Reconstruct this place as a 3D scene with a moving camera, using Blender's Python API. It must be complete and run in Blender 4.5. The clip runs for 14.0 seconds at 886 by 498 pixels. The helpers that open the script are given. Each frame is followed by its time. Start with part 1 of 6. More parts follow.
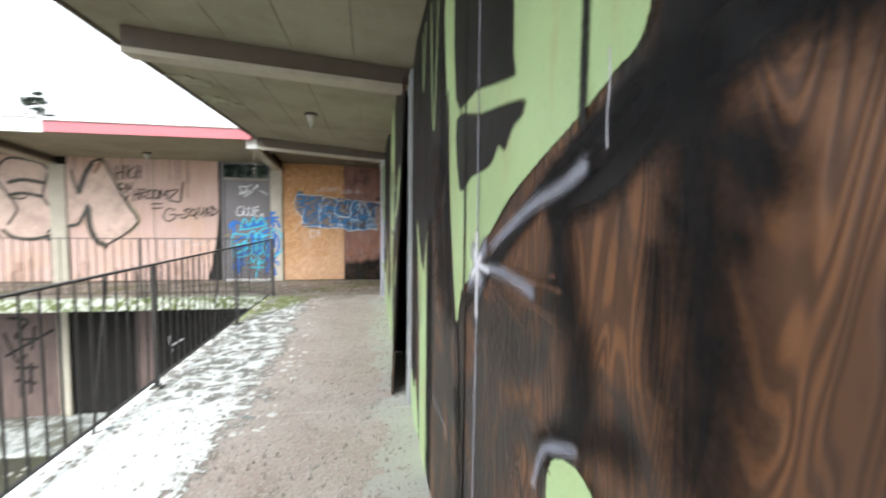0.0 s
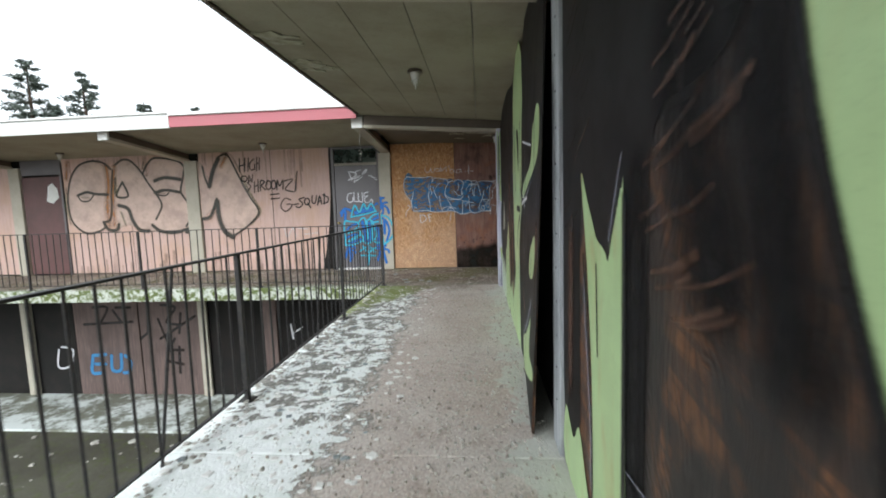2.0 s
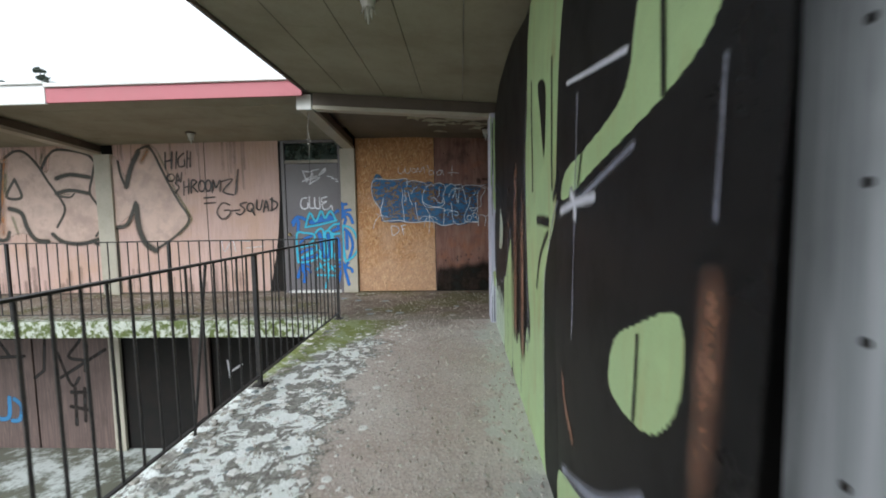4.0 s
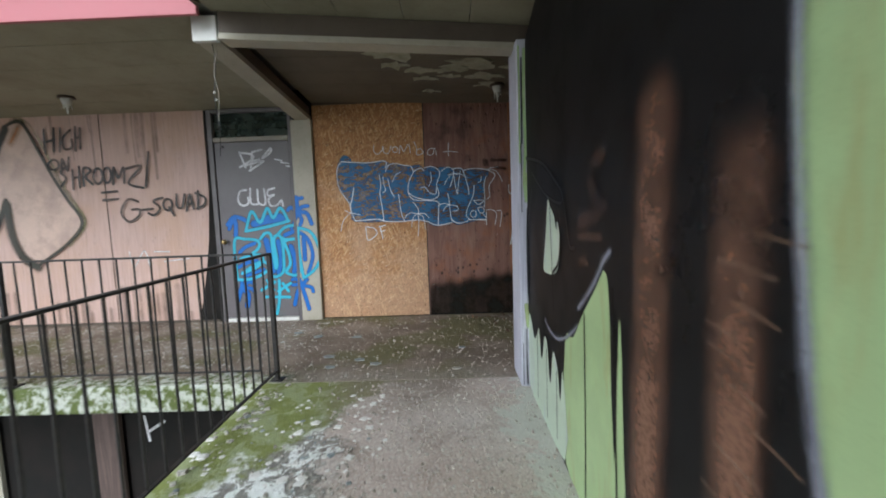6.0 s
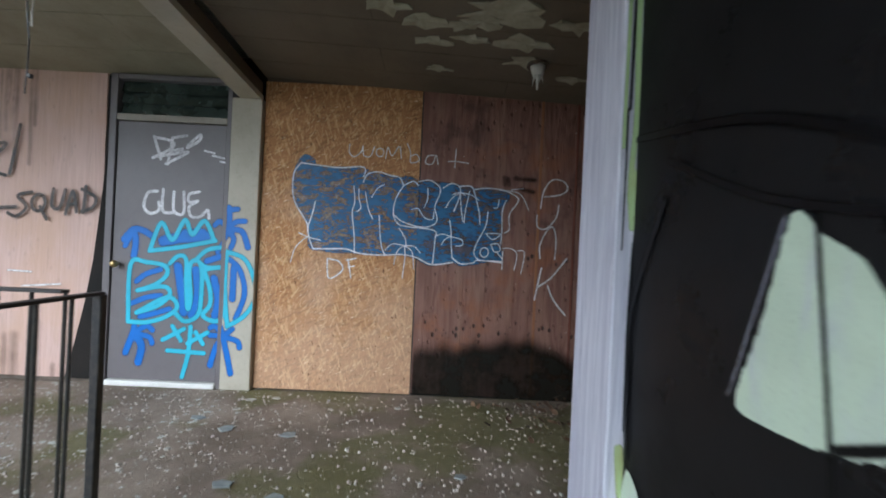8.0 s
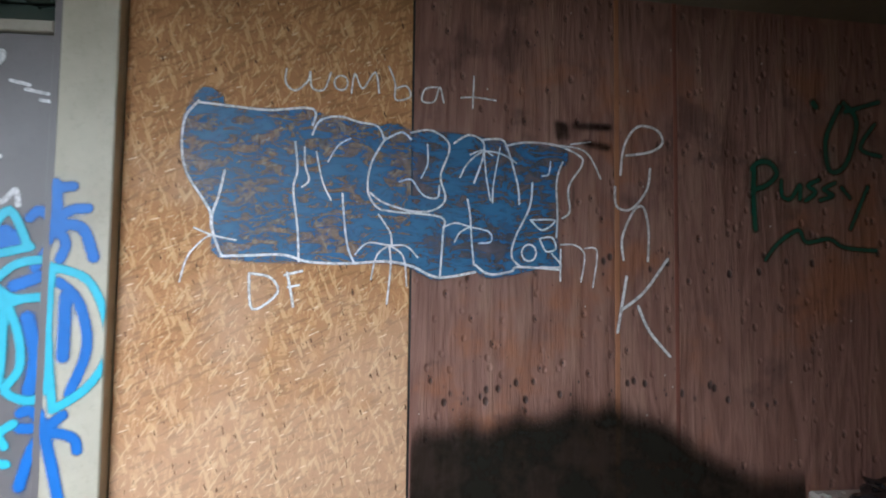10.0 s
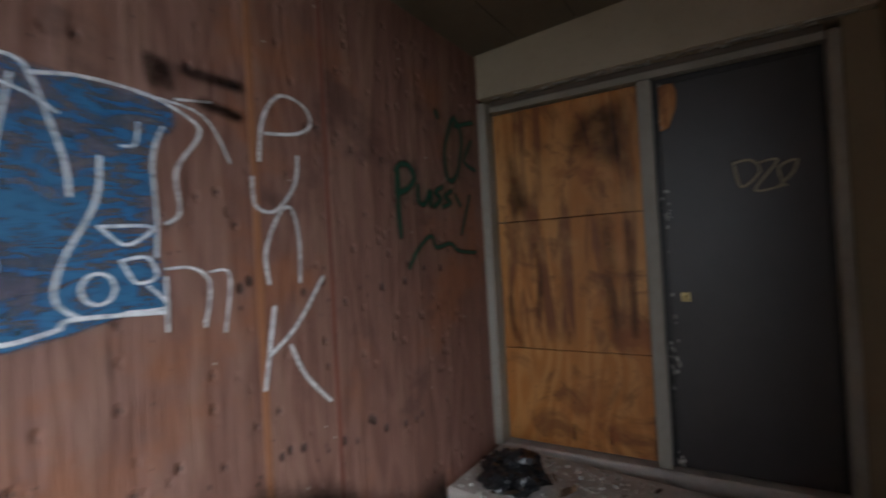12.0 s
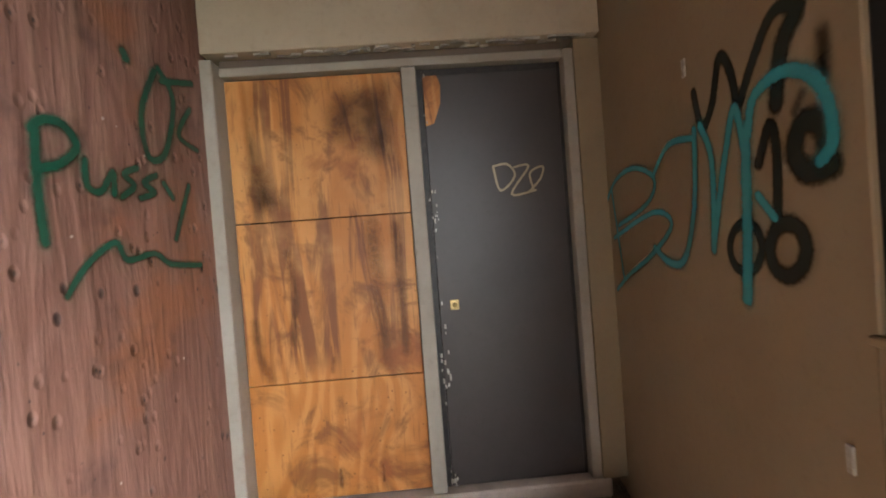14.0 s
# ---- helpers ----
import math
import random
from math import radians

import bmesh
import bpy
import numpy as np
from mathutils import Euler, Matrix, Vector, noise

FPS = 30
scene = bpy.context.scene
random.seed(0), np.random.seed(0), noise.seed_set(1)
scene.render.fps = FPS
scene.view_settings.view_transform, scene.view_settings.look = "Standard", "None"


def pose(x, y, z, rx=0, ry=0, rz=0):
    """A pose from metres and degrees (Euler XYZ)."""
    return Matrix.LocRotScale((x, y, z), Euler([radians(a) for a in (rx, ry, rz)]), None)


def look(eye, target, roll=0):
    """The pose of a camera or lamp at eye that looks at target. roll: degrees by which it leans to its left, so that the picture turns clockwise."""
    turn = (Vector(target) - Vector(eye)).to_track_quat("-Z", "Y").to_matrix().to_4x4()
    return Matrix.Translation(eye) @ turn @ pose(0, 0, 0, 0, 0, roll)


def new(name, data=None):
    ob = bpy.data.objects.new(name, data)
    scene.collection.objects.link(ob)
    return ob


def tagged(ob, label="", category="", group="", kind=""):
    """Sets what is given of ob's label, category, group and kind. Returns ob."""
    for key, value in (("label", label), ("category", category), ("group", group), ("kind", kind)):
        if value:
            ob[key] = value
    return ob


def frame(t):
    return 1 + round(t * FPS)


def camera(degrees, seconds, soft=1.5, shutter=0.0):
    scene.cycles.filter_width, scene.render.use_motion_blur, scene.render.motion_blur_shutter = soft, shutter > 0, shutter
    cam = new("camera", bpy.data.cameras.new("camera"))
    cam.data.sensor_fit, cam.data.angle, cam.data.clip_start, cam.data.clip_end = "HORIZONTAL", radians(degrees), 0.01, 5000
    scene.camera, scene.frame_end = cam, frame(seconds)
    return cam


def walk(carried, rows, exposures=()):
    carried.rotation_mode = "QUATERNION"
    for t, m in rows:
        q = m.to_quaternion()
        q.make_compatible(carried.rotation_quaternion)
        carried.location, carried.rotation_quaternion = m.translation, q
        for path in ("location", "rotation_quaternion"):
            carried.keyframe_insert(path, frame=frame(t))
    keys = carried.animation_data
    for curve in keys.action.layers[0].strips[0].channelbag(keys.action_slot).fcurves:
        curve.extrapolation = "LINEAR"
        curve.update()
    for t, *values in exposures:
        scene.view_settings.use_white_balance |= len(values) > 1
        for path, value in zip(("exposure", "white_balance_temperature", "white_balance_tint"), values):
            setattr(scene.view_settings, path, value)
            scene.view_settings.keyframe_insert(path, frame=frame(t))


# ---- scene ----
cam = camera(91.3, 14.0, soft=1.8, shutter=0.45)
PATH = [
    (0, (1.166, -2.025, 1.301), (1.495, -0.057, 1.164), 0.7),
    (0.5, (1.208, -1.938, 1.282), (1.208, 0.05, 1.062), 1.0),
    (1, (1.185, -1.746, 1.245), (1.114, 0.248, 1.103), -1.7),
    (1.5, (1.103, -1.442, 1.214), (1.129, 0.544, 0.98), -1.2),
    (2, (1.072, -1.057, 1.192), (0.901, 0.926, 0.996), -1.8),
    (2.5, (1.051, -0.669, 1.165), (1.001, 1.322, 0.985), -1.0),
    (3, (1.0, -0.225, 1.205), (1.068, 1.769, 1.062), -1.5),
    (3.2, (1.024, -0.071, 1.17), (1.064, 1.924, 1.033), -1.3),
    (5.3, (0.964, 1.704, 1.214), (0.81, 3.689, 1.026), -1.7),
    (5.5, (0.93, 1.916, 1.198), (0.819, 3.905, 1.028), -1.3),
    (6, (0.894, 2.405, 1.223), (0.852, 4.396, 1.035), -2.0),
    (6.5, (0.888, 2.833, 1.187), (0.78, 4.828, 1.098), -0.6),
    (7, (0.818, 3.206, 1.141), (0.935, 5.203, 1.153), 2.2),
    (7.2, (0.781, 3.322, 1.141), (0.898, 5.318, 1.144), 2.7),
    (9.3, (0.798, 4.938, 1.188), (0.683, 6.935, 1.198), 0.9),
    (9.5, (0.731, 5.062, 1.144), (0.7, 7.061, 1.197), 0.8),
    (10, (0.619, 5.375, 1.076), (0.765, 7.368, 1.162), 0.7),
    (10.5, (0.616, 5.661, 1.131), (0.759, 7.654, 1.216), -1.9),
    (11, (0.672, 5.862, 1.161), (1.183, 7.795, 1.224), -1.8),
    (11.5, (0.704, 5.997, 1.177), (1.847, 7.638, 1.23), -3.6),
    (12, (0.802, 6.025, 1.187), (2.419, 7.203, 1.206), -3.2),
    (12.5, (0.942, 5.936, 1.2), (2.781, 6.723, 1.186), -3.8),
    (13, (0.945, 6.061, 1.198), (2.907, 6.449, 1.154), -3.6),
    (13.5, (1.043, 6.194, 1.187), (3.034, 6.379, 1.148), -3.3),
    (14, (1.21, 6.201, 1.196), (3.204, 6.356, 1.166), -4.4),
]
walk(cam, [(t, look(eye, target, roll)) for t, eye, target, roll in PATH],
     exposures=[(0, 1.4, 6100, 8), (1.5, 0.92, 6000, 6), (3, 0.48, 5900, 6), (5.5, 0.72, 5900, 6), (7, 0.7, 5500, 6), (9.5, 1.3, 5550, 6), (11.0, 1.32, 5500, 6), (12.0, 1.35, 5700, 8), (12.8, 3.2, 6250, 10), (14, 3.5, 6250, 10)])

# ---- light: an overcast white sky ----
world = bpy.data.worlds.new("overcast_sky")
scene.world = world
world.use_nodes = True
wn, wl = world.node_tree.nodes, world.node_tree.links
sky = wn.new("ShaderNodeTexSky")
sky.sky_type, sky.sun_disc = "NISHITA", False
sky.sun_elevation, sky.sun_rotation = radians(33), radians(209)
sky.air_density, sky.dust_density = 1.0, 6.0
grey = wn.new("ShaderNodeHueSaturation")
grey.inputs["Saturation"].default_value = 0.12
wl.new(sky.outputs[0], grey.inputs["Color"])
cloud = wn.new("ShaderNodeMix")
cloud.data_type = "RGBA"
cloud.inputs[0].default_value = 0.75
cloud.inputs[7].default_value = (7.8, 7.9, 7.9, 1)
wl.new(grey.outputs[0], cloud.inputs[6])
wl.new(cloud.outputs[2], wn["Background"].inputs[0])
wn["Background"].inputs[1].default_value = 0.15
sun = new("sun", bpy.data.lights.new("sun", "SUN"))
sun.data.energy, sun.data.angle, sun.data.color = 1.0, radians(38), (1.0, 0.98, 0.95)
sun.matrix_world = look((-9.7, -17.5, 15), (0, 0, 2))


# ---- building helpers ----
def base_of(parent):
    return parent.matrix_world.translation.copy() if parent else Vector()


def thing(name, loc, label="", category="", group="", kind=""):
    """A top-level Empty at the base of a thing."""
    ob = new(name)
    ob.empty_display_size = 0.1
    ob.matrix_world = Matrix.Translation(loc)
    return tagged(ob, label, category, group, kind)


def part(name, bm, material, parent=None, label="", smooth=False):
    """Links a bmesh drawn in world coordinates as one mesh object under parent."""
    base = Vector()
    p = parent
    while p is not None:
        base += p.location
        p = p.parent
    bmesh.ops.recalc_face_normals(bm, faces=bm.faces[:])
    bmesh.ops.translate(bm, verts=bm.verts[:], vec=-base)
    me = bpy.data.meshes.new(name)
    bm.to_mesh(me)
    bm.free()
    me.materials.append(material)
    if smooth:
        for poly in me.polygons:
            poly.use_smooth = True
    ob = new(name, me)
    ob.parent = parent
    return tagged(ob, label)


def box(bm, x0, x1, y0, y1, z0, z1, bevel=0.0):
    """A box in bm, with edges rounded a little."""
    m = Matrix.LocRotScale(((x0 + x1) / 2, (y0 + y1) / 2, (z0 + z1) / 2), None, (abs(x1 - x0), abs(y1 - y0), abs(z1 - z0)))
    got = bmesh.ops.create_cube(bm, size=1, matrix=m)["verts"]
    if bevel:
        edges = list({e for v in got for e in v.link_edges})
        bmesh.ops.bevel(bm, geom=edges, offset=bevel, segments=1, affect="EDGES")
    return bm


def boxed(*dims, bevel=0.0):
    return box(bmesh.new(), *dims, bevel=bevel)


def prism(bm, ring, shift):
    """A solid from a flat ring of points and the vector that it is pushed along."""
    a = [bm.verts.new(p) for p in ring]
    b = [bm.verts.new(Vector(p) + Vector(shift)) for p in ring]
    n = len(ring)
    bm.faces.new(a), bm.faces.new(b[::-1])
    for k in range(n):
        bm.faces.new((a[k], a[(k + 1) % n], b[(k + 1) % n], b[k]))
    return bm


def rod(bm, p, q, r, sides=8, r2=None):
    """A round bar from p to q."""
    p, q = Vector(p), Vector(q)
    m = Matrix.Translation((p + q) / 2) @ (q - p).to_track_quat("Z", "Y").to_matrix().to_4x4()
    bmesh.ops.create_cone(bm, cap_ends=True, segments=sides, radius1=r, radius2=r if r2 is None else r2, depth=(q - p).length, matrix=m)
    return bm


# ---- materials ----
class Nodes:
    """A short way to wire a procedural material."""

    def __init__(self, name, rough=0.8, metal=0.0):
        self.m = bpy.data.materials.new(name)
        self.m.use_nodes = True
        self.t = self.m.node_tree
        self.b = self.t.nodes["Principled BSDF"]
        self.b.inputs["Roughness"].default_value = rough
        self.b.inputs["Metallic"].default_value = metal
        self.pos = self.add("ShaderNodeTexCoord").outputs["Object"]

    def add(self, kind):
        return self.t.nodes.new(kind)

    def put(self, value, socket):
        if hasattr(value, "is_linked"):
            self.t.links.new(value, socket)
        elif isinstance(value, tuple) and len(value) == 3 and socket.type == "RGBA":
            socket.default_value = (*value, 1)
        else:
            socket.default_value = value

    def scaled(self, scale, turn=(0, 0, 0), src=None):
        n = self.add("ShaderNodeMapping")
        n.vector_type = "TEXTURE"
        n.inputs["Scale"].default_value = [1 / q for q in scale]
        n.inputs["Rotation"].default_value = [radians(a) for a in turn]
        self.put(src or self.pos, n.inputs["Vector"])
        return n.outputs[0]

    def noise(self, scale, detail=4.0, rough=0.55, src=None, twist=0.0):
        n = self.add("ShaderNodeTexNoise")
        n.inputs["Scale"].default_value, n.inputs["Detail"].default_value = scale, detail
        n.inputs["Roughness"].default_value, n.inputs["Distortion"].default_value = rough, twist
        self.put(src or self.pos, n.inputs["Vector"])
        return n.outputs["Fac"]

    def cells(self, scale, out="Distance", src=None):
        n = self.add("ShaderNodeTexVoronoi")
        n.inputs["Scale"].default_value = scale
        self.put(src or self.pos, n.inputs["Vector"])
        return n.outputs[out]

    def math(self, op, a, b=0.0, c=0.0):
        n = self.add("ShaderNodeMath")
        n.operation = op
        for k, v in enumerate((a, b, c)):
            self.put(v, n.inputs[k])
        return n.outputs[0]

    def axis(self, k):
        n = self.add("ShaderNodeSeparateXYZ")
        self.put(self.pos, n.inputs[0])
        return n.outputs[k]

    def step(self, v, lo, hi, a=0.0, b=1.0):
        n = self.add("ShaderNodeMapRange")
        n.interpolation_type = "SMOOTHSTEP"
        for k, q in enumerate((v, lo, hi, a, b)):
            self.put(q, n.inputs[k])
        return n.outputs[0]

    def mix(self, f, a, b, mode="MIX"):
        n = self.add("ShaderNodeMix")
        n.data_type, n.blend_type = "RGBA", mode
        self.put(f, n.inputs[0]), self.put(a, n.inputs[6]), self.put(b, n.inputs[7])
        return n.outputs[2]

    def piece(self):
        return self.add("ShaderNodeObjectInfo").outputs["Random"]

    def done(self, colour, bump=None, strength=0.3, depth=0.01, rough=None):
        self.put(colour, self.b.inputs["Base Color"])
        if rough is not None:
            self.put(rough, self.b.inputs["Roughness"])
        if bump is not None:
            n = self.add("ShaderNodeBump")
            n.inputs["Strength"].default_value, n.inputs["Distance"].default_value = strength, depth
            self.put(bump, n.inputs["Height"])
            self.put(n.outputs[0], self.b.inputs["Normal"])
        return self.m


def worn_paint(name, col, dirt, rough=0.7, scale=1.0, amount=0.6):
    """Old paint: clouds of grime and fine speckle over one colour."""
    n = Nodes(name, rough)
    big, fine = n.noise(1.7 * scale, 6, 0.65), n.noise(38 * scale, 5, 0.6)
    c = n.mix(n.math("MULTIPLY", n.step(big, 0.35, 0.75), amount), col, dirt)
    c = n.mix(n.math("MULTIPLY", n.step(fine, 0.5, 0.8), 0.35), c, dirt)
    return n.done(c, fine, 0.15, 0.004)


def walkway_material():
    n = Nodes("weathered_walkway", 0.85)
    x, y = n.axis(0), n.axis(1)
    stones = n.cells(75)
    tint = n.cells(75, "Color")
    grit = n.noise(140, 3)
    wide, mid, small = n.noise(0.9, 3), n.noise(2.6, 8, 0.7, twist=0.9), n.noise(14, 7, 0.68, twist=0.5)
    bed = n.mix(n.step(wide, 0.35, 0.65), (0.52, 0.43, 0.375), (0.62, 0.56, 0.51))
    bed = n.mix(n.math("MULTIPLY", n.step(mid, 0.48, 0.68), 0.6), bed, (0.34, 0.26, 0.21))
    bw = n.add("ShaderNodeRGBToBW")
    n.put(tint, bw.inputs[0])
    bed = n.mix(n.math("MULTIPLY", n.step(bw.outputs[0], 0.62, 0.8), 0.5), bed, (0.66, 0.63, 0.58))
    bed = n.mix(n.math("MULTIPLY", n.step(stones, 0.45, 0.75), 0.3), bed, (0.22, 0.175, 0.145))
    # a broad dull band of paint beside the rail, broken up further on
    edge = n.math("MULTIPLY_ADD", n.math("SUBTRACT", 0.30, x), 0.85, n.math("MULTIPLY", n.math("MAXIMUM", n.math("SUBTRACT", y, 1.1), 0.0), -0.035))
    v = n.math("ADD", n.math("ADD", edge, n.math("MULTIPLY", mid, 0.75)), n.math("MULTIPLY", small, 0.46))
    painted = n.step(v, 0.600, 0.622)
    wallside = n.step(n.math("ADD", n.math("MULTIPLY", n.math("SUBTRACT", x, 1.20), 1.1), n.math("ADD", mid, n.math("MULTIPLY", small, 0.3))), 0.66, 0.70)
    torn = n.step(n.math("ADD", n.noise(6.5, 9, 0.72, twist=0.6), n.math("MULTIPLY", n.step(y, 0.5, 1.6), 0.165)), 0.655, 0.680)
    moss_at = n.math("ADD", n.math("MULTIPLY", n.math("SUBTRACT", y, 4.0), 0.50), n.math("MULTIPLY", n.math("ADD", x, 0.15), -0.9))
    moss = n.step(n.math("ADD", moss_at, n.math("ADD", mid, n.math("MULTIPLY", small, 0.3))), 0.72, 0.92)
    chip = n.mix(n.step(n.noise(9, 5), 0.4, 0.7), (0.90, 0.92, 0.90), (0.80, 0.83, 0.79))
    c = n.mix(n.math("MULTIPLY", wallside, 0.75), bed, (0.58, 0.60, 0.54))
    under = n.mix(n.step(n.noise(26, 6, 0.7), 0.42, 0.6), (0.06, 0.06, 0.05), (0.27, 0.275, 0.24))
    rim = n.step(v, 0.52, 0.615)
    c = n.mix(n.math("MULTIPLY", rim, 0.8), c, under)
    c = n.mix(n.math("MULTIPLY", painted, n.math("SUBTRACT", 1.0, n.math("MULTIPLY", torn, 0.95))), c, chip)
    c = n.mix(n.math("MULTIPLY", moss, 0.85), c, n.mix(small, (0.12, 0.16, 0.02), (0.28, 0.32, 0.06)))
    h = n.math("ADD", n.math("MULTIPLY", stones, -0.5), n.math("ADD", n.math("MULTIPLY", painted, 0.5), n.math("MULTIPLY", grit, 0.5)))
    inner = n.step(n.math("ADD", y, n.math("MULTIPLY", n.math("SUBTRACT", mid, 0.5), 2.4)), 4.5, 5.5)
    c = n.mix(n.math("MULTIPLY", inner, n.math("MULTIPLY", n.math("MULTIPLY", n.step(x, -0.15, 0.2), n.step(x, 1.1, 0.8)), 0.7)), c, n.mix(small, (0.13, 0.10, 0.075), (0.27, 0.22, 0.175)))
    return n.done(c, h, 0.6, 0.010)


def gallery_material():
    n = Nodes("damp_gallery_floor", 0.75)
    x, y = n.axis(0), n.axis(1)
    mid, small, grit = n.noise(1.8, 7, 0.6), n.noise(15, 6, 0.65), n.noise(90, 4, 0.7)
    c = n.mix(n.step(mid, 0.35, 0.65), (0.165, 0.125, 0.092), (0.30, 0.24, 0.19))
    damp = n.step(n.math("ADD", n.noise(1.3, 6, 0.6), n.math("MULTIPLY", n.step(x, 0.0, 1.2), 0.10)), 0.49, 0.62)
    c = n.mix(n.math("MULTIPLY", damp, 0.7), c, n.mix(small, (0.065, 0.068, 0.014), (0.17, 0.165, 0.04)))
    rim = n.step(n.math("ADD", n.math("MULTIPLY", n.math("SUBTRACT", 5.75, y), 1.3), n.math("ADD", mid, n.math("MULTIPLY", small, 0.35))), 0.75, 0.95)
    left = n.step(x, -0.1, -0.7)
    c = n.mix(n.math("MULTIPLY", rim, left), c, n.mix(n.step(small, 0.42, 0.58), (0.11, 0.14, 0.03), (0.58, 0.60, 0.52)))
    c = n.mix(n.math("MULTIPLY", n.step(n.math("ADD", small, n.math("MULTIPLY", mid, 0.5)), 0.86, 0.92), left), c, (0.55, 0.56, 0.52))
    c = n.mix(n.math("MULTIPLY", n.step(n.noise(48, 3, 0.6), 0.62, 0.70), 0.6), c, (0.36, 0.31, 0.26))
    c = n.mix(n.math("MULTIPLY", n.step(grit, 0.55, 0.75), 0.6), c, (0.04, 0.035, 0.03))
    front = n.step(n.math("ADD", y, n.math("MULTIPLY", n.math("SUBTRACT", mid, 0.5), 2.0)), 5.85, 5.40)
    c = n.mix(n.math("MULTIPLY", n.math("MULTIPLY", front, n.step(x, -0.5, 0.0)), 0.6), c, n.mix(n.step(grit, 0.4, 0.6), (0.20, 0.165, 0.13), (0.45, 0.41, 0.36)))
    return n.done(c, n.math("ADD", grit, n.math("MULTIPLY", small, 1.5)), 0.7, 0.012)


def osb_material():
    n = Nodes("strand_board", 0.75)
    col = (0.43, 0.205, 0.080)
    for turn, lo, tone, k in ((8, 0.55, (0.60, 0.34, 0.155), 1.0), (-48, 0.57, (0.50, 0.25, 0.10), 1.3), (63, 0.57, (0.30, 0.145, 0.055), 1.1),
                              (-20, 0.60, (0.64, 0.39, 0.19), 0.8), (80, 0.61, (0.40, 0.20, 0.075), 0.9), (35, 0.63, (0.68, 0.45, 0.24), 1.2)):
        f = n.noise(1, 2, 0.5, n.scaled((58 * k, 1, 11 * k), (0, turn, 0)), 0.25)
        col = n.mix(n.math("MULTIPLY", n.step(f, lo, lo + 0.03), 0.8), col, tone)
    stain = n.noise(1.1, 5, 0.6)
    col = n.mix(n.math("MULTIPLY", n.step(stain, 0.5, 0.75), 0.35), col, (0.24, 0.12, 0.05))
    # paler towards the bottom of the sheet
    pale = n.step(n.math("ADD", n.noise(2.5, 4), n.math("MULTIPLY", n.axis(2), -0.28)), 0.10, 0.42)
    col = n.mix(n.math("MULTIPLY", pale, 0.32), col, (0.62, 0.45, 0.34))
    sliver = n.noise(1, 1, 0.5, n.scaled((95, 1, 17), (0, 70, 0)))
    col = n.mix(n.step(sliver, 0.73, 0.75), col, (0.80, 0.60, 0.40))
    col = n.mix(n.step(n.noise(1, 2, 0.5, n.scaled((80, 1, 20), (0, -15, 0))), 0.68, 0.72), col, (0.13, 0.06, 0.025))
    return n.done(col, n.noise(1, 3, 0.6, n.scaled((60, 1, 14), (0, 30, 0))), 0.5, 0.005)


def board_material(name, dark, light, wear, knots=0.55, axis_long=2, rough=0.7, sheen=0.5):
    """Painted or bare plywood with long grain, knots and faded patches."""
    n = Nodes(name, rough)
    long_scale = [13, 13, 13]
    long_scale[axis_long] = 0.9
    grain = n.noise(1, 6, 0.62, n.scaled(tuple(long_scale)), 2.2)
    fine = n.noise(1, 4, 0.7, n.scaled(tuple(3.4 * q for q in long_scale)))
    cloud = n.noise(1.5, 5, 0.6)
    c = n.mix(n.step(grain, 0.35, 0.68), dark, light)
    c = n.mix(n.math("MULTIPLY", n.step(cloud, 0.42, 0.68), sheen), c, wear)
    knot_scale = [12, 12, 12]
    knot_scale[axis_long] = 6.5
    spots = n.cells(1.0, "Distance", n.scaled(tuple(knot_scale)))
    c = n.mix(n.math("MULTIPLY", n.step(spots, 0.17, 0.06), knots), c, tuple(q * 0.22 for q in dark))
    c = n.mix(n.math("MULTIPLY", n.step(fine, 0.55, 0.75), 0.35), c, tuple(q * 0.4 for q in dark))
    return n.done(c, n.math("ADD", grain, n.math("ADD", n.math("MULTIPLY", fine, 0.4), n.step(spots, 0.05, 0.2))), 0.35, 0.006)


def figure(n, scale, rings, twist=0.6):
    """The flame-like figure of peeled veneer: contour lines of a long soft noise."""
    f = n.noise(1, 2, 0.45, n.scaled(scale), twist)
    return n.math("MULTIPLY_ADD", n.math("SINE", n.math("MULTIPLY", f, rings)), 0.5, 0.5)


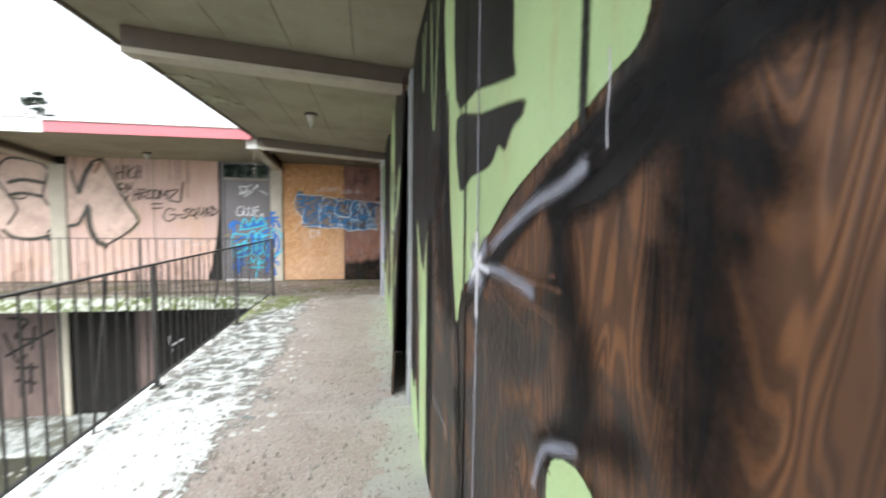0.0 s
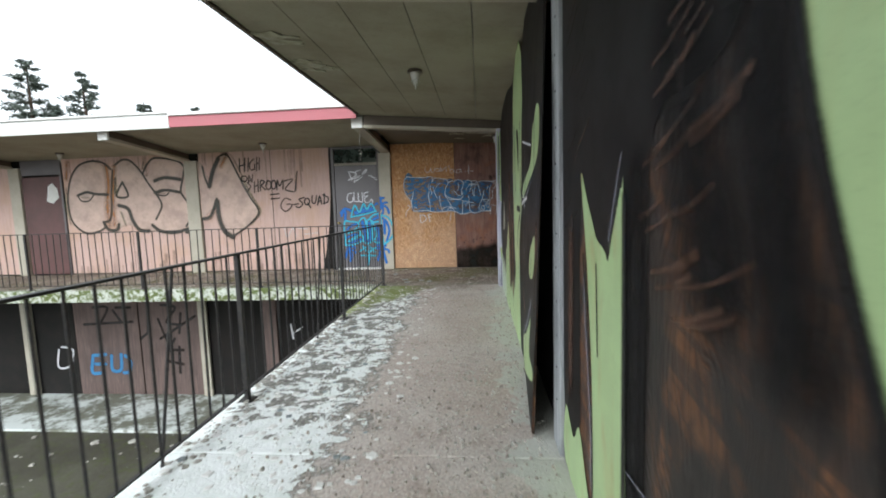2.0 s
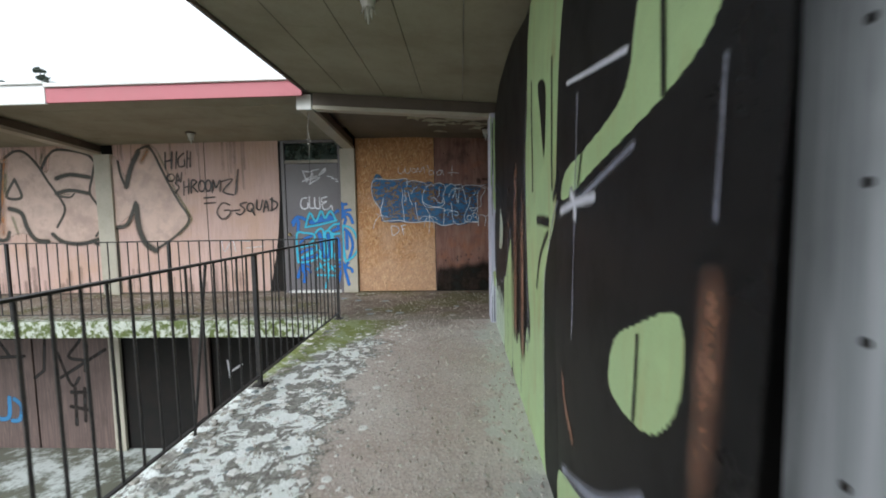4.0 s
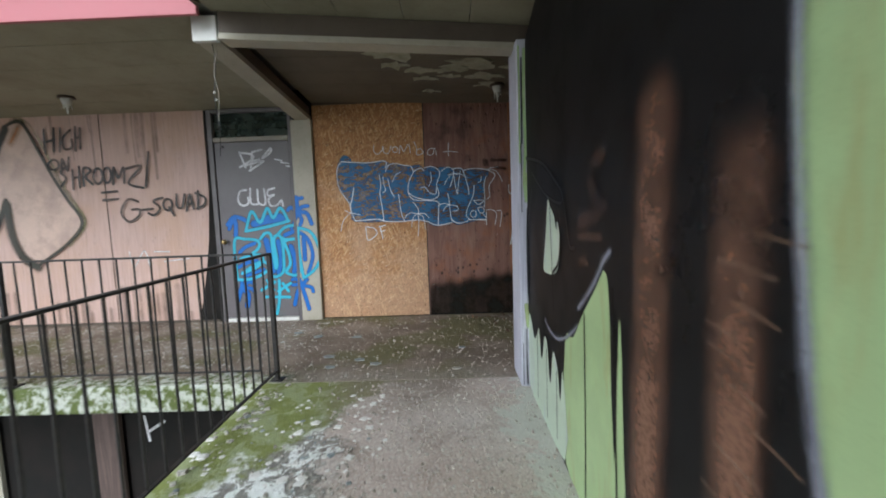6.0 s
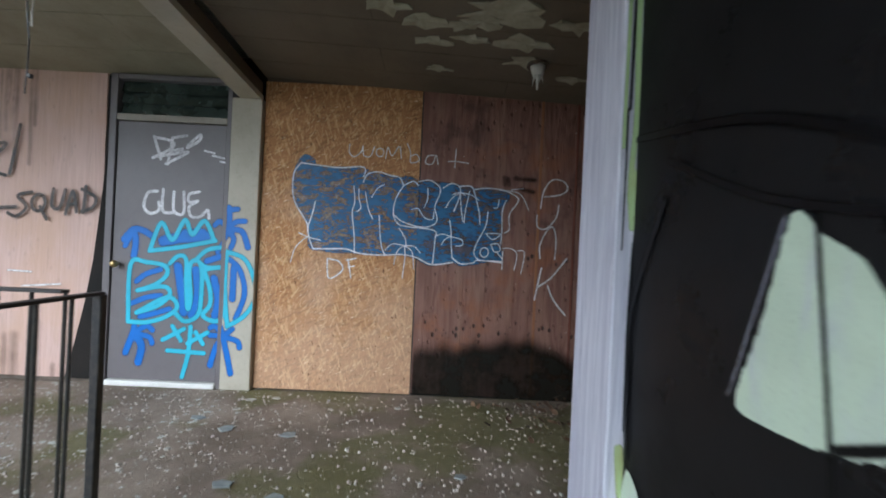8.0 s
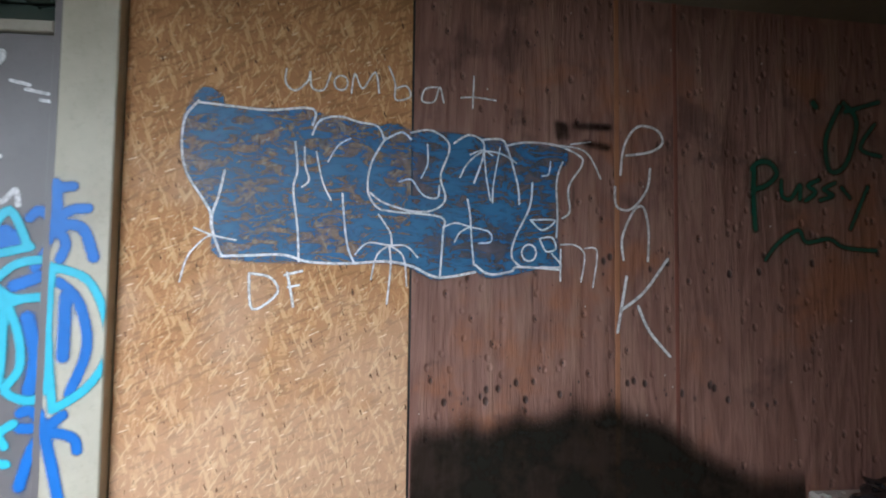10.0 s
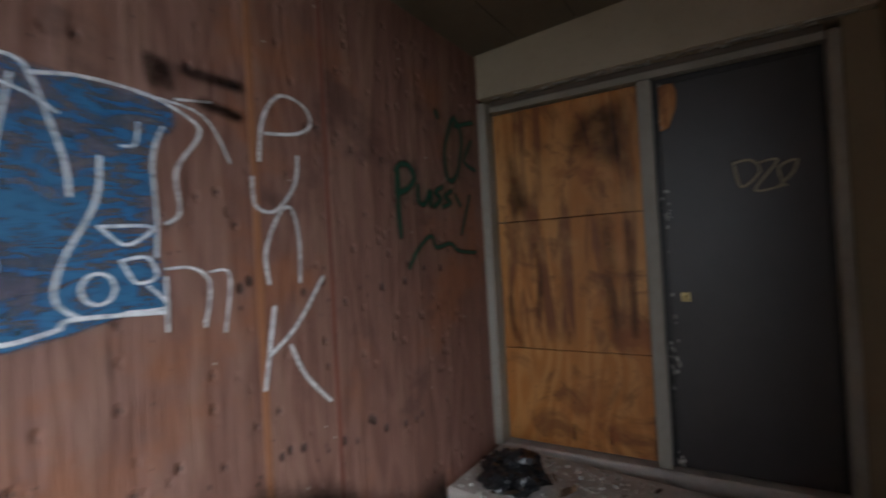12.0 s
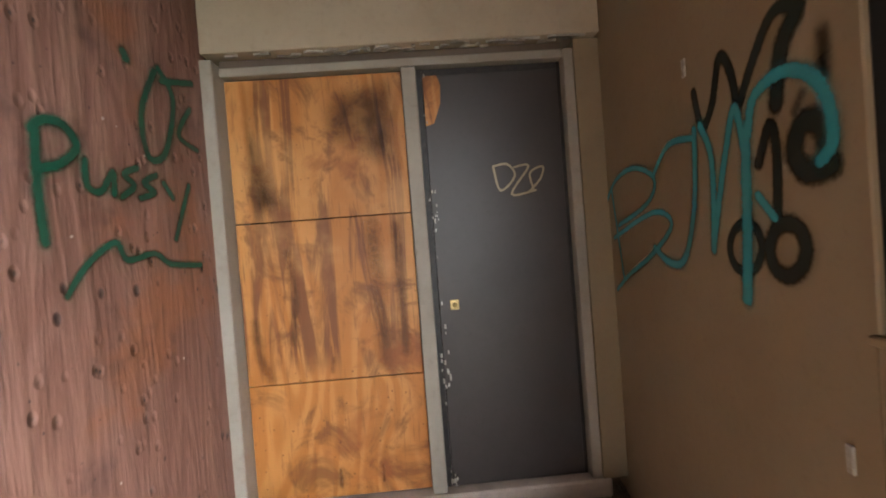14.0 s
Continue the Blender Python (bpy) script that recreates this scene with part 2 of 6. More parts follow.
def red_ply_material():
    n = Nodes("red_stained_plywood", 0.62)
    z = n.axis(2)
    rings = figure(n, (4.2, 4.2, 0.7), 60)
    fine = n.noise(1, 4, 0.7, n.scaled((70, 70, 4)))
    cloud, streak = n.noise(1.7, 6, 0.62), n.noise(1, 5, 0.6, n.scaled((7, 7, 0.8)), 0.8)
    c = n.mix(n.step(rings, 0.1, 0.95), (0.200, 0.094, 0.068), (0.240, 0.120, 0.090))
    c = n.mix(n.math("MULTIPLY", n.step(streak, 0.5, 0.66), 0.65), c, (0.31, 0.172, 0.125))
    c = n.mix(n.math("MULTIPLY", n.step(cloud, 0.54, 0.68), 0.75), c, (0.29, 0.108, 0.048))
    c = n.mix(n.math("MULTIPLY", n.step(n.noise(3.1, 5, 0.6), 0.56, 0.70), 0.6), c, (0.075, 0.034, 0.027))
    # small burst knots, thick in two rows
    row = n.math("MAXIMUM", n.step(n.math("ABSOLUTE", n.math("SUBTRACT", z, 0.52)), 0.10, 0.03), n.step(n.math("ABSOLUTE", n.math("SUBTRACT", z, 1.10)), 0.11, 0.03))
    spots = n.cells(1.0, "Distance", n.scaled((17, 17, 11)))
    small = n.cells(1.0, "Distance", n.scaled((23, 23, 12)))
    limit = n.math("MULTIPLY_ADD", row, 0.19, 0.11)
    knot = n.math("MAXIMUM", n.step(spots, limit, n.math("MULTIPLY", limit, 0.4)), n.step(small, n.math("MULTIPLY_ADD", row, 0.10, 0.07), 0.05))
    c = n.mix(n.math("MULTIPLY", knot, 0.85), c, (0.022, 0.011, 0.009))
    drip = n.cells(1.0, "Distance", n.scaled((12, 12, 1.6)))
    c = n.mix(n.math("MULTIPLY", n.step(drip, 0.13, 0.04), 0.45), c, (0.055, 0.028, 0.022))
    c = n.mix(n.math("MULTIPLY", n.step(fine, 0.52, 0.74), 0.45), c, (0.07, 0.032, 0.024))
    c = n.mix(n.step(n.cells(1.0, "Distance", n.scaled((9, 9, 7), (0, 20, 0))), 0.045, 0.03), c, (0.55, 0.47, 0.42))
    h = n.math("ADD", n.math("ADD", n.math("MULTIPLY", rings, 0.15), n.math("MULTIPLY", fine, 0.5)), n.math("ADD", n.math("MULTIPLY", n.step(spots, 0.06, 0.26), 1.0), n.math("MULTIPLY", streak, 2.5)))
    return n.done(c, h, 0.75, 0.012)


def orange_ply_material():
    n = Nodes("weathered_orange_plywood", 0.52)
    z = n.axis(2)
    rings = figure(n, (2.6, 2.6, 0.5), 60, 0.9)
    fine = n.noise(1, 4, 0.7, n.scaled((60, 60, 5)))
    streak = n.noise(1, 5, 0.62, n.scaled((8.5, 8.5, 0.9)), 1.0)
    blot, big = n.noise(4.2, 6, 0.66, twist=0.7), n.noise(1.5, 5, 0.6)
    c = n.mix(n.step(rings, 0.05, 0.95), (0.46, 0.175, 0.036), (0.55, 0.245, 0.066))
    upper = n.step(z, 0.62, 0.78)
    c = n.mix(n.math("MULTIPLY", n.step(streak, 0.50, 0.60), n.math("MULTIPLY", upper, 0.9)), c, (0.17, 0.055, 0.017))
    c = n.mix(n.math("MULTIPLY", n.step(big, 0.44, 0.60), n.math("MULTIPLY", upper, 0.5)), c, (0.66, 0.35, 0.12))
    c = n.mix(n.math("MULTIPLY", n.step(blot, 0.51, 0.66), 0.78), c, (0.19, 0.068, 0.020))
    c = n.mix(n.math("MULTIPLY", n.step(n.noise(2.2, 5, 0.6, twist=0.4), 0.57, 0.66), 0.6), c, (0.29, 0.085, 0.020))
    c = n.mix(n.math("MULTIPLY", n.step(n.cells(22), 0.13, 0.05), n.math("SUBTRACT", 0.75, n.math("MULTIPLY", upper, 0.35))), c, (0.10, 0.038, 0.014))
    c = n.mix(n.math("MULTIPLY", n.step(fine, 0.53, 0.75), 0.5), c, (0.17, 0.065, 0.022))
    return n.done(c, n.math("ADD", rings, fine), 0.3, 0.004)


def scorched_wood():
    """Brown plywood under thin black overspray, with bare orange-brown figure between."""
    n = Nodes("blackened_brown_plywood", 0.45)
    y, z = n.axis(1), n.axis(2)
    rings = figure(n, (8.5, 8.5, 1.7), 105, 0.9)
    wide = n.noise(1, 4, 0.55, n.scaled((5.5, 5.5, 1.1)), 1.4)
    brush = n.noise(1, 5, 0.7, n.scaled((1.5, 2.2, 24), (14, 0, 0)), 0.5)
    fine = n.noise(1, 4, 0.7, n.scaled((60, 60, 4)))
    c = n.mix(n.step(rings, 0.1, 0.9), (0.075, 0.030, 0.012), (0.175, 0.074, 0.028))
    c = n.mix(n.math("MULTIPLY", n.step(wide, 0.54, 0.66), 0.18), c, (0.30, 0.14, 0.06))
    c = n.mix(n.math("MULTIPLY", n.step(wide, 0.46, 0.34), 0.6), c, (0.045, 0.020, 0.011))
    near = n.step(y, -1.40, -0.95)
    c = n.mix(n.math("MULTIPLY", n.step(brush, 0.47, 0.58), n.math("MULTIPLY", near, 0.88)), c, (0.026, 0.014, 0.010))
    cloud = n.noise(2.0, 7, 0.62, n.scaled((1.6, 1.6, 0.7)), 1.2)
    # black gains with height and from y -1.40 to -0.95
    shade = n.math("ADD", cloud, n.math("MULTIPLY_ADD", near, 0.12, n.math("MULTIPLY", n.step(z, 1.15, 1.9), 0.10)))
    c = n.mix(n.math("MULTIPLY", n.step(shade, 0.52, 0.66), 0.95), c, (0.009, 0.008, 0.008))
    c = n.mix(n.math("MULTIPLY", n.step(fine, 0.55, 0.75), 0.5), c, (0.018, 0.010, 0.007))
    c = n.mix(n.step(n.cells(1.0, "Distance", n.scaled((7, 7, 7))), 0.028, 0.018), c, (0.55, 0.50, 0.44))
    return n.done(c, n.math("ADD", rings, fine), 0.3, 0.004)


def paint(name, col, cover=0.95, soft=0.35, streak=0.0, rough=0.45, patchy=0.0, gloss=0.4, stain=None, broken=0.0):
    """Spray paint that thins out towards the rim of each stroke."""
    n = Nodes(name, rough)
    n.b.inputs["Specular IOR Level"].default_value = gloss
    rim = n.add("ShaderNodeAttribute")
    rim.attribute_name = "cover"
    grain, cloud = n.noise(120, 3, 0.7), n.noise(5, 5, 0.6)
    a = n.math("ADD", rim.outputs["Fac"], n.math("MULTIPLY", n.math("SUBTRACT", grain, 0.5), 0.5))
    alpha = n.math("MULTIPLY", n.step(a, 0.02, soft + 0.02), cover)
    if streak:
        bars = n.noise(1, 6, 0.75, n.scaled((9, 9, 22)), 0.9)
        alpha = n.math("MULTIPLY", alpha, n.step(n.math("ADD", bars, n.math("MULTIPLY", cloud, 0.35)), 0.84 - 0.1 * streak, 0.60 - 0.2 * streak, 0.30, 1.0))
    if patchy:
        alpha = n.math("MULTIPLY", alpha, n.step(n.noise(3.5, 6, 0.65), 0.34, 0.58, 1.0 - patchy, 1.0))
    if broken:
        alpha = n.math("MULTIPLY", alpha, n.step(n.noise(55, 4, 0.7), 0.40, 0.56, 1.0 - broken, 1.0))
    n.put(alpha, n.b.inputs["Alpha"])
    if stain:
        run = n.noise(1, 5, 0.65, n.scaled((7, 7, 1.3)), 0.8)
        tinted = n.mix(n.math("MULTIPLY", n.step(run, 0.50, 0.68), 0.55), col, stain)
        tinted = n.mix(n.math("MULTIPLY", n.step(cloud, 0.40, 0.62), 0.35), tinted, tuple(q * 1.25 for q in col))
        return n.done(n.mix(n.math("MULTIPLY", n.step(grain, 0.5, 0.75), 0.25), tinted, tuple(q * 0.6 for q in col)), cloud, 0.1, 0.004)
    return n.done(n.mix(n.math("MULTIPLY", n.step(cloud, 0.35, 0.75), 0.6), col, tuple(q * 0.66 for q in col)))


def leaf_material(name, a, b):
    n = Nodes(name, 0.7)
    island = n.add("ShaderNodeNewGeometry").outputs["Random Per Island"]
    return n.done(n.mix(island, a, b))


def plain_varied(name, a, b, scale=20, rough=0.6, metal=0.0, bump=0.2):
    n = Nodes(name, rough, metal)
    f = n.noise(scale, 5, 0.6)
    return n.done(n.mix(n.step(f, 0.35, 0.7), a, b), f, bump, 0.003)


def ground_material():
    n = Nodes("courtyard_ground", 0.7)
    y = n.axis(1)
    mid, small = n.noise(0.7, 7, 0.65), n.noise(9, 6, 0.65)
    c = n.mix(n.step(mid, 0.4, 0.62), (0.055, 0.05, 0.035), (0.09, 0.085, 0.06))
    c = n.mix(n.math("MULTIPLY", n.step(small, 0.5, 0.66), 0.6), c, (0.07, 0.085, 0.02))
    c = n.mix(n.step(n.cells(6), 0.06, 0.03), c, (0.4, 0.4, 0.36))
    return n.done(c, small, 0.5, 0.03)


def lower_paving_material():
    n = Nodes("lower_paving", 0.8)
    y = n.axis(1)
    mid, small = n.noise(1.6, 7, 0.65), n.noise(11, 6, 0.65)
    c = n.mix(n.step(n.math("ADD", mid, n.math("MULTIPLY", small, 0.4)), 0.60, 0.78), (0.62, 0.65, 0.62), (0.16, 0.16, 0.12))
    return n.done(c, small, 0.4, 0.01)


def smoke_glass():
    n = Nodes("dusty_glass", 0.12)
    dust = n.noise(6, 5, 0.6)
    n.b.inputs["Transmission Weight"].default_value = 0.35
    return n.done(n.mix(dust, (0.03, 0.05, 0.045), (0.09, 0.12, 0.10)), rough=n.step(dust, 0.3, 0.7, 0.1, 0.4))


M = dict(
    walkway=walkway_material(), gallery=gallery_material(), osb=osb_material(), ground=ground_material(), paving=lower_paving_material(),
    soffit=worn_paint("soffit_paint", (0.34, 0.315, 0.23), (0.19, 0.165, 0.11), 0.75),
    # about half the tone of soffit_paint, slightly browner
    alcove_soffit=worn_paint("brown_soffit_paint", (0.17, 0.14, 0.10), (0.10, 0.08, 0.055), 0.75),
    brown=worn_paint("brown_trim_paint", (0.13, 0.10, 0.075), (0.07, 0.052, 0.04), 0.6),
    cream=worn_paint("cream_paint", (0.50, 0.46, 0.37), (0.30, 0.26, 0.19), 0.6),
    grey_trim=worn_paint("grey_trim_paint", (0.36, 0.33, 0.28), (0.20, 0.17, 0.13), 0.6),
    white=worn_paint("white_fascia_paint", (0.80, 0.79, 0.76), (0.55, 0.53, 0.48), 0.6),
    red=worn_paint("faded_red_paint", (0.46, 0.13, 0.15), (0.42, 0.14, 0.15), 0.55),
    tan=worn_paint("tan_stucco", (0.27, 0.21, 0.13), (0.20, 0.148, 0.088), 0.7, 1.4, 0.5),
    header=worn_paint("header_paint", (0.46, 0.385, 0.28), (0.33, 0.26, 0.18), 0.7),
    post_grey=board_material("sprayed_grey_post", (0.30, 0.31, 0.32), (0.50, 0.51, 0.53), (0.16, 0.16, 0.17), 0.1, 2, 0.6, 0.5),
    post_lavender=board_material("sprayed_lavender_post", (0.50, 0.50, 0.60), (0.68, 0.68, 0.76), (0.44, 0.44, 0.50), 0.05, 2, 0.6, 0.4),
    ply=red_ply_material(),
    raw_edge=worn_paint("bare_orange_edge", (0.36, 0.15, 0.065), (0.20, 0.085, 0.05), 0.7, 3.0),
    red_edge=worn_paint("dark_red_edge", (0.20, 0.065, 0.040), (0.10, 0.04, 0.03), 0.7, 3.0),
    wood=scorched_wood(),
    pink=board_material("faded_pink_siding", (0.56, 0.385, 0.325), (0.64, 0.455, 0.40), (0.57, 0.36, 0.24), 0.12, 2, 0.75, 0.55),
    # darker copy of the pink siding: shade under the gallery is in the colour
    lower=board_material("shaded_pink_siding", (0.11, 0.075, 0.065), (0.17, 0.115, 0.10), (0.075, 0.05, 0.042), 0.2),
    orange=orange_ply_material(),
    door=worn_paint("charcoal_door_paint", (0.165, 0.148, 0.152), (0.11, 0.098, 0.10), 0.45),
    dark_door=worn_paint("black_brown_door_paint", (0.052, 0.044, 0.042), (0.030, 0.025, 0.023), 0.42),
    step=worn_paint("pinkish_worn_concrete", (0.56, 0.49, 0.44), (0.26, 0.22, 0.19), 0.85, 2.2, 0.7),
    red_door=worn_paint("dull_red_door_paint", (0.13, 0.055, 0.05), (0.06, 0.035, 0.03), 0.55),
    black=plain_varied("black_iron_paint", (0.012, 0.012, 0.013), (0.035, 0.028, 0.024), 40, 0.5),
    # near-black: colours in the shade of rooms and openings, and backs dark joints
    void=plain_varied("shade_black", (0.005, 0.004, 0.003), (0.012, 0.008, 0.006), 3, 0.9),
    roof=plain_varied("roof_gravel", (0.25, 0.25, 0.24), (0.4, 0.4, 0.38), 60, 0.9),
    brass=plain_varied("tarnished_brass", (0.62, 0.48, 0.22), (0.35, 0.26, 0.12), 60, 0.35, 1.0),
    chrome=plain_varied("dull_chrome", (0.6, 0.6, 0.6), (0.4, 0.4, 0.4), 60, 0.3, 1.0),
    bulb=plain_varied("clear_bulb_glass", (0.75, 0.75, 0.70), (0.6, 0.6, 0.55), 30, 0.15),
    glass=smoke_glass(),
    chips=plain_varied("plaster_chips", (0.50, 0.48, 0.43), (0.26, 0.235, 0.20), 25, 0.85),
    gravel=plain_varied("loose_gravel", (0.48, 0.43, 0.38), (0.26, 0.22, 0.185), 35, 0.85),
    slate=plain_varied("slate_shards", (0.20, 0.23, 0.24), (0.33, 0.36, 0.35), 14, 0.6),
    litter=leaf_material("leaf_litter", (0.05, 0.03, 0.018), (0.16, 0.09, 0.045)),
    bag=plain_varied("black_plastic", (0.010, 0.010, 0.011), (0.02, 0.02, 0.022), 30, 0.25),
    peel=plain_varied("peeled_primer", (0.44, 0.43, 0.33), (0.33, 0.31, 0.22), 12, 0.8),
    bark=plain_varied("pine_bark", (0.10, 0.07, 0.05), (0.05, 0.035, 0.025), 8, 0.9),
    # paler and greyer than real needles: distant haze is mixed into the colour
    needles=leaf_material("hazed_pine_needles", (0.14, 0.165, 0.14), (0.22, 0.25, 0.21)),
)
INK = dict(
    brown_bare=paint("bare_brown_veneer", (0.27, 0.135, 0.085), 0.95, 0.9, patchy=0.7, broken=0.3),
    scratch=paint("scratched_wood", (0.36, 0.22, 0.14), 0.45, 1.0, patchy=0.5),
    brown_faint=paint("faint_brown_veneer", (0.17, 0.095, 0.07), 0.62, 1.0, patchy=0.8, broken=0.6),
    soot=paint("soft_black_spray", (0.006, 0.006, 0.007), 0.93, 1.0, rough=0.55, patchy=0.35, gloss=0.15),
    star=paint("white_spray_glow", (0.80, 0.80, 0.88), 0.95, 1.0),
    white=paint("white_marker", (0.93, 0.92, 0.94), 0.95, 0.5, patchy=0.2, broken=0.4),
    white_thick=paint("white_mop_ink", (0.90, 0.89, 0.92), 0.9, 0.5, patchy=0.35, broken=0.35),
    pale_ink=paint("pale_gold_marker", (0.55, 0.46, 0.30), 0.75, 0.5, patchy=0.3),
    blue_fill=paint("rolled_blue", (0.042, 0.155, 0.31), 0.93, 0.6, streak=0.16),
    blue_ink=paint("spray_blue", (0.018, 0.17, 0.60), 0.97, 0.6),
    blue_flat=paint("spray_sky_blue", (0.06, 0.25, 0.50), 0.9, 0.5),
    cyan_ink=paint("spray_cyan", (0.07, 0.52, 0.70), 0.98, 0.6),
    teal_ink=paint("spray_teal", (0.04, 0.34, 0.40), 0.85, 0.8),
    green_ink=paint("spray_dark_green", (0.008, 0.085, 0.052), 0.9, 0.7),
    black_ink=paint("spray_black_green", (0.008, 0.014, 0.010), 0.95, 0.6),
    black_thin=paint("marker_black", (0.018, 0.015, 0.014), 0.92, 0.5, patchy=0.25),
    mould=paint("black_mould", (0.012, 0.010, 0.007), 0.96, 0.9, patchy=0.25, gloss=0.2),
    damp=paint("damp_stain", (0.05, 0.02, 0.008), 0.72, 1.0, patchy=0.6),
    brown_stain=paint("brown_water_stain", (0.22, 0.075, 0.022), 0.6, 1.0, patchy=0.6, broken=0.3),
    grime_wash=paint("grey_grime", (0.17, 0.11, 0.085), 0.42, 1.0, patchy=0.6),
    cream_fill=paint("spray_peach", (0.80, 0.60, 0.50), 0.75, 0.9, patchy=0.2),
    rust_wash=paint("spray_rust", (0.55, 0.24, 0.08), 0.6, 1.0, patchy=0.4),
    moss_ink=paint("spray_moss", (0.22, 0.27, 0.10), 0.6, 1.0, patchy=0.4),
    deep_black=paint("spray_deep_black", (0.004, 0.004, 0.005), 0.97, 0.6, rough=0.4, gloss=0.2),
    olive_ink=paint("spray_black_olive", (0.045, 0.042, 0.03), 0.9, 0.7),
    green_paint=paint("spray_lime", (0.43, 0.57, 0.285), 0.98, 0.3, rough=0.38, stain=(0.42, 0.36, 0.14)),
    pale_green=paint("spray_mint", (0.56, 0.66, 0.52), 0.98, 0.3, rough=0.38, stain=(0.50, 0.50, 0.62)),
    black_paint=paint("spray_black", (0.009, 0.009, 0.010), 0.975, 0.8, rough=0.5, patchy=0.14, gloss=0.2),
    lavender_soft=paint("spray_lavender", (0.40, 0.41, 0.50), 0.66, 1.0, patchy=0.3),
    brown_smear=paint("rubbed_brown", (0.14, 0.068, 0.041), 0.72, 1.0, patchy=0.6, broken=0.6),
)


# ---- the large structure ----
def struct(name, bm, mat, label, category=""):
    return tagged(part(name, bm, M[mat]), label, category, kind="structure")


def board(name, parent, mat, x0, x1, y0, y1, z0, z1, label=""):
    """One sheet of boarding with slightly rounded edges."""
    return part(name, boxed(x0, x1, y0, y1, z0, z1, bevel=0.002), M[mat], parent, label)


struct("ground", boxed(-400, 400, -400, 400, -3.2, -2.62), "ground", "wet mossy courtyard ground with scattered rubbish")
struct("lower_pavement", boxed(-16, 1.4, 5.75, 7.25, -2.7, -2.58, bevel=0.01), "paving", "pale flaking concrete strip along the ground-floor rooms")

floor = struct("walkway_floor", boxed(-0.52, 1.47, -8, 0.897, -0.20, 0, bevel=0.004), "walkway", "weathered concrete walkway with flaking white paint and gravel")
part("slab", boxed(-0.52, 1.47, 0.903, 5.42, -0.20, 0.0, bevel=0.004), M["walkway"], floor, "walkway slab past the joint with moss at its rim")
struct("gallery_floor", boxed(-16, 3.35, 5.424, 7.5, -0.20, -0.002, bevel=0.006), "gallery", "damp dirty concrete gallery floor with moss and chips")

# walls behind the boarding
wall_east = struct("wall_east", boxed(1.475, 1.65, -8, 5.42, -2.7, 2.5), "void", "boarded walkway wall covered by a green and black spray mural")
wall_north = struct("wall_north", boxed(-16, 3.5, 7.325, 7.5, -2.7, 2.6), "void", "boarded gallery wall of plywood, posts and doors")

wall_south = tagged(thing("wall_south", (2.5, 5.5, 0)), "tan painted alcove wall with teal and black tags and an empty window", kind="structure")
part("wall_below_window", boxed(1.47, 1.92, 5.42, 5.60, 0, 0.985), M["tan"], wall_south)
part("wall_beside_window", boxed(1.923, 3.49, 5.42, 5.60, 0, 2.55), M["tan"], wall_south)
part("window_sill", boxed(1.475, 1.925, 5.585, 5.612, 0.987, 1.003, bevel=0.003), M["tan"], wall_south, "thin chipped sill of the empty window")
part("window_edge", boxed(1.910, 1.922, 5.590, 5.604, 1.004, 2.5, bevel=0.003), M["tan"], wall_south)
# added liners: the reveal's shade is put into their near-black colour
part("dark_reveal", boxed(1.912, 1.9222, 5.42, 5.588, 1.0, 2.5), M["void"], wall_south, "added near-black liner that paints the shade in the window reveal")
part("dark_reveal", boxed(1.475, 1.91, 5.42, 5.583, 0.9855, 0.998), M["void"], wall_south, "added near-black liner that paints the shade in the window reveal")
# unseen room surfaces, with the unlit interior put into their colour
struct("wall_room", boxed(1.66, 6, 2.2, 2.35, -0.2, 2.5), "void", "back wall of the room behind the window, near-black for its shade")
struct("wall_room_side", boxed(3.5, 3.6, 2.36, 7.6, -0.2, 2.6), "void", "side wall closing the rooms, near-black for their shade")
struct("floor_room", boxed(1.66, 3.5, 2.36, 5.4, -0.2, -0.01), "void", "floor of the room behind the window, near-black for its shade")

# roofs and ceilings
def strip_ceiling(name, mat, corner, along, across, width_n, run, label, thick=0.02, gap=0.006, skip=()):
    """Ceiling boards laid side by side with open joints, all in one mesh."""
    bm = bmesh.new()
    corner, along, across = Vector(corner), Vector(along), Vector(across)
    for k in range(width_n):
        a = corner + across * (k / width_n)
        b = corner + across * ((k + 1) / width_n) - across.normalized() * gap
        done = 0.0
        length = along.length
        joint = run * (0.4 + 0.37 * (k % 2))
        while done < length - 1e-6:
            end = min(done + joint, length)
            joint = run
            d0, d1 = along.normalized() * done, along.normalized() * (end - 0.003)
            prism(bm, [a + d0, b + d0, b + d1, a + d1], (0, 0, thick))
            done = end
    return struct(name, bm, mat, label)


strip_ceiling("ceiling_walkway", "soffit", (-0.64, -8, 2.570), (0, 13.38, 0), (2.12, 0, -0.180), 5, 4.2, "olive-grey painted board soffit over the walkway")
strip_ceiling("ceiling_gallery", "soffit", (-16, 5.30, 2.565), (15.26, 0, 0), (0, 2.03, -0.17), 5, 3.9, "olive-grey painted board soffit over the gallery")
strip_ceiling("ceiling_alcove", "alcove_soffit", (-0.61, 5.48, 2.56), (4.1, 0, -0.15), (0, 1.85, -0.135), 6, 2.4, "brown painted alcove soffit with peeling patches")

bm = bmesh.new()
prism(bm, [(-0.675, -8.2, 2.60), (1.9, -8.2, 2.40), (6.2, -8.2, 2.40), (6.2, -8.2, 2.72), (-0.675, -8.2, 2.74)], (0, 13.40, 0))
struct("roof_walkway", bm, "roof", "flat gravelled roof over the walkway")
bm = bmesh.new()
prism(bm, [(-16.2, 5.29, 2.60), (-16.2, 7.36, 2.585), (-16.2, 13.5, 2.585), (-16.2, 13.5, 2.74), (-16.2, 5.29, 2.70)], (22.4, 0, 0))
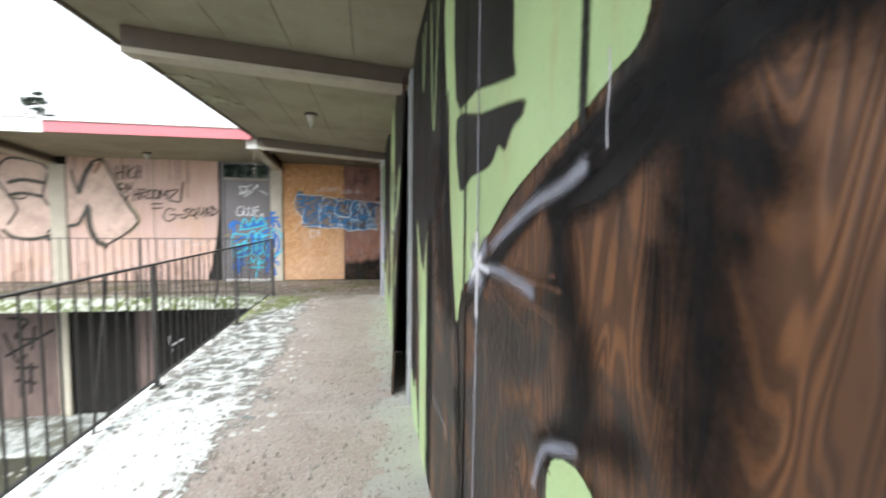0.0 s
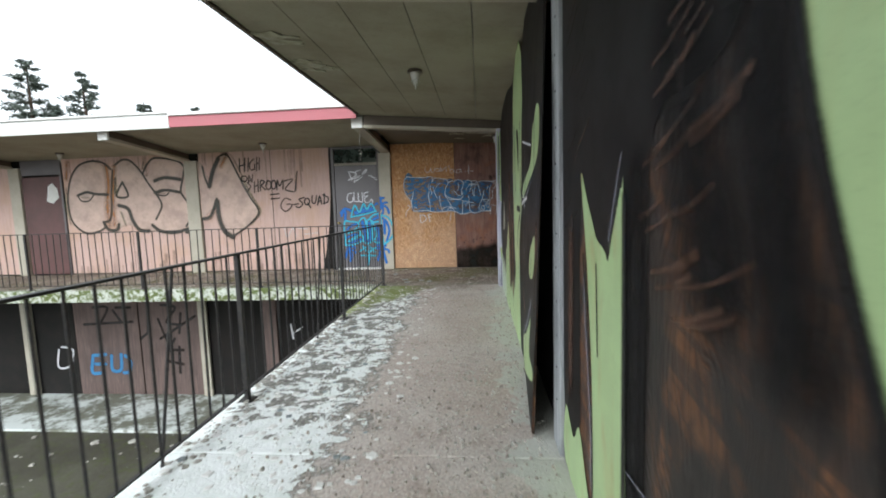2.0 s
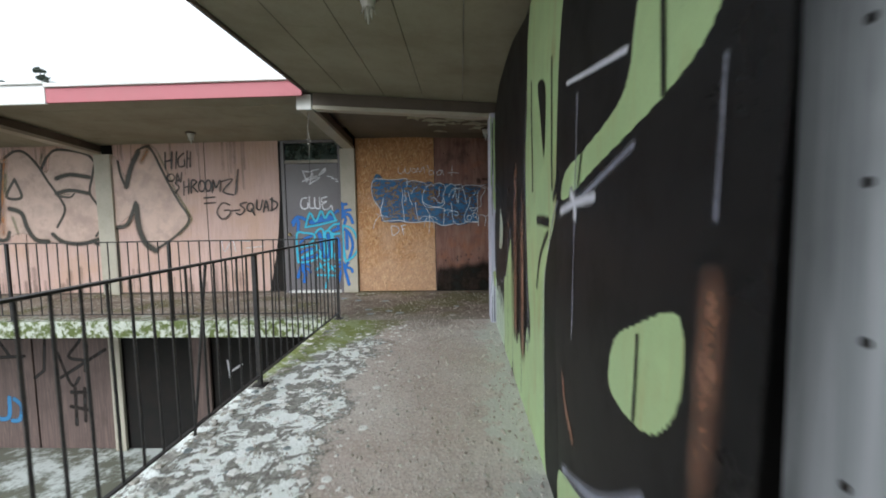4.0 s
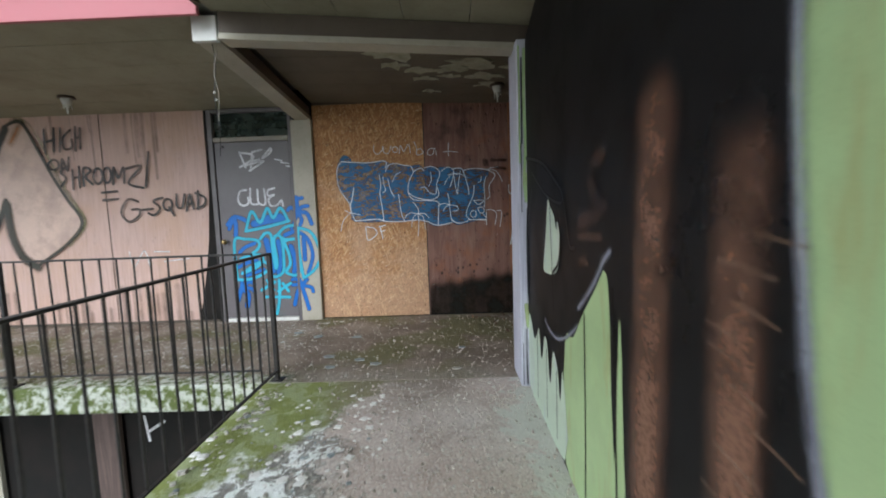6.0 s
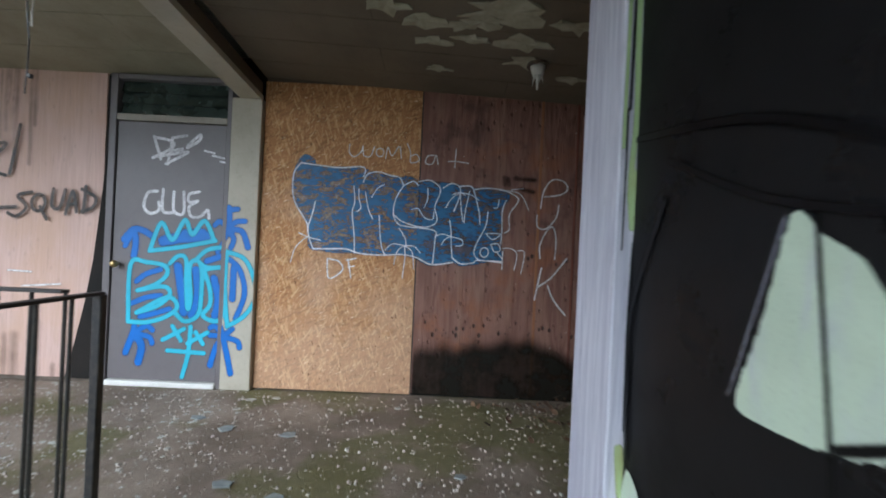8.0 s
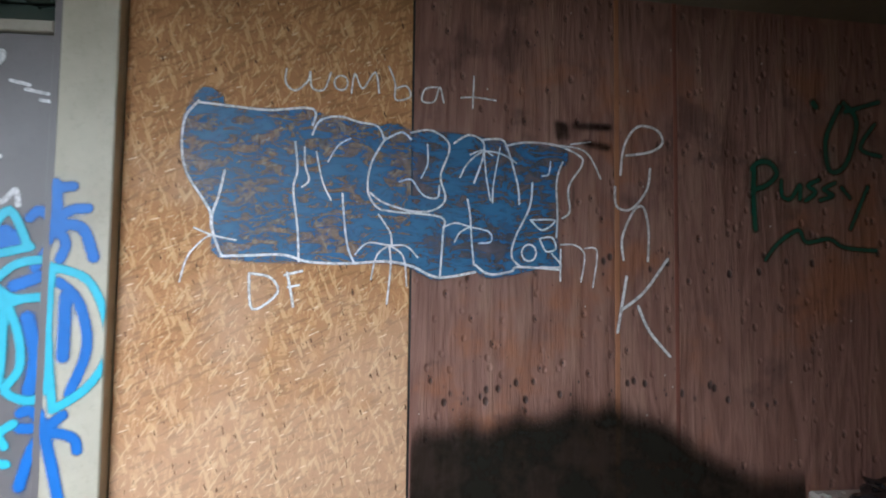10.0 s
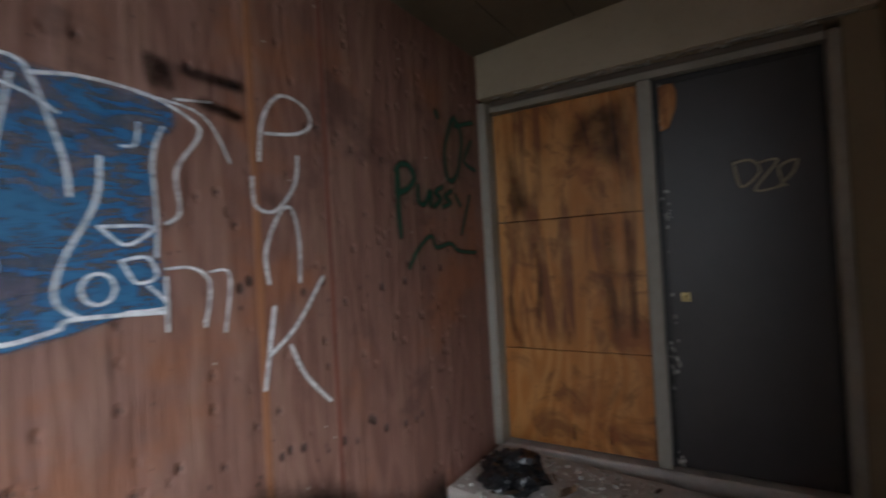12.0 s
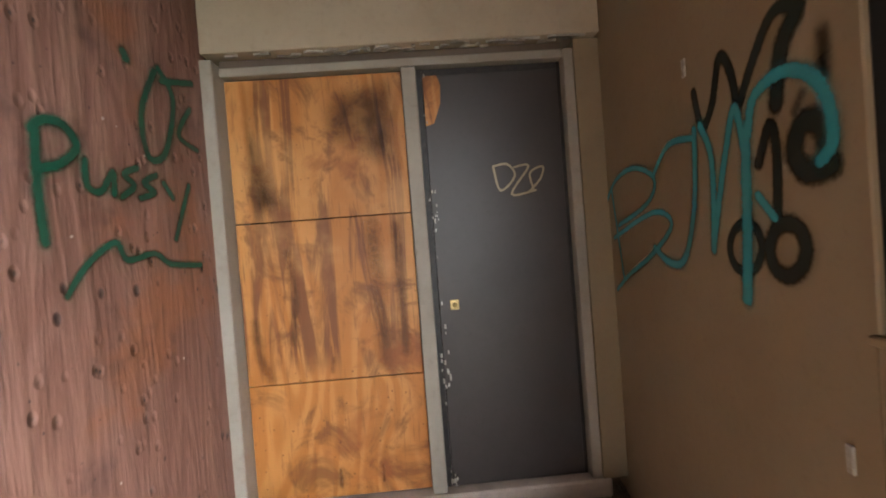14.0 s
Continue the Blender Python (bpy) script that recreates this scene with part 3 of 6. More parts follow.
struct("roof_gallery", bm, "roof", "flat gravelled roof of the gallery wing")

fascia = tagged(thing("fascia_gallery", (-3.5, 5.27, 2.5)), "long roof fascia, part faded red and part white", "fascia", kind="structure")
part("red_board", boxed(-3.552, -0.68, 5.255, 5.287, 2.505, 2.665, bevel=0.003), M["red"], fascia, "faded red fascia board")
part("white_board", boxed(-16, -3.556, 5.250, 5.287, 2.495, 2.70, bevel=0.003), M["white"], fascia, "white fascia board")
part("roof_edge", boxed(-3.552, -0.68, 5.225, 5.287, 2.668, 2.715, bevel=0.006), M["white"], fascia, "pale metal roof edge")
part("roof_edge", boxed(-16, -3.556, 5.225, 5.287, 2.703, 2.735, bevel=0.006), M["white"], fascia, "pale metal roof edge")
edge = tagged(thing("fascia_walkway", (-0.72, -1, 2.5)), "brown roof edge along the walkway", "fascia", kind="structure")
bm = bmesh.new()
box(bm, -0.678, -0.644, -8, 5.25, 2.55, 2.72, bevel=0.004)
part("edge_board", bm, M["brown"], edge)


def beam_across(y, tip=-0.46, width=0.13):
    """A roof beam from the mural wall out to the eave."""
    ob = tagged(thing("roof_beam", (0.4, y, 2.3)), "brown painted timber roof beam with a cream bottom board", "beam", "roof beams", "structure")
    bm = bmesh.new()
    prism(bm, [(tip, y, 2.381 - 0.073 * tip), (1.46, y, 2.275), (1.46, y, 2.385), (tip, y, 2.513 - 0.087 * tip)], (0, width, 0))
    part("beam_web", bm, M["brown"], ob)
    bm = bmesh.new()
    prism(bm, [(tip, y - 0.012, 2.341 - 0.073 * tip), (1.46, y - 0.012, 2.235), (1.46, y - 0.012, 2.273), (tip, y - 0.012, 2.379 - 0.073 * tip)], (0, width + 0.024, 0))
    part("bottom_board", bm, M["cream"], ob)


def beam_out(x, width=0.14):
    """A roof beam from the gallery wall out to the fascia, on its post."""
    ob = tagged(thing("roof_beam", (x, 6.3, 2.3)), "brown painted timber roof beam with a cream end and underside", "beam", "roof beams", "structure")
    bm = bmesh.new()
    prism(bm, [(x, 5.42, 2.44), (x, 7.29, 2.285), (x, 7.29, 2.385), (x, 5.42, 2.545)], (width, 0, 0))
    part("beam_web", bm, M["brown"], ob)
    bm = bmesh.new()
    prism(bm, [(x - 0.01, 5.42, 2.395), (x - 0.01, 7.29, 2.24), (x - 0.01, 7.29, 2.283), (x - 0.01, 5.42, 2.438)], (width + 0.02, 0, 0))
    part("bottom_board", bm, M["cream"], ob)
    part("end_cap", boxed(x - 0.014, x + width + 0.014, 5.375, 5.417, 2.385, 2.548, bevel=0.004), M["white"], ob, "white painted beam end")


for y, tip in ((-3.0, -0.46), (1.22, -0.46), (5.36, -0.60)):
    beam_across(y, tip)
for x in (-0.775, -4.83, -8.72, -12.6):
    beam_out(x)

# mural wall: sheets of plywood, dark joints between
for y0, y1 in ((-8, -5.63), (-5.62, -4.41), (-4.40, -3.19), (-3.18, -1.985), (-1.975, -0.785), (-0.765, 0.352), (0.358, 0.905)):
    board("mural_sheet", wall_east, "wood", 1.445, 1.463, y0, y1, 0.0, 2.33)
for y0, y1 in ((2.165, 2.78), (2.795, 3.95), (3.958, 5.245)):
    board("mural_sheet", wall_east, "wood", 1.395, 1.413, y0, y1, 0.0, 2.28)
board("batten", wall_east, "void", 1.414, 1.474, 2.165, 5.24, 0.0, 2.26)
# one sheet has come loose at its lower corner and stands off the wall
def loose_x(y, z):
    """How far the loose sheet stands out at a place on it."""
    foot, head = 1.315 + 0.066 * (y - 1.10), 1.397 - 0.002 * (y - 1.10)
    return foot + (head - foot) * min(max(z / 2.27, 0), 1)


bm = bmesh.new()
grid = [[[bm.verts.new((loose_x(y, z) + d, y, z)) for z in [0.012 + 0.282 * k for k in range(9)]] for y in [1.10 + 0.132 * k for k in range(9)]] for d in (0, 0.014)]
for j in range(8):
    for k in range(8):
        for g in grid:
            bm.faces.new((g[j][k], g[j + 1][k], g[j + 1][k + 1], g[j][k + 1]))
for k in range(8):
    for line in ([g[0] for g in grid], [g[8] for g in grid], [[c[0] for c in g] for g in grid], [[c[8] for c in g] for g in grid]):
        bm.faces.new((line[0][k], line[0][k + 1], line[1][k + 1], line[1][k]))
part("loose_sheet", bm, M["wood"], wall_east, "plywood sheet standing off the wall at its corner")

post = tagged(thing("mural_post", (1.44, 1.0, 0)), "grey sprayed timber post between mural boards", "post", kind="structure")
part("post_board", boxed(1.425, 1.474, 0.91, 1.085, 0, 2.30, bevel=0.004), M["post_grey"], post)
for k in range(12):
    bm = bmesh.new()
    rod(bm, (1.422, 0.985 + 0.008 * math.sin(k * 2.1), 0.25 + k * 0.16), (1.428, 0.985 + 0.008 * math.sin(k * 2.1), 0.25 + k * 0.16), 0.006, 6)
    part("nail_head", bm, M["black"], post)
corner_post = tagged(thing("corner_post", (1.36, 5.4, 0)), "lavender sprayed corner post with lime green edges", "post", kind="structure")
corner_face = part("post_board", boxed(1.337, 1.474, 5.25, 5.60, 0, 2.265, bevel=0.005), M["post_lavender"], corner_post)

# gallery wall boarding
osb = board("osb", wall_north, "osb", -0.608, 0.612, 7.29, 7.305, 0.012, 2.40, "strand board sheet with a blue block tag")
ply_board = board("ply_board", wall_north, "ply", 0.622, 1.548, 7.293, 7.307, 0.02, 2.385, "red-brown stained plywood with black mould at its foot")
board("ply_strip", wall_north, "ply", 1.553, 1.845, 7.291, 7.307, 0.02, 2.375)
ply_board_far = board("ply_board", wall_north, "ply", 1.857, 2.985, 7.293, 7.307, 0.02, 2.36, "red-brown stained plywood with green writing")
board("raw_edge", wall_north, "raw_edge", 1.5485, 1.570, 7.2885, 7.300, 0.02, 2.375)
board("raw_edge", wall_north, "red_edge", 1.832, 1.852, 7.2885, 7.300, 0.02, 2.37)
board("joint_cover", wall_north, "black", 0.611, 0.623, 7.296, 7.31, 0.01, 2.40)
board("joint_cover", wall_north, "void", 1.842, 1.86, 7.300, 7.312, 0.01, 2.37)
board("top_trim", wall_north, "brown", -0.60, 2.98, 7.285, 7.32, 2.405, 2.43)
pink_panels = []
for x0, x1 in ((-3.005, -1.83), (-4.50, -3.02), (-6.04, -4.79), (-7.46, -6.055)):
    pink_panels.append(board("pink_sheet", wall_north, "pink", x0, x1, 7.29, 7.306, 0.03, 2.40, "faded pink plywood siding with spray writing"))
pink_board_near, pink_board = pink_panels[0], pink_panels[2]
board("seam", wall_north, "brown", -3.02, -3.006, 7.297, 7.309, 0.03, 2.4)
board("seam", wall_north, "brown", -6.054, -6.042, 7.297, 7.309, 0.03, 2.4)
for x0, x1 in ((-0.842, -0.612), (-4.785, -4.515), (-8.64, -8.40), (-12.55, -12.3)):
    p = tagged(thing("wall_post", ((x0 + x1) / 2, 7.28, 0)), "cream painted timber post under a roof beam", "post", "gallery posts", "structure")
    face = part("post_board", boxed(x0, x1, 7.24, 7.324, 0, 2.245, bevel=0.005), M["cream"], p)
    if x0 == -0.842:
        door_post_face = face
board("siding", wall_north, "pink", -9.9, -8.645, 7.293, 7.306, 0.03, 2.40)
board("siding", wall_north, "red_door", -12.3, -9.905, 7.293, 7.306, 0.03, 2.40)
board("base_trim", wall_north, "brown", -7.46, -1.83, 7.285, 7.322, 0.0, 0.028)
board("head_trim", wall_north, "brown", -16, -0.86, 7.27, 7.322, 2.402, 2.44)

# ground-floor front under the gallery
# these sheets carry the gallery's shade in their darkened pink
lower_board = board("lower_sheet", wall_north, "lower", -7.5, -6.06, 7.21, 7.23, -2.57, -0.22, "pink siding coloured dark for the gallery's shade, with a blue tag")
lower_board_near = board("lower_sheet", wall_north, "lower", -6.03, -4.71, 7.21, 7.23, -2.57, -0.22, "pink siding coloured dark for the gallery's shade, with black scrawl")
# near-black sheets paint the deep shade of the ground-floor openings
lower_door = board("lower_sheet", wall_north, "void", -8.4, -7.52, 7.22, 7.24, -2.57, -0.22, "near-black sheet painting a shaded doorway, with a pale scrawl")
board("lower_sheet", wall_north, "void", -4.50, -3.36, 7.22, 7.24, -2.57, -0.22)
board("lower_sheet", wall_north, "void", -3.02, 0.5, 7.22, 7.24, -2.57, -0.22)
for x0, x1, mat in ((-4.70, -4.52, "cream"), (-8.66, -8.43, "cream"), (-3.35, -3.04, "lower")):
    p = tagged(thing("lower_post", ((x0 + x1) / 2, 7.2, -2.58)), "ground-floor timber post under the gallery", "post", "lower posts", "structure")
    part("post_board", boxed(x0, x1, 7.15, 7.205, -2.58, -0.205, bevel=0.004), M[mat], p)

# ---- paint on the walls ----
class Paint:
    """Strokes and fills of one paint on one flat surface, laid just proud of it as a fine sheet whose cover thins towards the rim."""

    FACE = dict(N=(7.2895, 1, -1), D=(7.2645, 1, -1), S=(5.6005, 1, 1), E=(3.0395, 0, -1), W1=(1.4445, 0, -1), W2=(1.3945, 0, -1), W3=(0.0, 0, -1),
                L=(7.2095, 1, -1), P=(5.2495, 1, -1), Q=(7.2395, 1, -1))
    layers = {}

    def __init__(self, parent, ink, face, name="spray_mark", label=""):
        self.parent, self.ink, self.name, self.label, self.face = parent, ink, name, label, face
        at, self.axis, sign = Paint.FACE[face]
        k = Paint.layers.get(face, 0)
        Paint.layers[face] = k + 1
        self.at, self.sign = at + sign * (0.0015 + 0.0012 * k), sign
        self.lines, self.fills = [], []

    @staticmethod
    def smooth(pts, steps, closed=False):
        """Points on a soft curve through pts."""
        n = len(pts)
        if n < 3:
            return [Vector(p) for p in pts]
        get = (lambda k: Vector(pts[k % n])) if closed else (lambda k: Vector(pts[min(max(k, 0), n - 1)]))
        out = []
        for k in range(n if closed else n - 1):
            a, b, c, d = get(k - 1), get(k), get(k + 1), get(k + 2)
            for s in range(steps):
                t = s / steps
                out.append(0.5 * (2 * b + (c - a) * t + (2 * a - 5 * b + 4 * c - d) * t * t + (3 * b - a - 3 * c + d) * t ** 3))
        if not closed:
            out.append(Vector(pts[-1]))
        return out

    def line(self, width, pts):
        self.lines.append((width * 0.56, np.array([tuple(q) for q in self.smooth(pts, 5)])))

    def fill(self, pts, rim=0.02):
        self.fills.append((rim, np.array([tuple(q) for q in self.smooth(pts, 3, True)])))

    @staticmethod
    def away(u, v, a, b):
        """Distance of the grid's places from one short stretch of line."""
        d = b - a
        t = np.clip(((u - a[0]) * d[0] + (v - a[1]) * d[1]) / max(d @ d, 1e-12), 0, 1)
        return np.hypot(u - a[0] - t * d[0], v - a[1] - t * d[1])

    def sheet(self, shapes, cell, lift, closed):
        allp = np.vstack([p for _, p in shapes])
        pad = max(r for r, _ in shapes) + 2 * cell
        lo, hi = allp.min(0) - pad, allp.max(0) + pad
        nu, nv = (int(q) + 2 for q in (hi - lo) / cell)
        us, vs = lo[0] + cell * np.arange(nu), lo[1] + cell * np.arange(nv)
        cover = np.full((nu, nv), -1.0)
        for r, p in shapes:
            if closed:
                a0, a1 = p.min(0) - r - cell, p.max(0) + r + cell
                i0, i1 = np.searchsorted(us, a0[0]), np.searchsorted(us, a1[0])
                j0, j1 = np.searchsorted(vs, a0[1]), np.searchsorted(vs, a1[1])
                u, v = np.meshgrid(us[i0:i1], vs[j0:j1], indexing="ij")
                dist, inside = np.full(u.shape, 9.0), np.zeros(u.shape, bool)
                for a, b in zip(p, np.roll(p, -1, 0)):
                    dist = np.minimum(dist, self.away(u, v, a, b))
                    if a[1] != b[1]:
                        inside ^= ((a[1] > v) != (b[1] > v)) & (u < (b[0] - a[0]) * (v - a[1]) / (b[1] - a[1]) + a[0])
                c = np.where(inside, dist, -dist) / r
                cover[i0:i1, j0:j1] = np.maximum(cover[i0:i1, j0:j1], c)
            else:
                for a, b in zip(p, p[1:]):
                    s0, s1 = np.minimum(a, b) - r - cell, np.maximum(a, b) + r + cell
                    i0, i1 = np.searchsorted(us, s0[0]), np.searchsorted(us, s1[0])
                    j0, j1 = np.searchsorted(vs, s0[1]), np.searchsorted(vs, s1[1])
                    u, v = np.meshgrid(us[i0:i1], vs[j0:j1], indexing="ij")
                    cover[i0:i1, j0:j1] = np.maximum(cover[i0:i1, j0:j1], 1 - self.away(u, v, a, b) / r)
        cover = np.clip(cover, -0.3, 1)
        if self.face == "S":
            cover[us < 1.93, :] = -0.3
        if self.face == "D":
            cover[us > -0.846, :] = -0.3
        if self.face == "Q":
            cover[(us < -0.838) | (us > -0.616), :] = -0.3
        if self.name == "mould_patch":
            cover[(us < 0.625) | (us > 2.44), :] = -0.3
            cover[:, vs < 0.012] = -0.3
        keep = np.maximum(np.maximum(cover[:-1, :-1], cover[1:, :-1]), np.maximum(cover[:-1, 1:], cover[1:, 1:])) > 0
        ii, jj = np.nonzero(keep)
        used = np.zeros((nu, nv), bool)
        for di in (0, 1):
            for dj in (0, 1):
                used[ii + di, jj + dj] = True
        index = np.full((nu, nv), -1)
        index[used] = np.arange(used.sum())
        ui, vi = np.nonzero(used)
        base = Vector()
        p = self.parent
        while p is not None:
            base += p.location
            p = p.parent
        at = self.at + self.sign * lift
        verts = []
        for a, b in zip(ui, vi):
            u, v = float(us[a]), float(vs[b])
            x = at + (loose_x(u, v) if self.face == "W3" else 0.0)
            verts.append((u - base.x, at - base.y, v - base.z) if self.axis == 1 else (x - base.x, u - base.y, v - base.z))
        faces = np.stack([index[ii, jj], index[ii + 1, jj], index[ii + 1, jj + 1], index[ii, jj + 1]], 1).tolist()
        me = bpy.data.meshes.new(self.name)
        me.from_pydata(verts, [], faces)
        me.attributes.new("cover", "FLOAT", "POINT").data.foreach_set("value", cover[used].astype(np.float32))
        me.materials.append(INK[self.ink])
        ob = new(self.name, me)
        ob.parent = self.parent
        return tagged(ob, self.label)

    def done(self):
        if self.fills:
            self.sheet(self.fills, 0.014, 0.0, True)
        if self.lines:
            self.sheet(self.lines, min(0.014, max(0.0032, min(r for r, _ in self.lines) / 2.2)), 0.0006, False)



# ---- railings ----
def railing_run(start, end, posts, label):
    """Iron railing on a straight line: posts, two rails and thin balusters, each a part."""
    a, b = Vector(start), Vector(end)
    d = (b - a).normalized()
    n = round((b - a).length / 0.125)
    ob = thing("railing", (a + b) / 2, label, "railing", "balcony railings")
    bm = bmesh.new()
    side = Vector((-d.y, d.x, 0))
    for z, h, w in ((0.945, 0.012, 0.038), (0.075, 0.010, 0.024)):
        ring = [a + side * (w / 2) + Vector((0, 0, z - h)), a - side * (w / 2) + Vector((0, 0, z - h)), a - side * (w / 2) + Vector((0, 0, z)), a + side * (w / 2) + Vector((0, 0, z))]
        bm = bmesh.new()
        prism(bm, ring, b - a)
        bmesh.ops.bevel(bm, geom=bm.edges[:], offset=0.002, segments=1, affect="EDGES")
        part("top_rail" if z > 0.5 else "bottom_rail", bm, M["black"], ob)
    thin = thick = None
    for k in range(n + 1):
        q = a + d * (k * (b - a).length / n)
        if k % 16 == posts:
            bm = bmesh.new()
            box(bm, q.x - 0.016, q.x + 0.016, q.y - 0.016, q.y + 0.016, -0.03, 0.934, bevel=0.003)
            part("post", bm, M["black"], ob)
            bm = bmesh.new()
            box(bm, q.x - 0.045, q.x + 0.045, q.y - 0.045, q.y + 0.045, -0.001, 0.006, bevel=0.001)
            part("base_plate", bm, M["black"], ob)
        else:
            bow = 0.012 * math.sin(k * 12.9)
            bm = bmesh.new()
            rod(bm, q + Vector((0, 0, 0.068)), q + Vector((bow * 0.4, bow * 0.4, 0.936)), 0.0068, 6)
            part("baluster", bm, M["black"], ob)
    return ob


walk_rail = railing_run((-0.43, -6.51, 0), (-0.43, 5.49, 0), 0, "black iron balcony railing with thin balusters along the walkway")
railing_run((-0.555, 5.49, 0), (-12.43, 5.49, 0), 15, "black iron balcony railing with thin balusters along the gallery")
for y in (-0.51, 1.49, 3.49):
    bm = bmesh.new()
    rod(bm, (-0.445, y - 0.55, 0.93), (-0.46, y - 0.72, -0.02), 0.008, 6)
    part("brace", bm, M["black"], walk_rail)

# ---- gallery door with transom ----
blue_door_thing = thing("gallery_door", (-1.3, 7.28, 0), "charcoal door with cyan and blue spray tags and a transom", "door")
blue_door = part("door_leaf", boxed(-1.715, -0.885, 7.265, 7.305, 0.045, 2.03, bevel=0.003), M["door"], blue_door_thing, "charcoal door leaf covered in spray tags")
part("frame", boxed(-1.775, -1.722, 7.25, 7.322, 0.0, 2.39, bevel=0.003), M["door"], blue_door_thing)
part("frame", boxed(-0.878, -0.845, 7.25, 7.322, 0.0, 2.39, bevel=0.003), M["door"], blue_door_thing)
part("transom_bar", boxed(-1.72, -0.88, 7.25, 7.322, 2.036, 2.085, bevel=0.004), M["grey_trim"], blue_door_thing, "grey transom bar with a pale edge")
part("frame", boxed(-1.72, -0.88, 7.25, 7.322, 2.35, 2.39, bevel=0.003), M["door"], blue_door_thing)
for k in range(3):
    bm = bmesh.new()
    z = 2.09 + k * 0.087
    prism(bm, [(-1.715, 7.285, z), (-1.715, 7.289, z), (-1.715, 7.314, z + 0.088), (-1.715, 7.310, z + 0.088)], (0.83, 0, 0))
    part("louvre_pane", bm, M["glass"], blue_door_thing, "dusty green louvre pane")
part("threshold", boxed(-1.72, -0.88, 7.235, 7.322, 0.0, 0.04, bevel=0.005), M["white"], blue_door_thing, "pale worn door sill")
knob = bmesh.new()
bmesh.ops.create_uvsphere(knob, u_segments=14, v_segments=8, radius=0.028, matrix=Matrix.Translation((-1.665, 7.215, 0.93)))
rod(knob, (-1.665, 7.265, 0.93), (-1.665, 7.225, 0.93), 0.011, 10)
part("door_knob", knob, M["brass"], blue_door, "tarnished brass knob", True)
# the split siding beside the door leaves a dark slit
part("slit", boxed(-1.826, -1.778, 7.296, 7.322, 0.0, 2.39), M["void"], wall_north)
bm = bmesh.new()
prism(bm, [(-1.785, 7.284, 0.03), (-2.05, 7.284, 0.03), (-1.985, 7.284, 0.30), (-1.92, 7.284, 0.62), (-1.87, 7.284, 0.95), (-1.835, 7.284, 1.35), (-1.80, 7.284, 1.75), (-1.785, 7.284, 1.75)], (0, -0.008, 0))
part("split_board", bm, M["void"], wall_north, "dark split edge of the siding")

# ---- far door on the gallery ----
far_door = thing("gallery_door", (-7.9, 7.28, 0), "dull red-brown boarded door with a white torn notice", "door")
part("door_leaf", boxed(-8.38, -7.52, 7.275, 7.31, 0.03, 2.05, bevel=0.003), M["red_door"], far_door)
part("transom_panel", boxed(-8.38, -7.52, 7.275, 7.31, 2.09, 2.39, bevel=0.003), M["door"], far_door)
part("frame", boxed(-7.515, -7.47, 7.26, 7.322, 0, 2.39, bevel=0.003), M["door"], far_door)
bm = bmesh.new()
prism(bm, [(-7.86, 7.274, 1.55), (-7.72, 7.274, 1.50), (-7.58, 7.274, 1.62), (-7.60, 7.274, 1.80), (-7.70, 7.274, 1.92), (-7.80, 7.274, 1.86)], (0, -0.003, 0))
part("notice", bm, M["white"], far_door, "torn white paper notice")

# ---- alcove: boarded sidelight and door in one frame, set slightly askew ----
alcove = thing("alcove_doorway", (2.98, 7.29, 0), "grey frame with boarded sidelight and black-brown door", "doorway")
part("jamb", boxed(2.945, 3.22, 7.247, 7.310, 0.085, 2.03, bevel=0.004), M["grey_trim"], alcove)
part("mullion", boxed(3.00, 3.22, 6.40, 6.465, 0.085, 1.975, bevel=0.004), M["grey_trim"], alcove)
part("jamb", boxed(2.995, 3.22, 5.700, 5.745, 0.085, 2.014, bevel=0.004), M["grey_trim"], alcove)
part("wall_return", boxed(2.99, 3.22, 5.58, 5.698, 0.085, 2.048), M["tan"], alcove)
part("head", boxed(3.0, 3.22, 5.748, 7.244, 1.977, 2.014, bevel=0.004), M["grey_trim"], alcove)
# added filler whose dark colour gives the shaded band under the header
part("packing_strip", boxed(3.012, 3.22, 5.748, 7.244, 2.016, 2.048), M["brown"], alcove, "added dark strip for the shaded band between frame and header")
lights = []
for z0, z1 in ((0.095, 0.618), (0.622, 1.340), (1.344, 1.972)):
    lights.append(part("plywood_sheet", boxed(3.04 + 0.003 * (z0 > 1), 3.06, 6.468, 7.244, z0, z1, bevel=0.002), M["orange"], alcove, "weathered orange plywood sheet"))
alcove_door = part("door_leaf", boxed(3.04, 3.08, 5.765, 6.375, 0.09, 1.945, bevel=0.003), M["dark_door"], alcove, "scuffed black-brown door leaf")
part("door_edge", boxed(3.05, 3.09, 6.376, 6.399, 0.086, 1.976), M["black"], alcove)
part("door_edge", boxed(3.05, 3.09, 5.747, 5.763, 0.086, 1.976), M["black"], alcove)
part("gap_board", boxed(3.052, 3.07, 5.765, 6.375, 1.947, 1.976), M["black"], alcove)
part("sill", boxed(2.985, 3.24, 5.66, 7.318, 0.0, 0.083, bevel=0.008), M["step"], alcove, "pale chipped door sill")
bm = bmesh.new()
prism(bm, [(3.037, 6.372, 1.943), (3.037, 6.372, 1.72), (3.037, 6.335, 1.73), (3.037, 6.30, 1.82), (3.037, 6.295, 1.90), (3.037, 6.31, 1.943)], (0.003, 0, 0))
part("bare_patch", bm, M["orange"], alcove_door, "bare orange wood at the torn door corner")
part("latch_plate", boxed(3.034, 3.041, 6.285, 6.325, 0.89, 0.935, bevel=0.003), M["brass"], alcove_door, "brass latch plate")
bm = bmesh.new()
rod(bm, (3.02, 6.305, 0.912), (3.036, 6.305, 0.912), 0.012, 12)
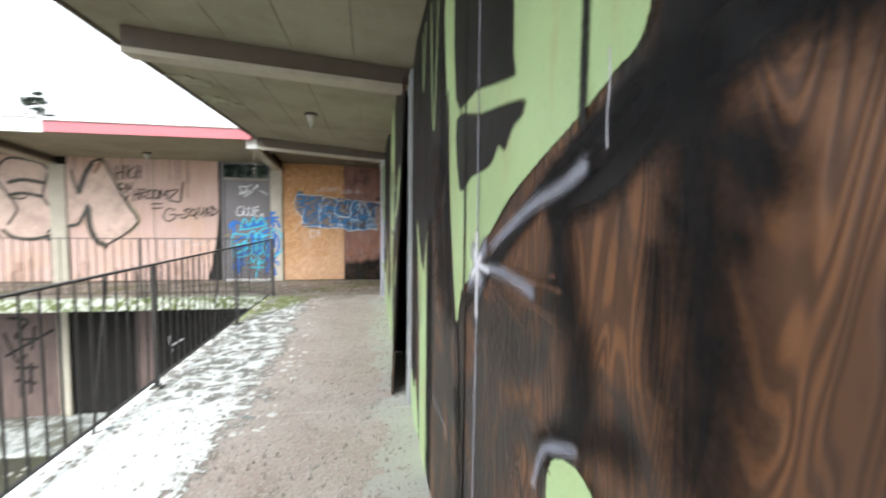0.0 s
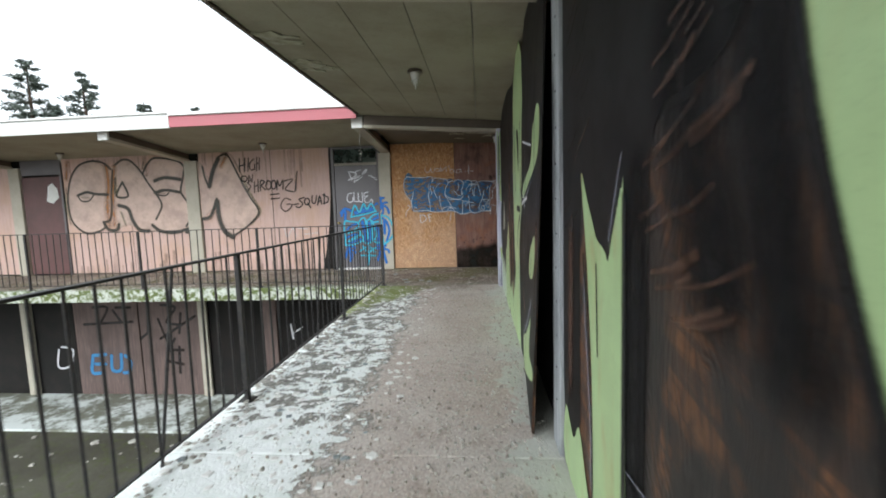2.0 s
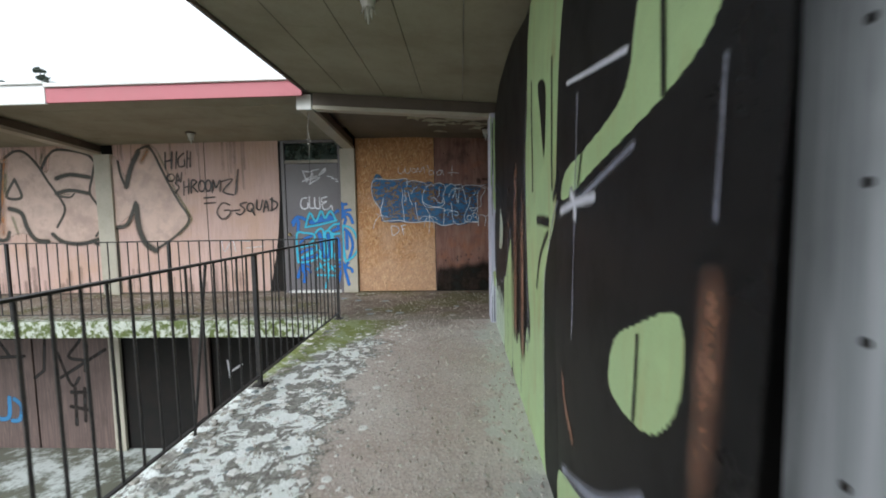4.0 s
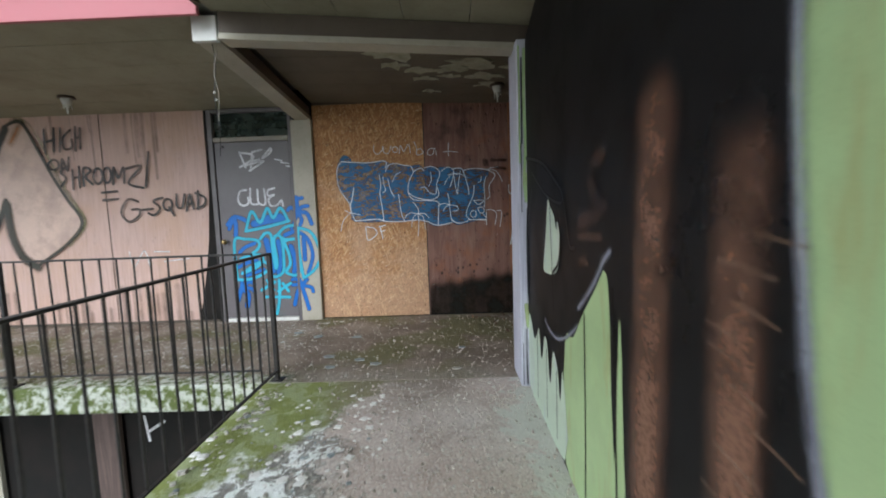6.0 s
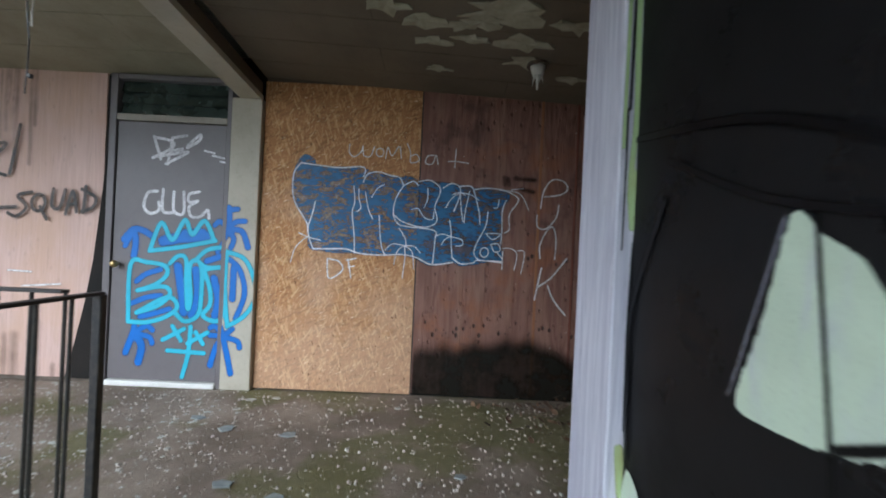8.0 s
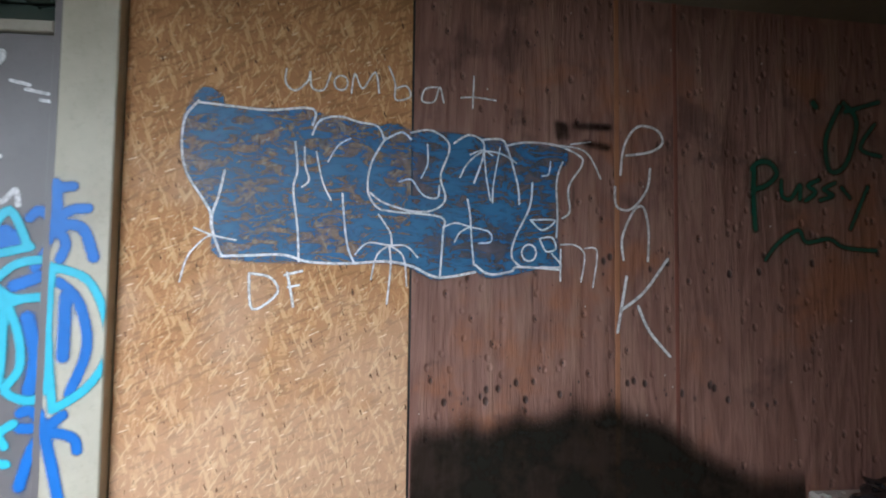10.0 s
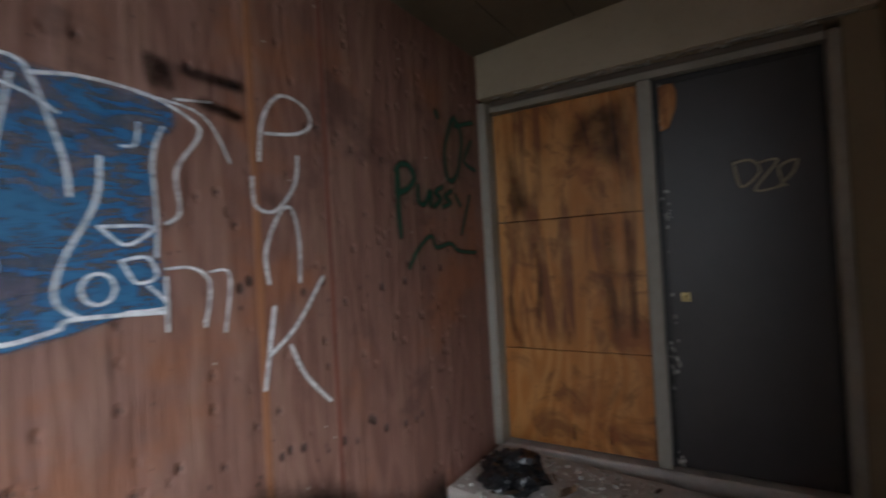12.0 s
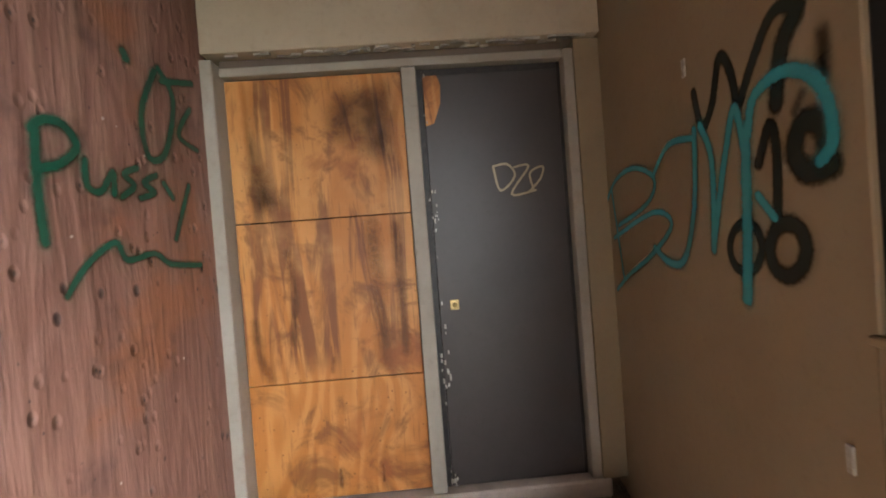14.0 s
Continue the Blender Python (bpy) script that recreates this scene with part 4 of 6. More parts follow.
part("latch_knob", bm, M["brass"], alcove_door, "brass knob", True)
for k in range(46):
    z = random.choice((random.uniform(0.09, 1.95), random.gauss(0.62, 0.05), random.gauss(1.32, 0.04), random.uniform(0.09, 0.2)))
    y = 6.372 + random.uniform(-0.025, 0.012)
    bm = bmesh.new()
    q = random.uniform(0.003, 0.010)
    box(bm, 3.030, 3.039, y - q / 2, y + q / 2, z - q, z + q, bevel=0.001)
    part("paint_chip", bm, M["chips"], alcove)
p = Paint(lights[2], "damp", "E", "damp_stain", "dark round water stain")
p.fill([(6.47, 1.95), (6.60, 1.96), (6.76, 1.93), (6.85, 1.82), (6.84, 1.68), (6.72, 1.60), (6.58, 1.52), (6.47, 1.54)], 0.13)
p.fill([(7.19, 1.95), (7.12, 1.92), (7.11, 1.72), (7.05, 1.55), (7.00, 1.42), (7.05, 1.37), (7.19, 1.37)], 0.10)
p.done()
p = Paint(lights[1], "brown_stain", "E", "damp_stain", "dark brown streaks down the sheet")
p.line(0.11, [(6.65, 1.31), (6.64, 1.0), (6.63, 0.68)])
p.line(0.07, [(6.545, 1.29), (6.54, 1.0), (6.535, 0.72)])
p.line(0.06, [(7.03, 1.20), (7.01, 1.0), (7.03, 0.80)])
p.line(0.07, [(7.19, 0.90), (7.18, 0.76), (7.14, 0.65)])
p.line(0.03, [(6.86, 0.72), (6.87, 0.66)])
p.done()
p = Paint(lights[0], "brown_stain", "E", "damp_stain", "small dark stains on the sheet")
p.line(0.025, [(6.87, 0.22), (6.87, 0.14)])
p.line(0.02, [(6.68, 0.22), (6.68, 0.15)])
p.done()
p = Paint(alcove_door, "pale_ink", "E")
p.line(0.014, [(6.085, 1.52), (6.06, 1.41), (5.99, 1.47), (6.02, 1.525), (6.085, 1.52)])
p.line(0.014, [(5.99, 1.51), (5.925, 1.51), (6.01, 1.39), (5.90, 1.40)])
p.line(0.014, [(5.91, 1.41), (5.92, 1.48), (5.86, 1.505), (5.875, 1.45), (5.93, 1.395)])
p.done()

header = tagged(thing("alcove_header", (2.98, 7.29, 2.03)), "tan boxed header above the alcove doorway, peeling underneath", "header", kind="structure")
part("box_face", boxed(2.935, 3.30, 5.60, 7.288, 2.050, 2.42, bevel=0.004), M["header"], header)
for k in range(60):
    y, x = random.uniform(5.68, 7.2), random.uniform(2.945, 3.0)
    bm = bmesh.new()
    q = random.uniform(0.010, 0.04)
    n = random.randint(5, 8)
    prism(bm, [(x + 0.3 * q * math.cos(j * 6.283 / n) * random.uniform(0.6, 1.2), y + q * math.sin(j * 6.283 / n) * random.uniform(0.6, 1.2), 2.040) for j in range(n)], (0, 0, 0.009))
    part("paint_flake", bm, M["chips"] if k % 3 else M["grey_trim"], header)
for ob in (alcove, header):
    ob.matrix_world = Matrix.Translation(ob.location) @ pose(0, 0, 0, 0, 0, 6.84)
struct("alcove_step", boxed(2.45, 2.985, 5.61, 7.286, 0.0, 0.075, bevel=0.012), "step", "pinkish worn concrete step before the alcove doorway")
for n_, loc in enumerate(((2.45, 5.603, 1.62), (1.98, 5.603, 0.78))):
    bm = bmesh.new()
    box(bm, loc[0] - 0.008, loc[0] + 0.008, 5.599, 5.606, loc[2] - 0.025, loc[2] + 0.025, bevel=0.002)
    part("scar", bm, M["chips"], wall_south)


# ---- ceiling lamps: broken bulbs in porcelain holders ----
def ceiling_lamp(x, y, z):
    ob = thing("ceiling_lamp", (x, y, z), "broken bare bulb in a small ceiling holder", "lamp", "ceiling lamps")
    bm = bmesh.new()
    rod(bm, (x, y, z), (x, y, z + 0.022), 0.075, 18, 0.066)
    part("ceiling_plate", bm, M["brown"], ob, "rusty round plate")
    bm = bmesh.new()
    rod(bm, (x, y, z - 0.06), (x, y, z), 0.034, 14, 0.050)
    part("holder", bm, M["white"], ob, "white porcelain holder", True)
    bm = bmesh.new()
    for k in range(7):
        a = k * 0.9
        prism(bm, [(x + 0.033 * math.cos(a), y + 0.033 * math.sin(a), z - 0.06), (x + 0.033 * math.cos(a + 0.7), y + 0.033 * math.sin(a + 0.7), z - 0.06),
                   (x + 0.046 * math.cos(a + 0.4), y + 0.046 * math.sin(a + 0.4), z - 0.095 - 0.012 * (k % 3))], (0.001, 0.001, 0))
    part("broken_glass", bm, M["bulb"], ob, "jagged rim of a broken bulb")
    bm = bmesh.new()
    rod(bm, (x, y, z - 0.15), (x, y, z - 0.06), 0.006, 8, 0.012)
    part("stem", bm, M["bulb"], ob)


def ceil_z(x, y):
    return 2.575 - 0.085 * (x + 0.70) if y < 5.3 else 2.565 - 0.0838 * (y - 5.30)


for x, y in ((0.50, 3.12), (-2.85, 6.72), (-6.95, 6.78), (0.50, -1.2)):
    ceiling_lamp(x, y, ceil_z(x, y) - 0.024)
ceiling_lamp(1.38, 6.72, 2.56 - 0.0366 * 1.99 - 0.073 * 1.24 - 0.024)

# ---- a dangling wire by the beam end ----
wire = thing("dangling_wire", (-0.72, 5.46, 1.7), "thin frayed wire hanging from the roof beam", "wire")
for j, dx in enumerate((0.0, 0.012)):
    bm = bmesh.new()
    q = [Vector((-0.70 + dx + 0.012 * math.sin(k * 1.3 + j), 5.455 + 0.01 * math.sin(k * 0.9 + j), 2.40 - k * (0.095 - 0.03 * j))) for k in range(9)]
    for u, v in zip(q, q[1:]):
        rod(bm, u, v, 0.0028, 5)
    part("strand", bm, M["grey_trim"] if j else M["black"], wire)
for k, z in enumerate((2.07, 2.02, 1.70)):
    bm = bmesh.new()
    box(bm, -0.715 + k * 0.012, -0.70 + k * 0.012, 5.445, 5.46, z - 0.008, z + 0.008, bevel=0.003)
    part("connector", bm, M["chips"] if k < 2 else M["black"], wire)


# ---- peeling paint on the soffits ----
def peeling(name, spots, z_of, label, parent_loc):
    ob = tagged(thing(name, parent_loc), label, "peeling paint")
    for x, y, r in [(a, b, 1.7 * c) for a, b, c in spots]:
        bm = bmesh.new()
        n = 14
        ring = []
        for k in range(n):
            a = k * 2 * math.pi / n
            q = r * random.uniform(0.45, 1.15)
            px, py = x + q * math.cos(a) * 1.5, y + 0.7 * q * math.sin(a)
            ring.append((px, py))
        top = [bm.verts.new((px, py, z_of(px, py) - 0.003)) for px, py in ring]
        low = [bm.verts.new((px, py, z_of(px, py) - 0.005 - (0.02 * random.random() if k % 3 == 0 else 0))) for k, (px, py) in enumerate(ring)]
        mid_t, mid_l = bm.verts.new((x, y, z_of(x, y) - 0.003)), bm.verts.new((x, y, z_of(x, y) - 0.006))
        for k in range(n):
            bm.faces.new((top[k], top[(k + 1) % n], mid_t))
            bm.faces.new((low[(k + 1) % n], low[k], mid_l))
            bm.faces.new((top[k], low[k], low[(k + 1) % n], top[(k + 1) % n]))
        part("flake", bm, M["peel"], ob)


def alcove_z(x, y):
    return 2.56 - 0.0366 * (x + 0.61) - 0.073 * (y - 5.48)


peeling("soffit_peel", ((0.33, 6.02, 0.07), (0.50, 6.05, 0.085), (0.44, 6.25, 0.06), (0.62, 6.36, 0.07), (0.98, 6.32, 0.06), (1.12, 6.22, 0.12), (0.92, 6.5, 0.05),
                        (1.25, 6.5, 0.08), (0.70, 6.56, 0.05), (1.30, 6.72, 0.06), (0.72, 6.9, 0.04), (1.5, 6.3, 0.06), (0.85, 6.38, 0.05), (1.65, 6.9, 0.05), (2.0, 6.95, 0.04)),
        alcove_z, "peeled pale primer patches on the brown soffit", (0.8, 6.4, 2.4))
peeling("soffit_peel", ((-0.52, 2.35, 0.09), (-0.44, 2.48, 0.06), (-0.48, 2.95, 0.06), (-0.42, 3.08, 0.09), (-0.33, 3.15, 0.05), (-0.52, 3.2, 0.05)),
        ceil_z, "peeled pale primer patches beside the eave", (-0.45, 2.8, 2.5))


# ---- loose debris ----
def scatter(name, count, area, size, mat, label, flat=0.4, where=None):
    """Many small broken pieces lying on a floor, in one mesh."""
    verts, faces = [], []
    x0, x1, y0, y1, z = area
    made = 0
    while made < count:
        x, y = random.uniform(x0, x1), random.uniform(y0, y1)
        if where and random.random() > where(x, y):
            continue
        made += 1
        s = size * random.choice((0.5, 0.6, 0.7, 1.0, 1.0, 1.6))
        n, turn, base = random.randint(4, 6), random.uniform(0, 6.28), len(verts)
        h = s * flat * random.uniform(0.5, 1.2)
        tilt = random.uniform(-0.3, 0.3) * h
        for level, k_in in ((-0.001, 1.0), (h, 0.7)):
            for k in range(n):
                a = turn + k * 6.283 / n
                q = s * k_in * random.uniform(0.7, 1.15) / 2
                verts.append((x + q * math.cos(a), y + q * math.sin(a), z + level + (tilt * math.cos(a) if level > 0 else 0)))
        faces.append(tuple(range(base + n, base + 2 * n)))
        faces.append(tuple(range(base + n - 1, base - 1, -1)))
        for k in range(n):
            faces.append((base + k, base + (k + 1) % n, base + n + (k + 1) % n, base + n + k))
    me = bpy.data.meshes.new(name)
    me.from_pydata(verts, [], faces)
    me.materials.append(M[mat])
    return tagged(new(name, me), label, "debris", kind="stuff")


scatter("gravel", 5200, (-0.1, 1.40, -2.2, 5.4, 0), 0.013, "gravel", "loose gravel strewn over the walkway", 0.6, lambda x, y: min(1, max(0.1, (x + 0.1) / 0.7)))
scatter("pale_grit", 2300, (-0.1, 1.40, -2.2, 5.4, 0), 0.015, "chips", "pale grit strewn over the walkway", 0.5, lambda x, y: 0.9 if 0.75 < x < 1.15 and y < 2.2 else 0.35)
scatter("paint_flakes", 420, (-0.5, 0.55, 0.6, 5.2, 0), 0.045, "white", "curled white paint flakes on the walkway", 0.08)
scatter("dark_flakes", 110, (-0.48, 0.45, 0.8, 5.0, 0), 0.035, "slate", "grey flaked render on the walkway", 0.12)
scatter("rubble_chips", 230, (-0.4, 2.4, 5.45, 7.25, -0.002), 0.016, "chips", "broken pale chips on the gallery floor", 0.5, lambda x, y: 0.8 if y > 7.0 or y < 6.2 else 0.4)
scatter("dark_grit", 5200, (-6, 3.0, 5.45, 7.25, -0.002), 0.012, "gravel", "dark grit on the gallery floor", 0.6)
scatter("gallery_flakes", 700, (-9, -0.4, 5.46, 7.2, -0.002), 0.03, "chips", "pale flakes on the gallery floor", 0.12, lambda x, y: 1.0 if y < 5.9 else 0.35)
scatter("sill_rubble", 900, (2.46, 2.95, 5.65, 7.25, 0.074), 0.018, "chips", "plaster rubble before the alcove door", 0.5)
scatter("edge_rubble", 500, (-0.48, -0.3, -1.0, 5.4, 0), 0.03, "chips", "crumbled paint under the rail", 0.2)
scatter("courtyard_litter", 170, (-9, -0.8, -2, 5.7, -2.62), 0.10, "chips", "pale rubbish scattered over the courtyard", 0.2)


def shard(x, y, r, turn, mat, label, z=0.0):
    ob_bm = bmesh.new()
    n = 5
    prism(ob_bm, [(x + r * random.uniform(0.6, 1.1) * math.cos(turn + k * 6.283 / n), y + r * 0.7 * random.uniform(0.6, 1.1) * math.sin(turn + k * 6.283 / n), z + 0.003) for k in range(n)], (0, 0, 0.008))
    return tagged(part("shard", ob_bm, M[mat]), label, "shard", "floor shards")


for x, y, r in ((-0.18, 5.95, 0.07), (0.10, 5.85, 0.06), (-0.05, 6.5, 0.06), (-0.45, 6.55, 0.07), (0.95, 6.1, 0.04), (-0.7, 6.7, 0.06), (0.25, 5.75, 0.05), (-0.1, 5.7, 0.05)):
    shard(x, y, r, random.uniform(0, 6), "slate", "flat grey slate shard on the gallery floor")
for x, y, r in ((-0.52, 7.05, 0.05), (-0.35, 7.1, 0.04), (0.55, 7.0, 0.03), (0.9, 5.6, 0.04), (2.35, 6.9, 0.05), (2.6, 7.0, 0.04)):
    shard(x, y, r, random.uniform(0, 6), "chips", "white plaster fragment on the gallery floor")


def crumpled(name, x, y, r, mat, label, category, squash=0.5, z=0.0):
    bm = bmesh.new()
    bmesh.ops.create_icosphere(bm, subdivisions=4, radius=r)
    for v in bm.verts:
        d = v.co.normalized()
        q = noise.noise(d * 2.2 + Vector((x, y, 0))) * 0.35 + noise.noise(d * 6.5) * 0.16 + abs(noise.noise(d * 13)) * 0.09
        v.co = d * r * (0.85 + q)
        v.co.z = max(v.co.z * squash, -r * squash * 0.55)
    low = min(v.co.z for v in bm.verts)
    bmesh.ops.translate(bm, verts=bm.verts[:], vec=(x, y, z - 0.004 - low))
    return tagged(part(name, bm, M[mat]), label, category)


crumpled("plastic_bag", 2.64, 7.02, 0.17, "bag", "crumpled black plastic bag on the step", "bag", 0.6, 0.075)
crumpled("rubble_heap", 2.34, 5.78, 0.12, "litter", "brown heap of rotten rubbish in the corner", "rubbish", 0.8)


def litter_heap(count, cx, cy, spread, z, label):
    verts, faces = [], []
    for _ in range(count):
        x, y = random.gauss(cx, spread), random.gauss(cy, spread)
        if y > 7.2 or y < 5.66 or x > 2.95 or (z > 0 and x < 2.47) or (z == 0 and x > 2.42):
            continue
        h = max(0, 0.09 * math.exp(-((x - cx) ** 2 + (y - cy) ** 2) / (2 * spread ** 2))) * random.random()
        m = pose(x, y, z + h + 0.004, random.uniform(-35, 35), random.uniform(-35, 35), random.uniform(0, 360))
        s, b = random.uniform(0.015, 0.04), len(verts)
        for u, v in ((-1, 0), (-0.3, 0.45), (0.6, 0.35), (1, 0), (0.6, -0.35), (-0.3, -0.45)):
            verts.append(m @ Vector((u * s, v * s, abs(v) * 0.3 * s)))
        faces.append(tuple(range(b, b + 6)))
    me = bpy.data.meshes.new("leaf_litter")
    me.from_pydata([tuple(v) for v in verts], [], faces)
    me.materials.append(M["litter"])
    return tagged(new("leaf_litter", me), label, "leaves", kind="stuff")


litter_heap(420, 2.75, 5.80, 0.12, 0.075, "dead leaves and dirt heaped in the alcove corner")
litter_heap(45, 2.7, 6.9, 0.25, 0.075, "dead leaves strewn before the alcove door")
litter_heap(160, 1.7, 7.1, 0.25, 0.0, "dead leaves along the foot of the plywood")

# ---- things lying in the courtyard ----
stick = bmesh.new()
rod(stick, (-3.6, 3.2, -2.6), (-2.5, 3.7, -2.58), 0.025, 8)
tagged(part("broken_pipe", stick, M["lower"]), "broken pinkish pipe lying on the wet ground", "pipe")


# ---- conifers beyond the roof ----
def conifer(x, y, top, spread, seed):
    rng = random.Random(seed)
    ob = thing("pine_tree", (x, y, -2.62), "pine behind the gallery roof, its green paled for haze", "tree", "pines behind the roof")
    bm = bmesh.new()
    rod(bm, (x, y, -2.62), (x + 0.2, y, top * 0.55), 0.38, 10, 0.24)
    rod(bm, (x + 0.2, y, top * 0.55), (x, y, top), 0.24, 8, 0.04)
    verts, faces = [], []
    z = 4.0
    while z < top - 0.1:
        f = 1 - (z - 4.0) / (top - 4.0)
        reach = 1.25 * spread * (0.18 + 0.82 * f ** 0.8) * rng.uniform(0.55, 1.15)
        for _ in range(rng.randint(3, 5)):
            a, droop = rng.uniform(0, 6.283), rng.uniform(-0.15, 0.35)
            tip = Vector((x + reach * math.cos(a), y + reach * math.sin(a), z + reach * droop))
            rod(bm, (x, y, z), tip, 0.05 * f + 0.02, 5, 0.01)
            for k in range(int(50 + 70 * f)):
                t = rng.uniform(0.25, 1.05)
                c = Vector((x, y, z)).lerp(tip, t) + Vector((rng.gauss(0, 0.22), rng.gauss(0, 0.22), rng.gauss(0.05, 0.16))) * (0.4 + 0.8 * f)
                m = Matrix.Translation(c) @ Euler((rng.uniform(-0.7, 0.7), rng.uniform(-0.7, 0.7), rng.uniform(0, 6.28))).to_matrix().to_4x4()
                s, b = rng.uniform(0.16, 0.34), len(verts)
                for u, v in ((-1, 0), (-0.2, 0.3), (1, 0.1), (0.4, -0.3)):
                    verts.append(tuple(m @ Vector((u * s, v * s, 0))))
                faces.append((b, b + 1, b + 2, b + 3))
        z += rng.uniform(0.35, 0.75)
    part("trunk", bm, M["bark"], ob)
    me = bpy.data.meshes.new("crown")
    me.from_pydata([tuple(Vector(v) - Vector((x, y, -2.62))) for v in verts], [], faces)
    me.materials.append(M["needles"])
    crown = new("crown", me)
    crown.parent = ob


for k, (x, y, top, spread) in enumerate(((-49.5, 45.5, 19.0, 3.6), (-42.4, 45, 17.0, 3.0), (-36.2, 46, 13.9, 2.6), (-56, 44, 17.5, 3.6), (-31.0, 47, 13.2, 2.2), (-63, 45, 18, 3.8), (-53, 52, 15.5, 3.2))):
    conifer(x, y, top, spread, 40 + k)


# writing and tags
p = Paint(osb, "white", "N", "spray_mark", "thin white handwriting")
p.line(0.0105, [(0.061, 1.941), (0.06, 1.877), (0.101, 1.845), (0.153, 1.888), (0.164, 1.931), (0.173, 1.86), (0.225, 1.855), (0.253, 1.931)])
p.line(0.0105, [(0.328, 1.887), (0.319, 1.864), (0.298, 1.855), (0.277, 1.865), (0.269, 1.888), (0.278, 1.911), (0.299, 1.92), (0.32, 1.911), (0.328, 1.887)])
p.line(0.0105, [(0.344, 1.844), (0.358, 1.931), (0.393, 1.866), (0.447, 1.942), (0.466, 1.85)])
p.line(0.0105, [(0.508, 1.969), (0.536, 1.898), (0.54, 1.822), (0.605, 1.839), (0.587, 1.885), (0.548, 1.876)])
p.line(0.0105, [(0.725, 1.887), (0.671, 1.876), (0.658, 1.821), (0.712, 1.821), (0.736, 1.887), (0.755, 1.817)])
p.line(0.0105, [(0.891, 1.943), (0.886, 1.798)])
p.line(0.0105, [(0.833, 1.843), (0.899, 1.847), (0.991, 1.836)])
p.line(0.014, [(-0.072, 1.032), (-0.054, 0.889), (0.047, 0.956), (0.018, 1.024), (-0.072, 1.042)])
p.line(0.014, [(0.088, 1.046), (0.116, 0.902)])
p.line(0.014, [(0.078, 1.036), (0.149, 1.054)])
p.line(0.013, [(0.093, 0.984), (0.138, 0.993)])
p.done()
p = Paint(osb, "blue_fill", "N", "spray_mark", "rolled blue block behind the tag")
p.fill([(-0.329, 1.814), (-0.273, 1.856), (-0.194, 1.814), (-0.164, 1.771), (0.151, 1.769), (0.275, 1.736), (0.442, 1.713), (0.548, 1.723), (0.611, 1.69), (0.784, 1.689), (1.002, 1.665), (1.225, 1.64), (1.315, 1.639), (1.334, 1.561), (1.285, 1.495), (1.284, 1.23), (1.299, 1.077), (1.198, 1.069), (1.042, 1.032), (0.933, 1.025), (0.891, 1.059), (0.739, 1.011), (0.624, 1.058), (0.509, 1.083), (0.261, 1.081), (-0.199, 1.098), (-0.234, 1.232), (-0.257, 1.314), (-0.354, 1.46), (-0.383, 1.585), (-0.373, 1.71)])
p.done()
p = Paint(osb, "white", "N", "spray_mark", "white outlined letters and small palms")
p.line(0.0135, [(-0.304, 1.776), (-0.194, 1.767), (-0.013, 1.753), (0.151, 1.769), (0.192, 1.748), (0.18, 1.694)])
p.line(0.0135, [(-0.304, 1.782), (-0.357, 1.709), (-0.367, 1.585), (-0.344, 1.471), (-0.286, 1.377), (-0.241, 1.304), (-0.234, 1.232)])
p.line(0.014, [(-0.186, 1.482), (-0.207, 1.375), (-0.233, 1.283), (-0.222, 1.201), (-0.189, 1.118)])
p.line(0.0145, [(-0.189, 1.114), (-0.061, 1.119), (0.069, 1.123), (0.18, 1.094), (0.343, 1.089), (0.51, 1.1), (0.625, 1.079), (0.74, 1.032), (0.902, 1.058)])
p.line(0.0135, [(0.903, 1.09), (0.967, 1.049), (1.066, 1.063), (1.099, 1.083), (1.288, 1.073)])
p.line(0.012, [(0.107, 1.616), (0.12, 1.493), (0.104, 1.409), (0.126, 1.242), (0.135, 1.096)])
p.line(0.012, [(0.18, 1.651), (0.212, 1.715), (0.295, 1.736), (0.379, 1.714), (0.462, 1.698), (0.493, 1.637)])
p.line(0.011, [(0.148, 1.594), (0.153, 1.514), (0.17, 1.45), (0.141, 1.419)])
p.line(0.01, [(0.199, 1.577), (0.227, 1.449), (0.267, 1.364)])
p.line(0.01, [(0.345, 1.639), (0.293, 1.607), (0.25, 1.533)])
p.line(0.012, [(0.315, 1.394), (0.327, 1.257), (0.345, 1.151), (0.374, 1.088)])
p.line(0.012, [(0.499, 1.648), (0.437, 1.53), (0.424, 1.413), (0.454, 1.349), (0.484, 1.327)])
p.line(0.012, [(0.493, 1.637), (0.568, 1.675), (0.61, 1.645)])
p.line(0.012, [(0.611, 1.675), (0.697, 1.689), (0.771, 1.645), (0.78, 1.59), (0.744, 1.482), (0.767, 1.384), (0.718, 1.332), (0.622, 1.323), (0.496, 1.358), (0.434, 1.402)])
p.line(0.011, [(0.562, 1.453), (0.615, 1.463), (0.667, 1.397), (0.73, 1.385), (0.739, 1.439)])
p.line(0.012, [(0.484, 1.327), (0.558, 1.318), (0.749, 1.299), (0.757, 1.223), (0.747, 1.043)])
p.line(0.011, [(0.473, 1.306), (0.524, 1.23), (0.533, 1.177)])
p.line(0.01, [(0.375, 1.129), (0.428, 1.18), (0.522, 1.171), (0.596, 1.169), (0.647, 1.12)])
p.line(0.01, [(0.445, 1.022), (0.469, 1.126), (0.522, 1.171)])
p.line(0.011, [(0.522, 1.171), (0.53, 1.082), (0.515, 0.915)])
p.line(0.01, [(0.522, 1.171), (0.584, 1.122), (0.601, 0.995)])
p.line(0.012, [(0.804, 1.634), (0.87, 1.673), (0.935, 1.643), (0.932, 1.566), (0.895, 1.458)])
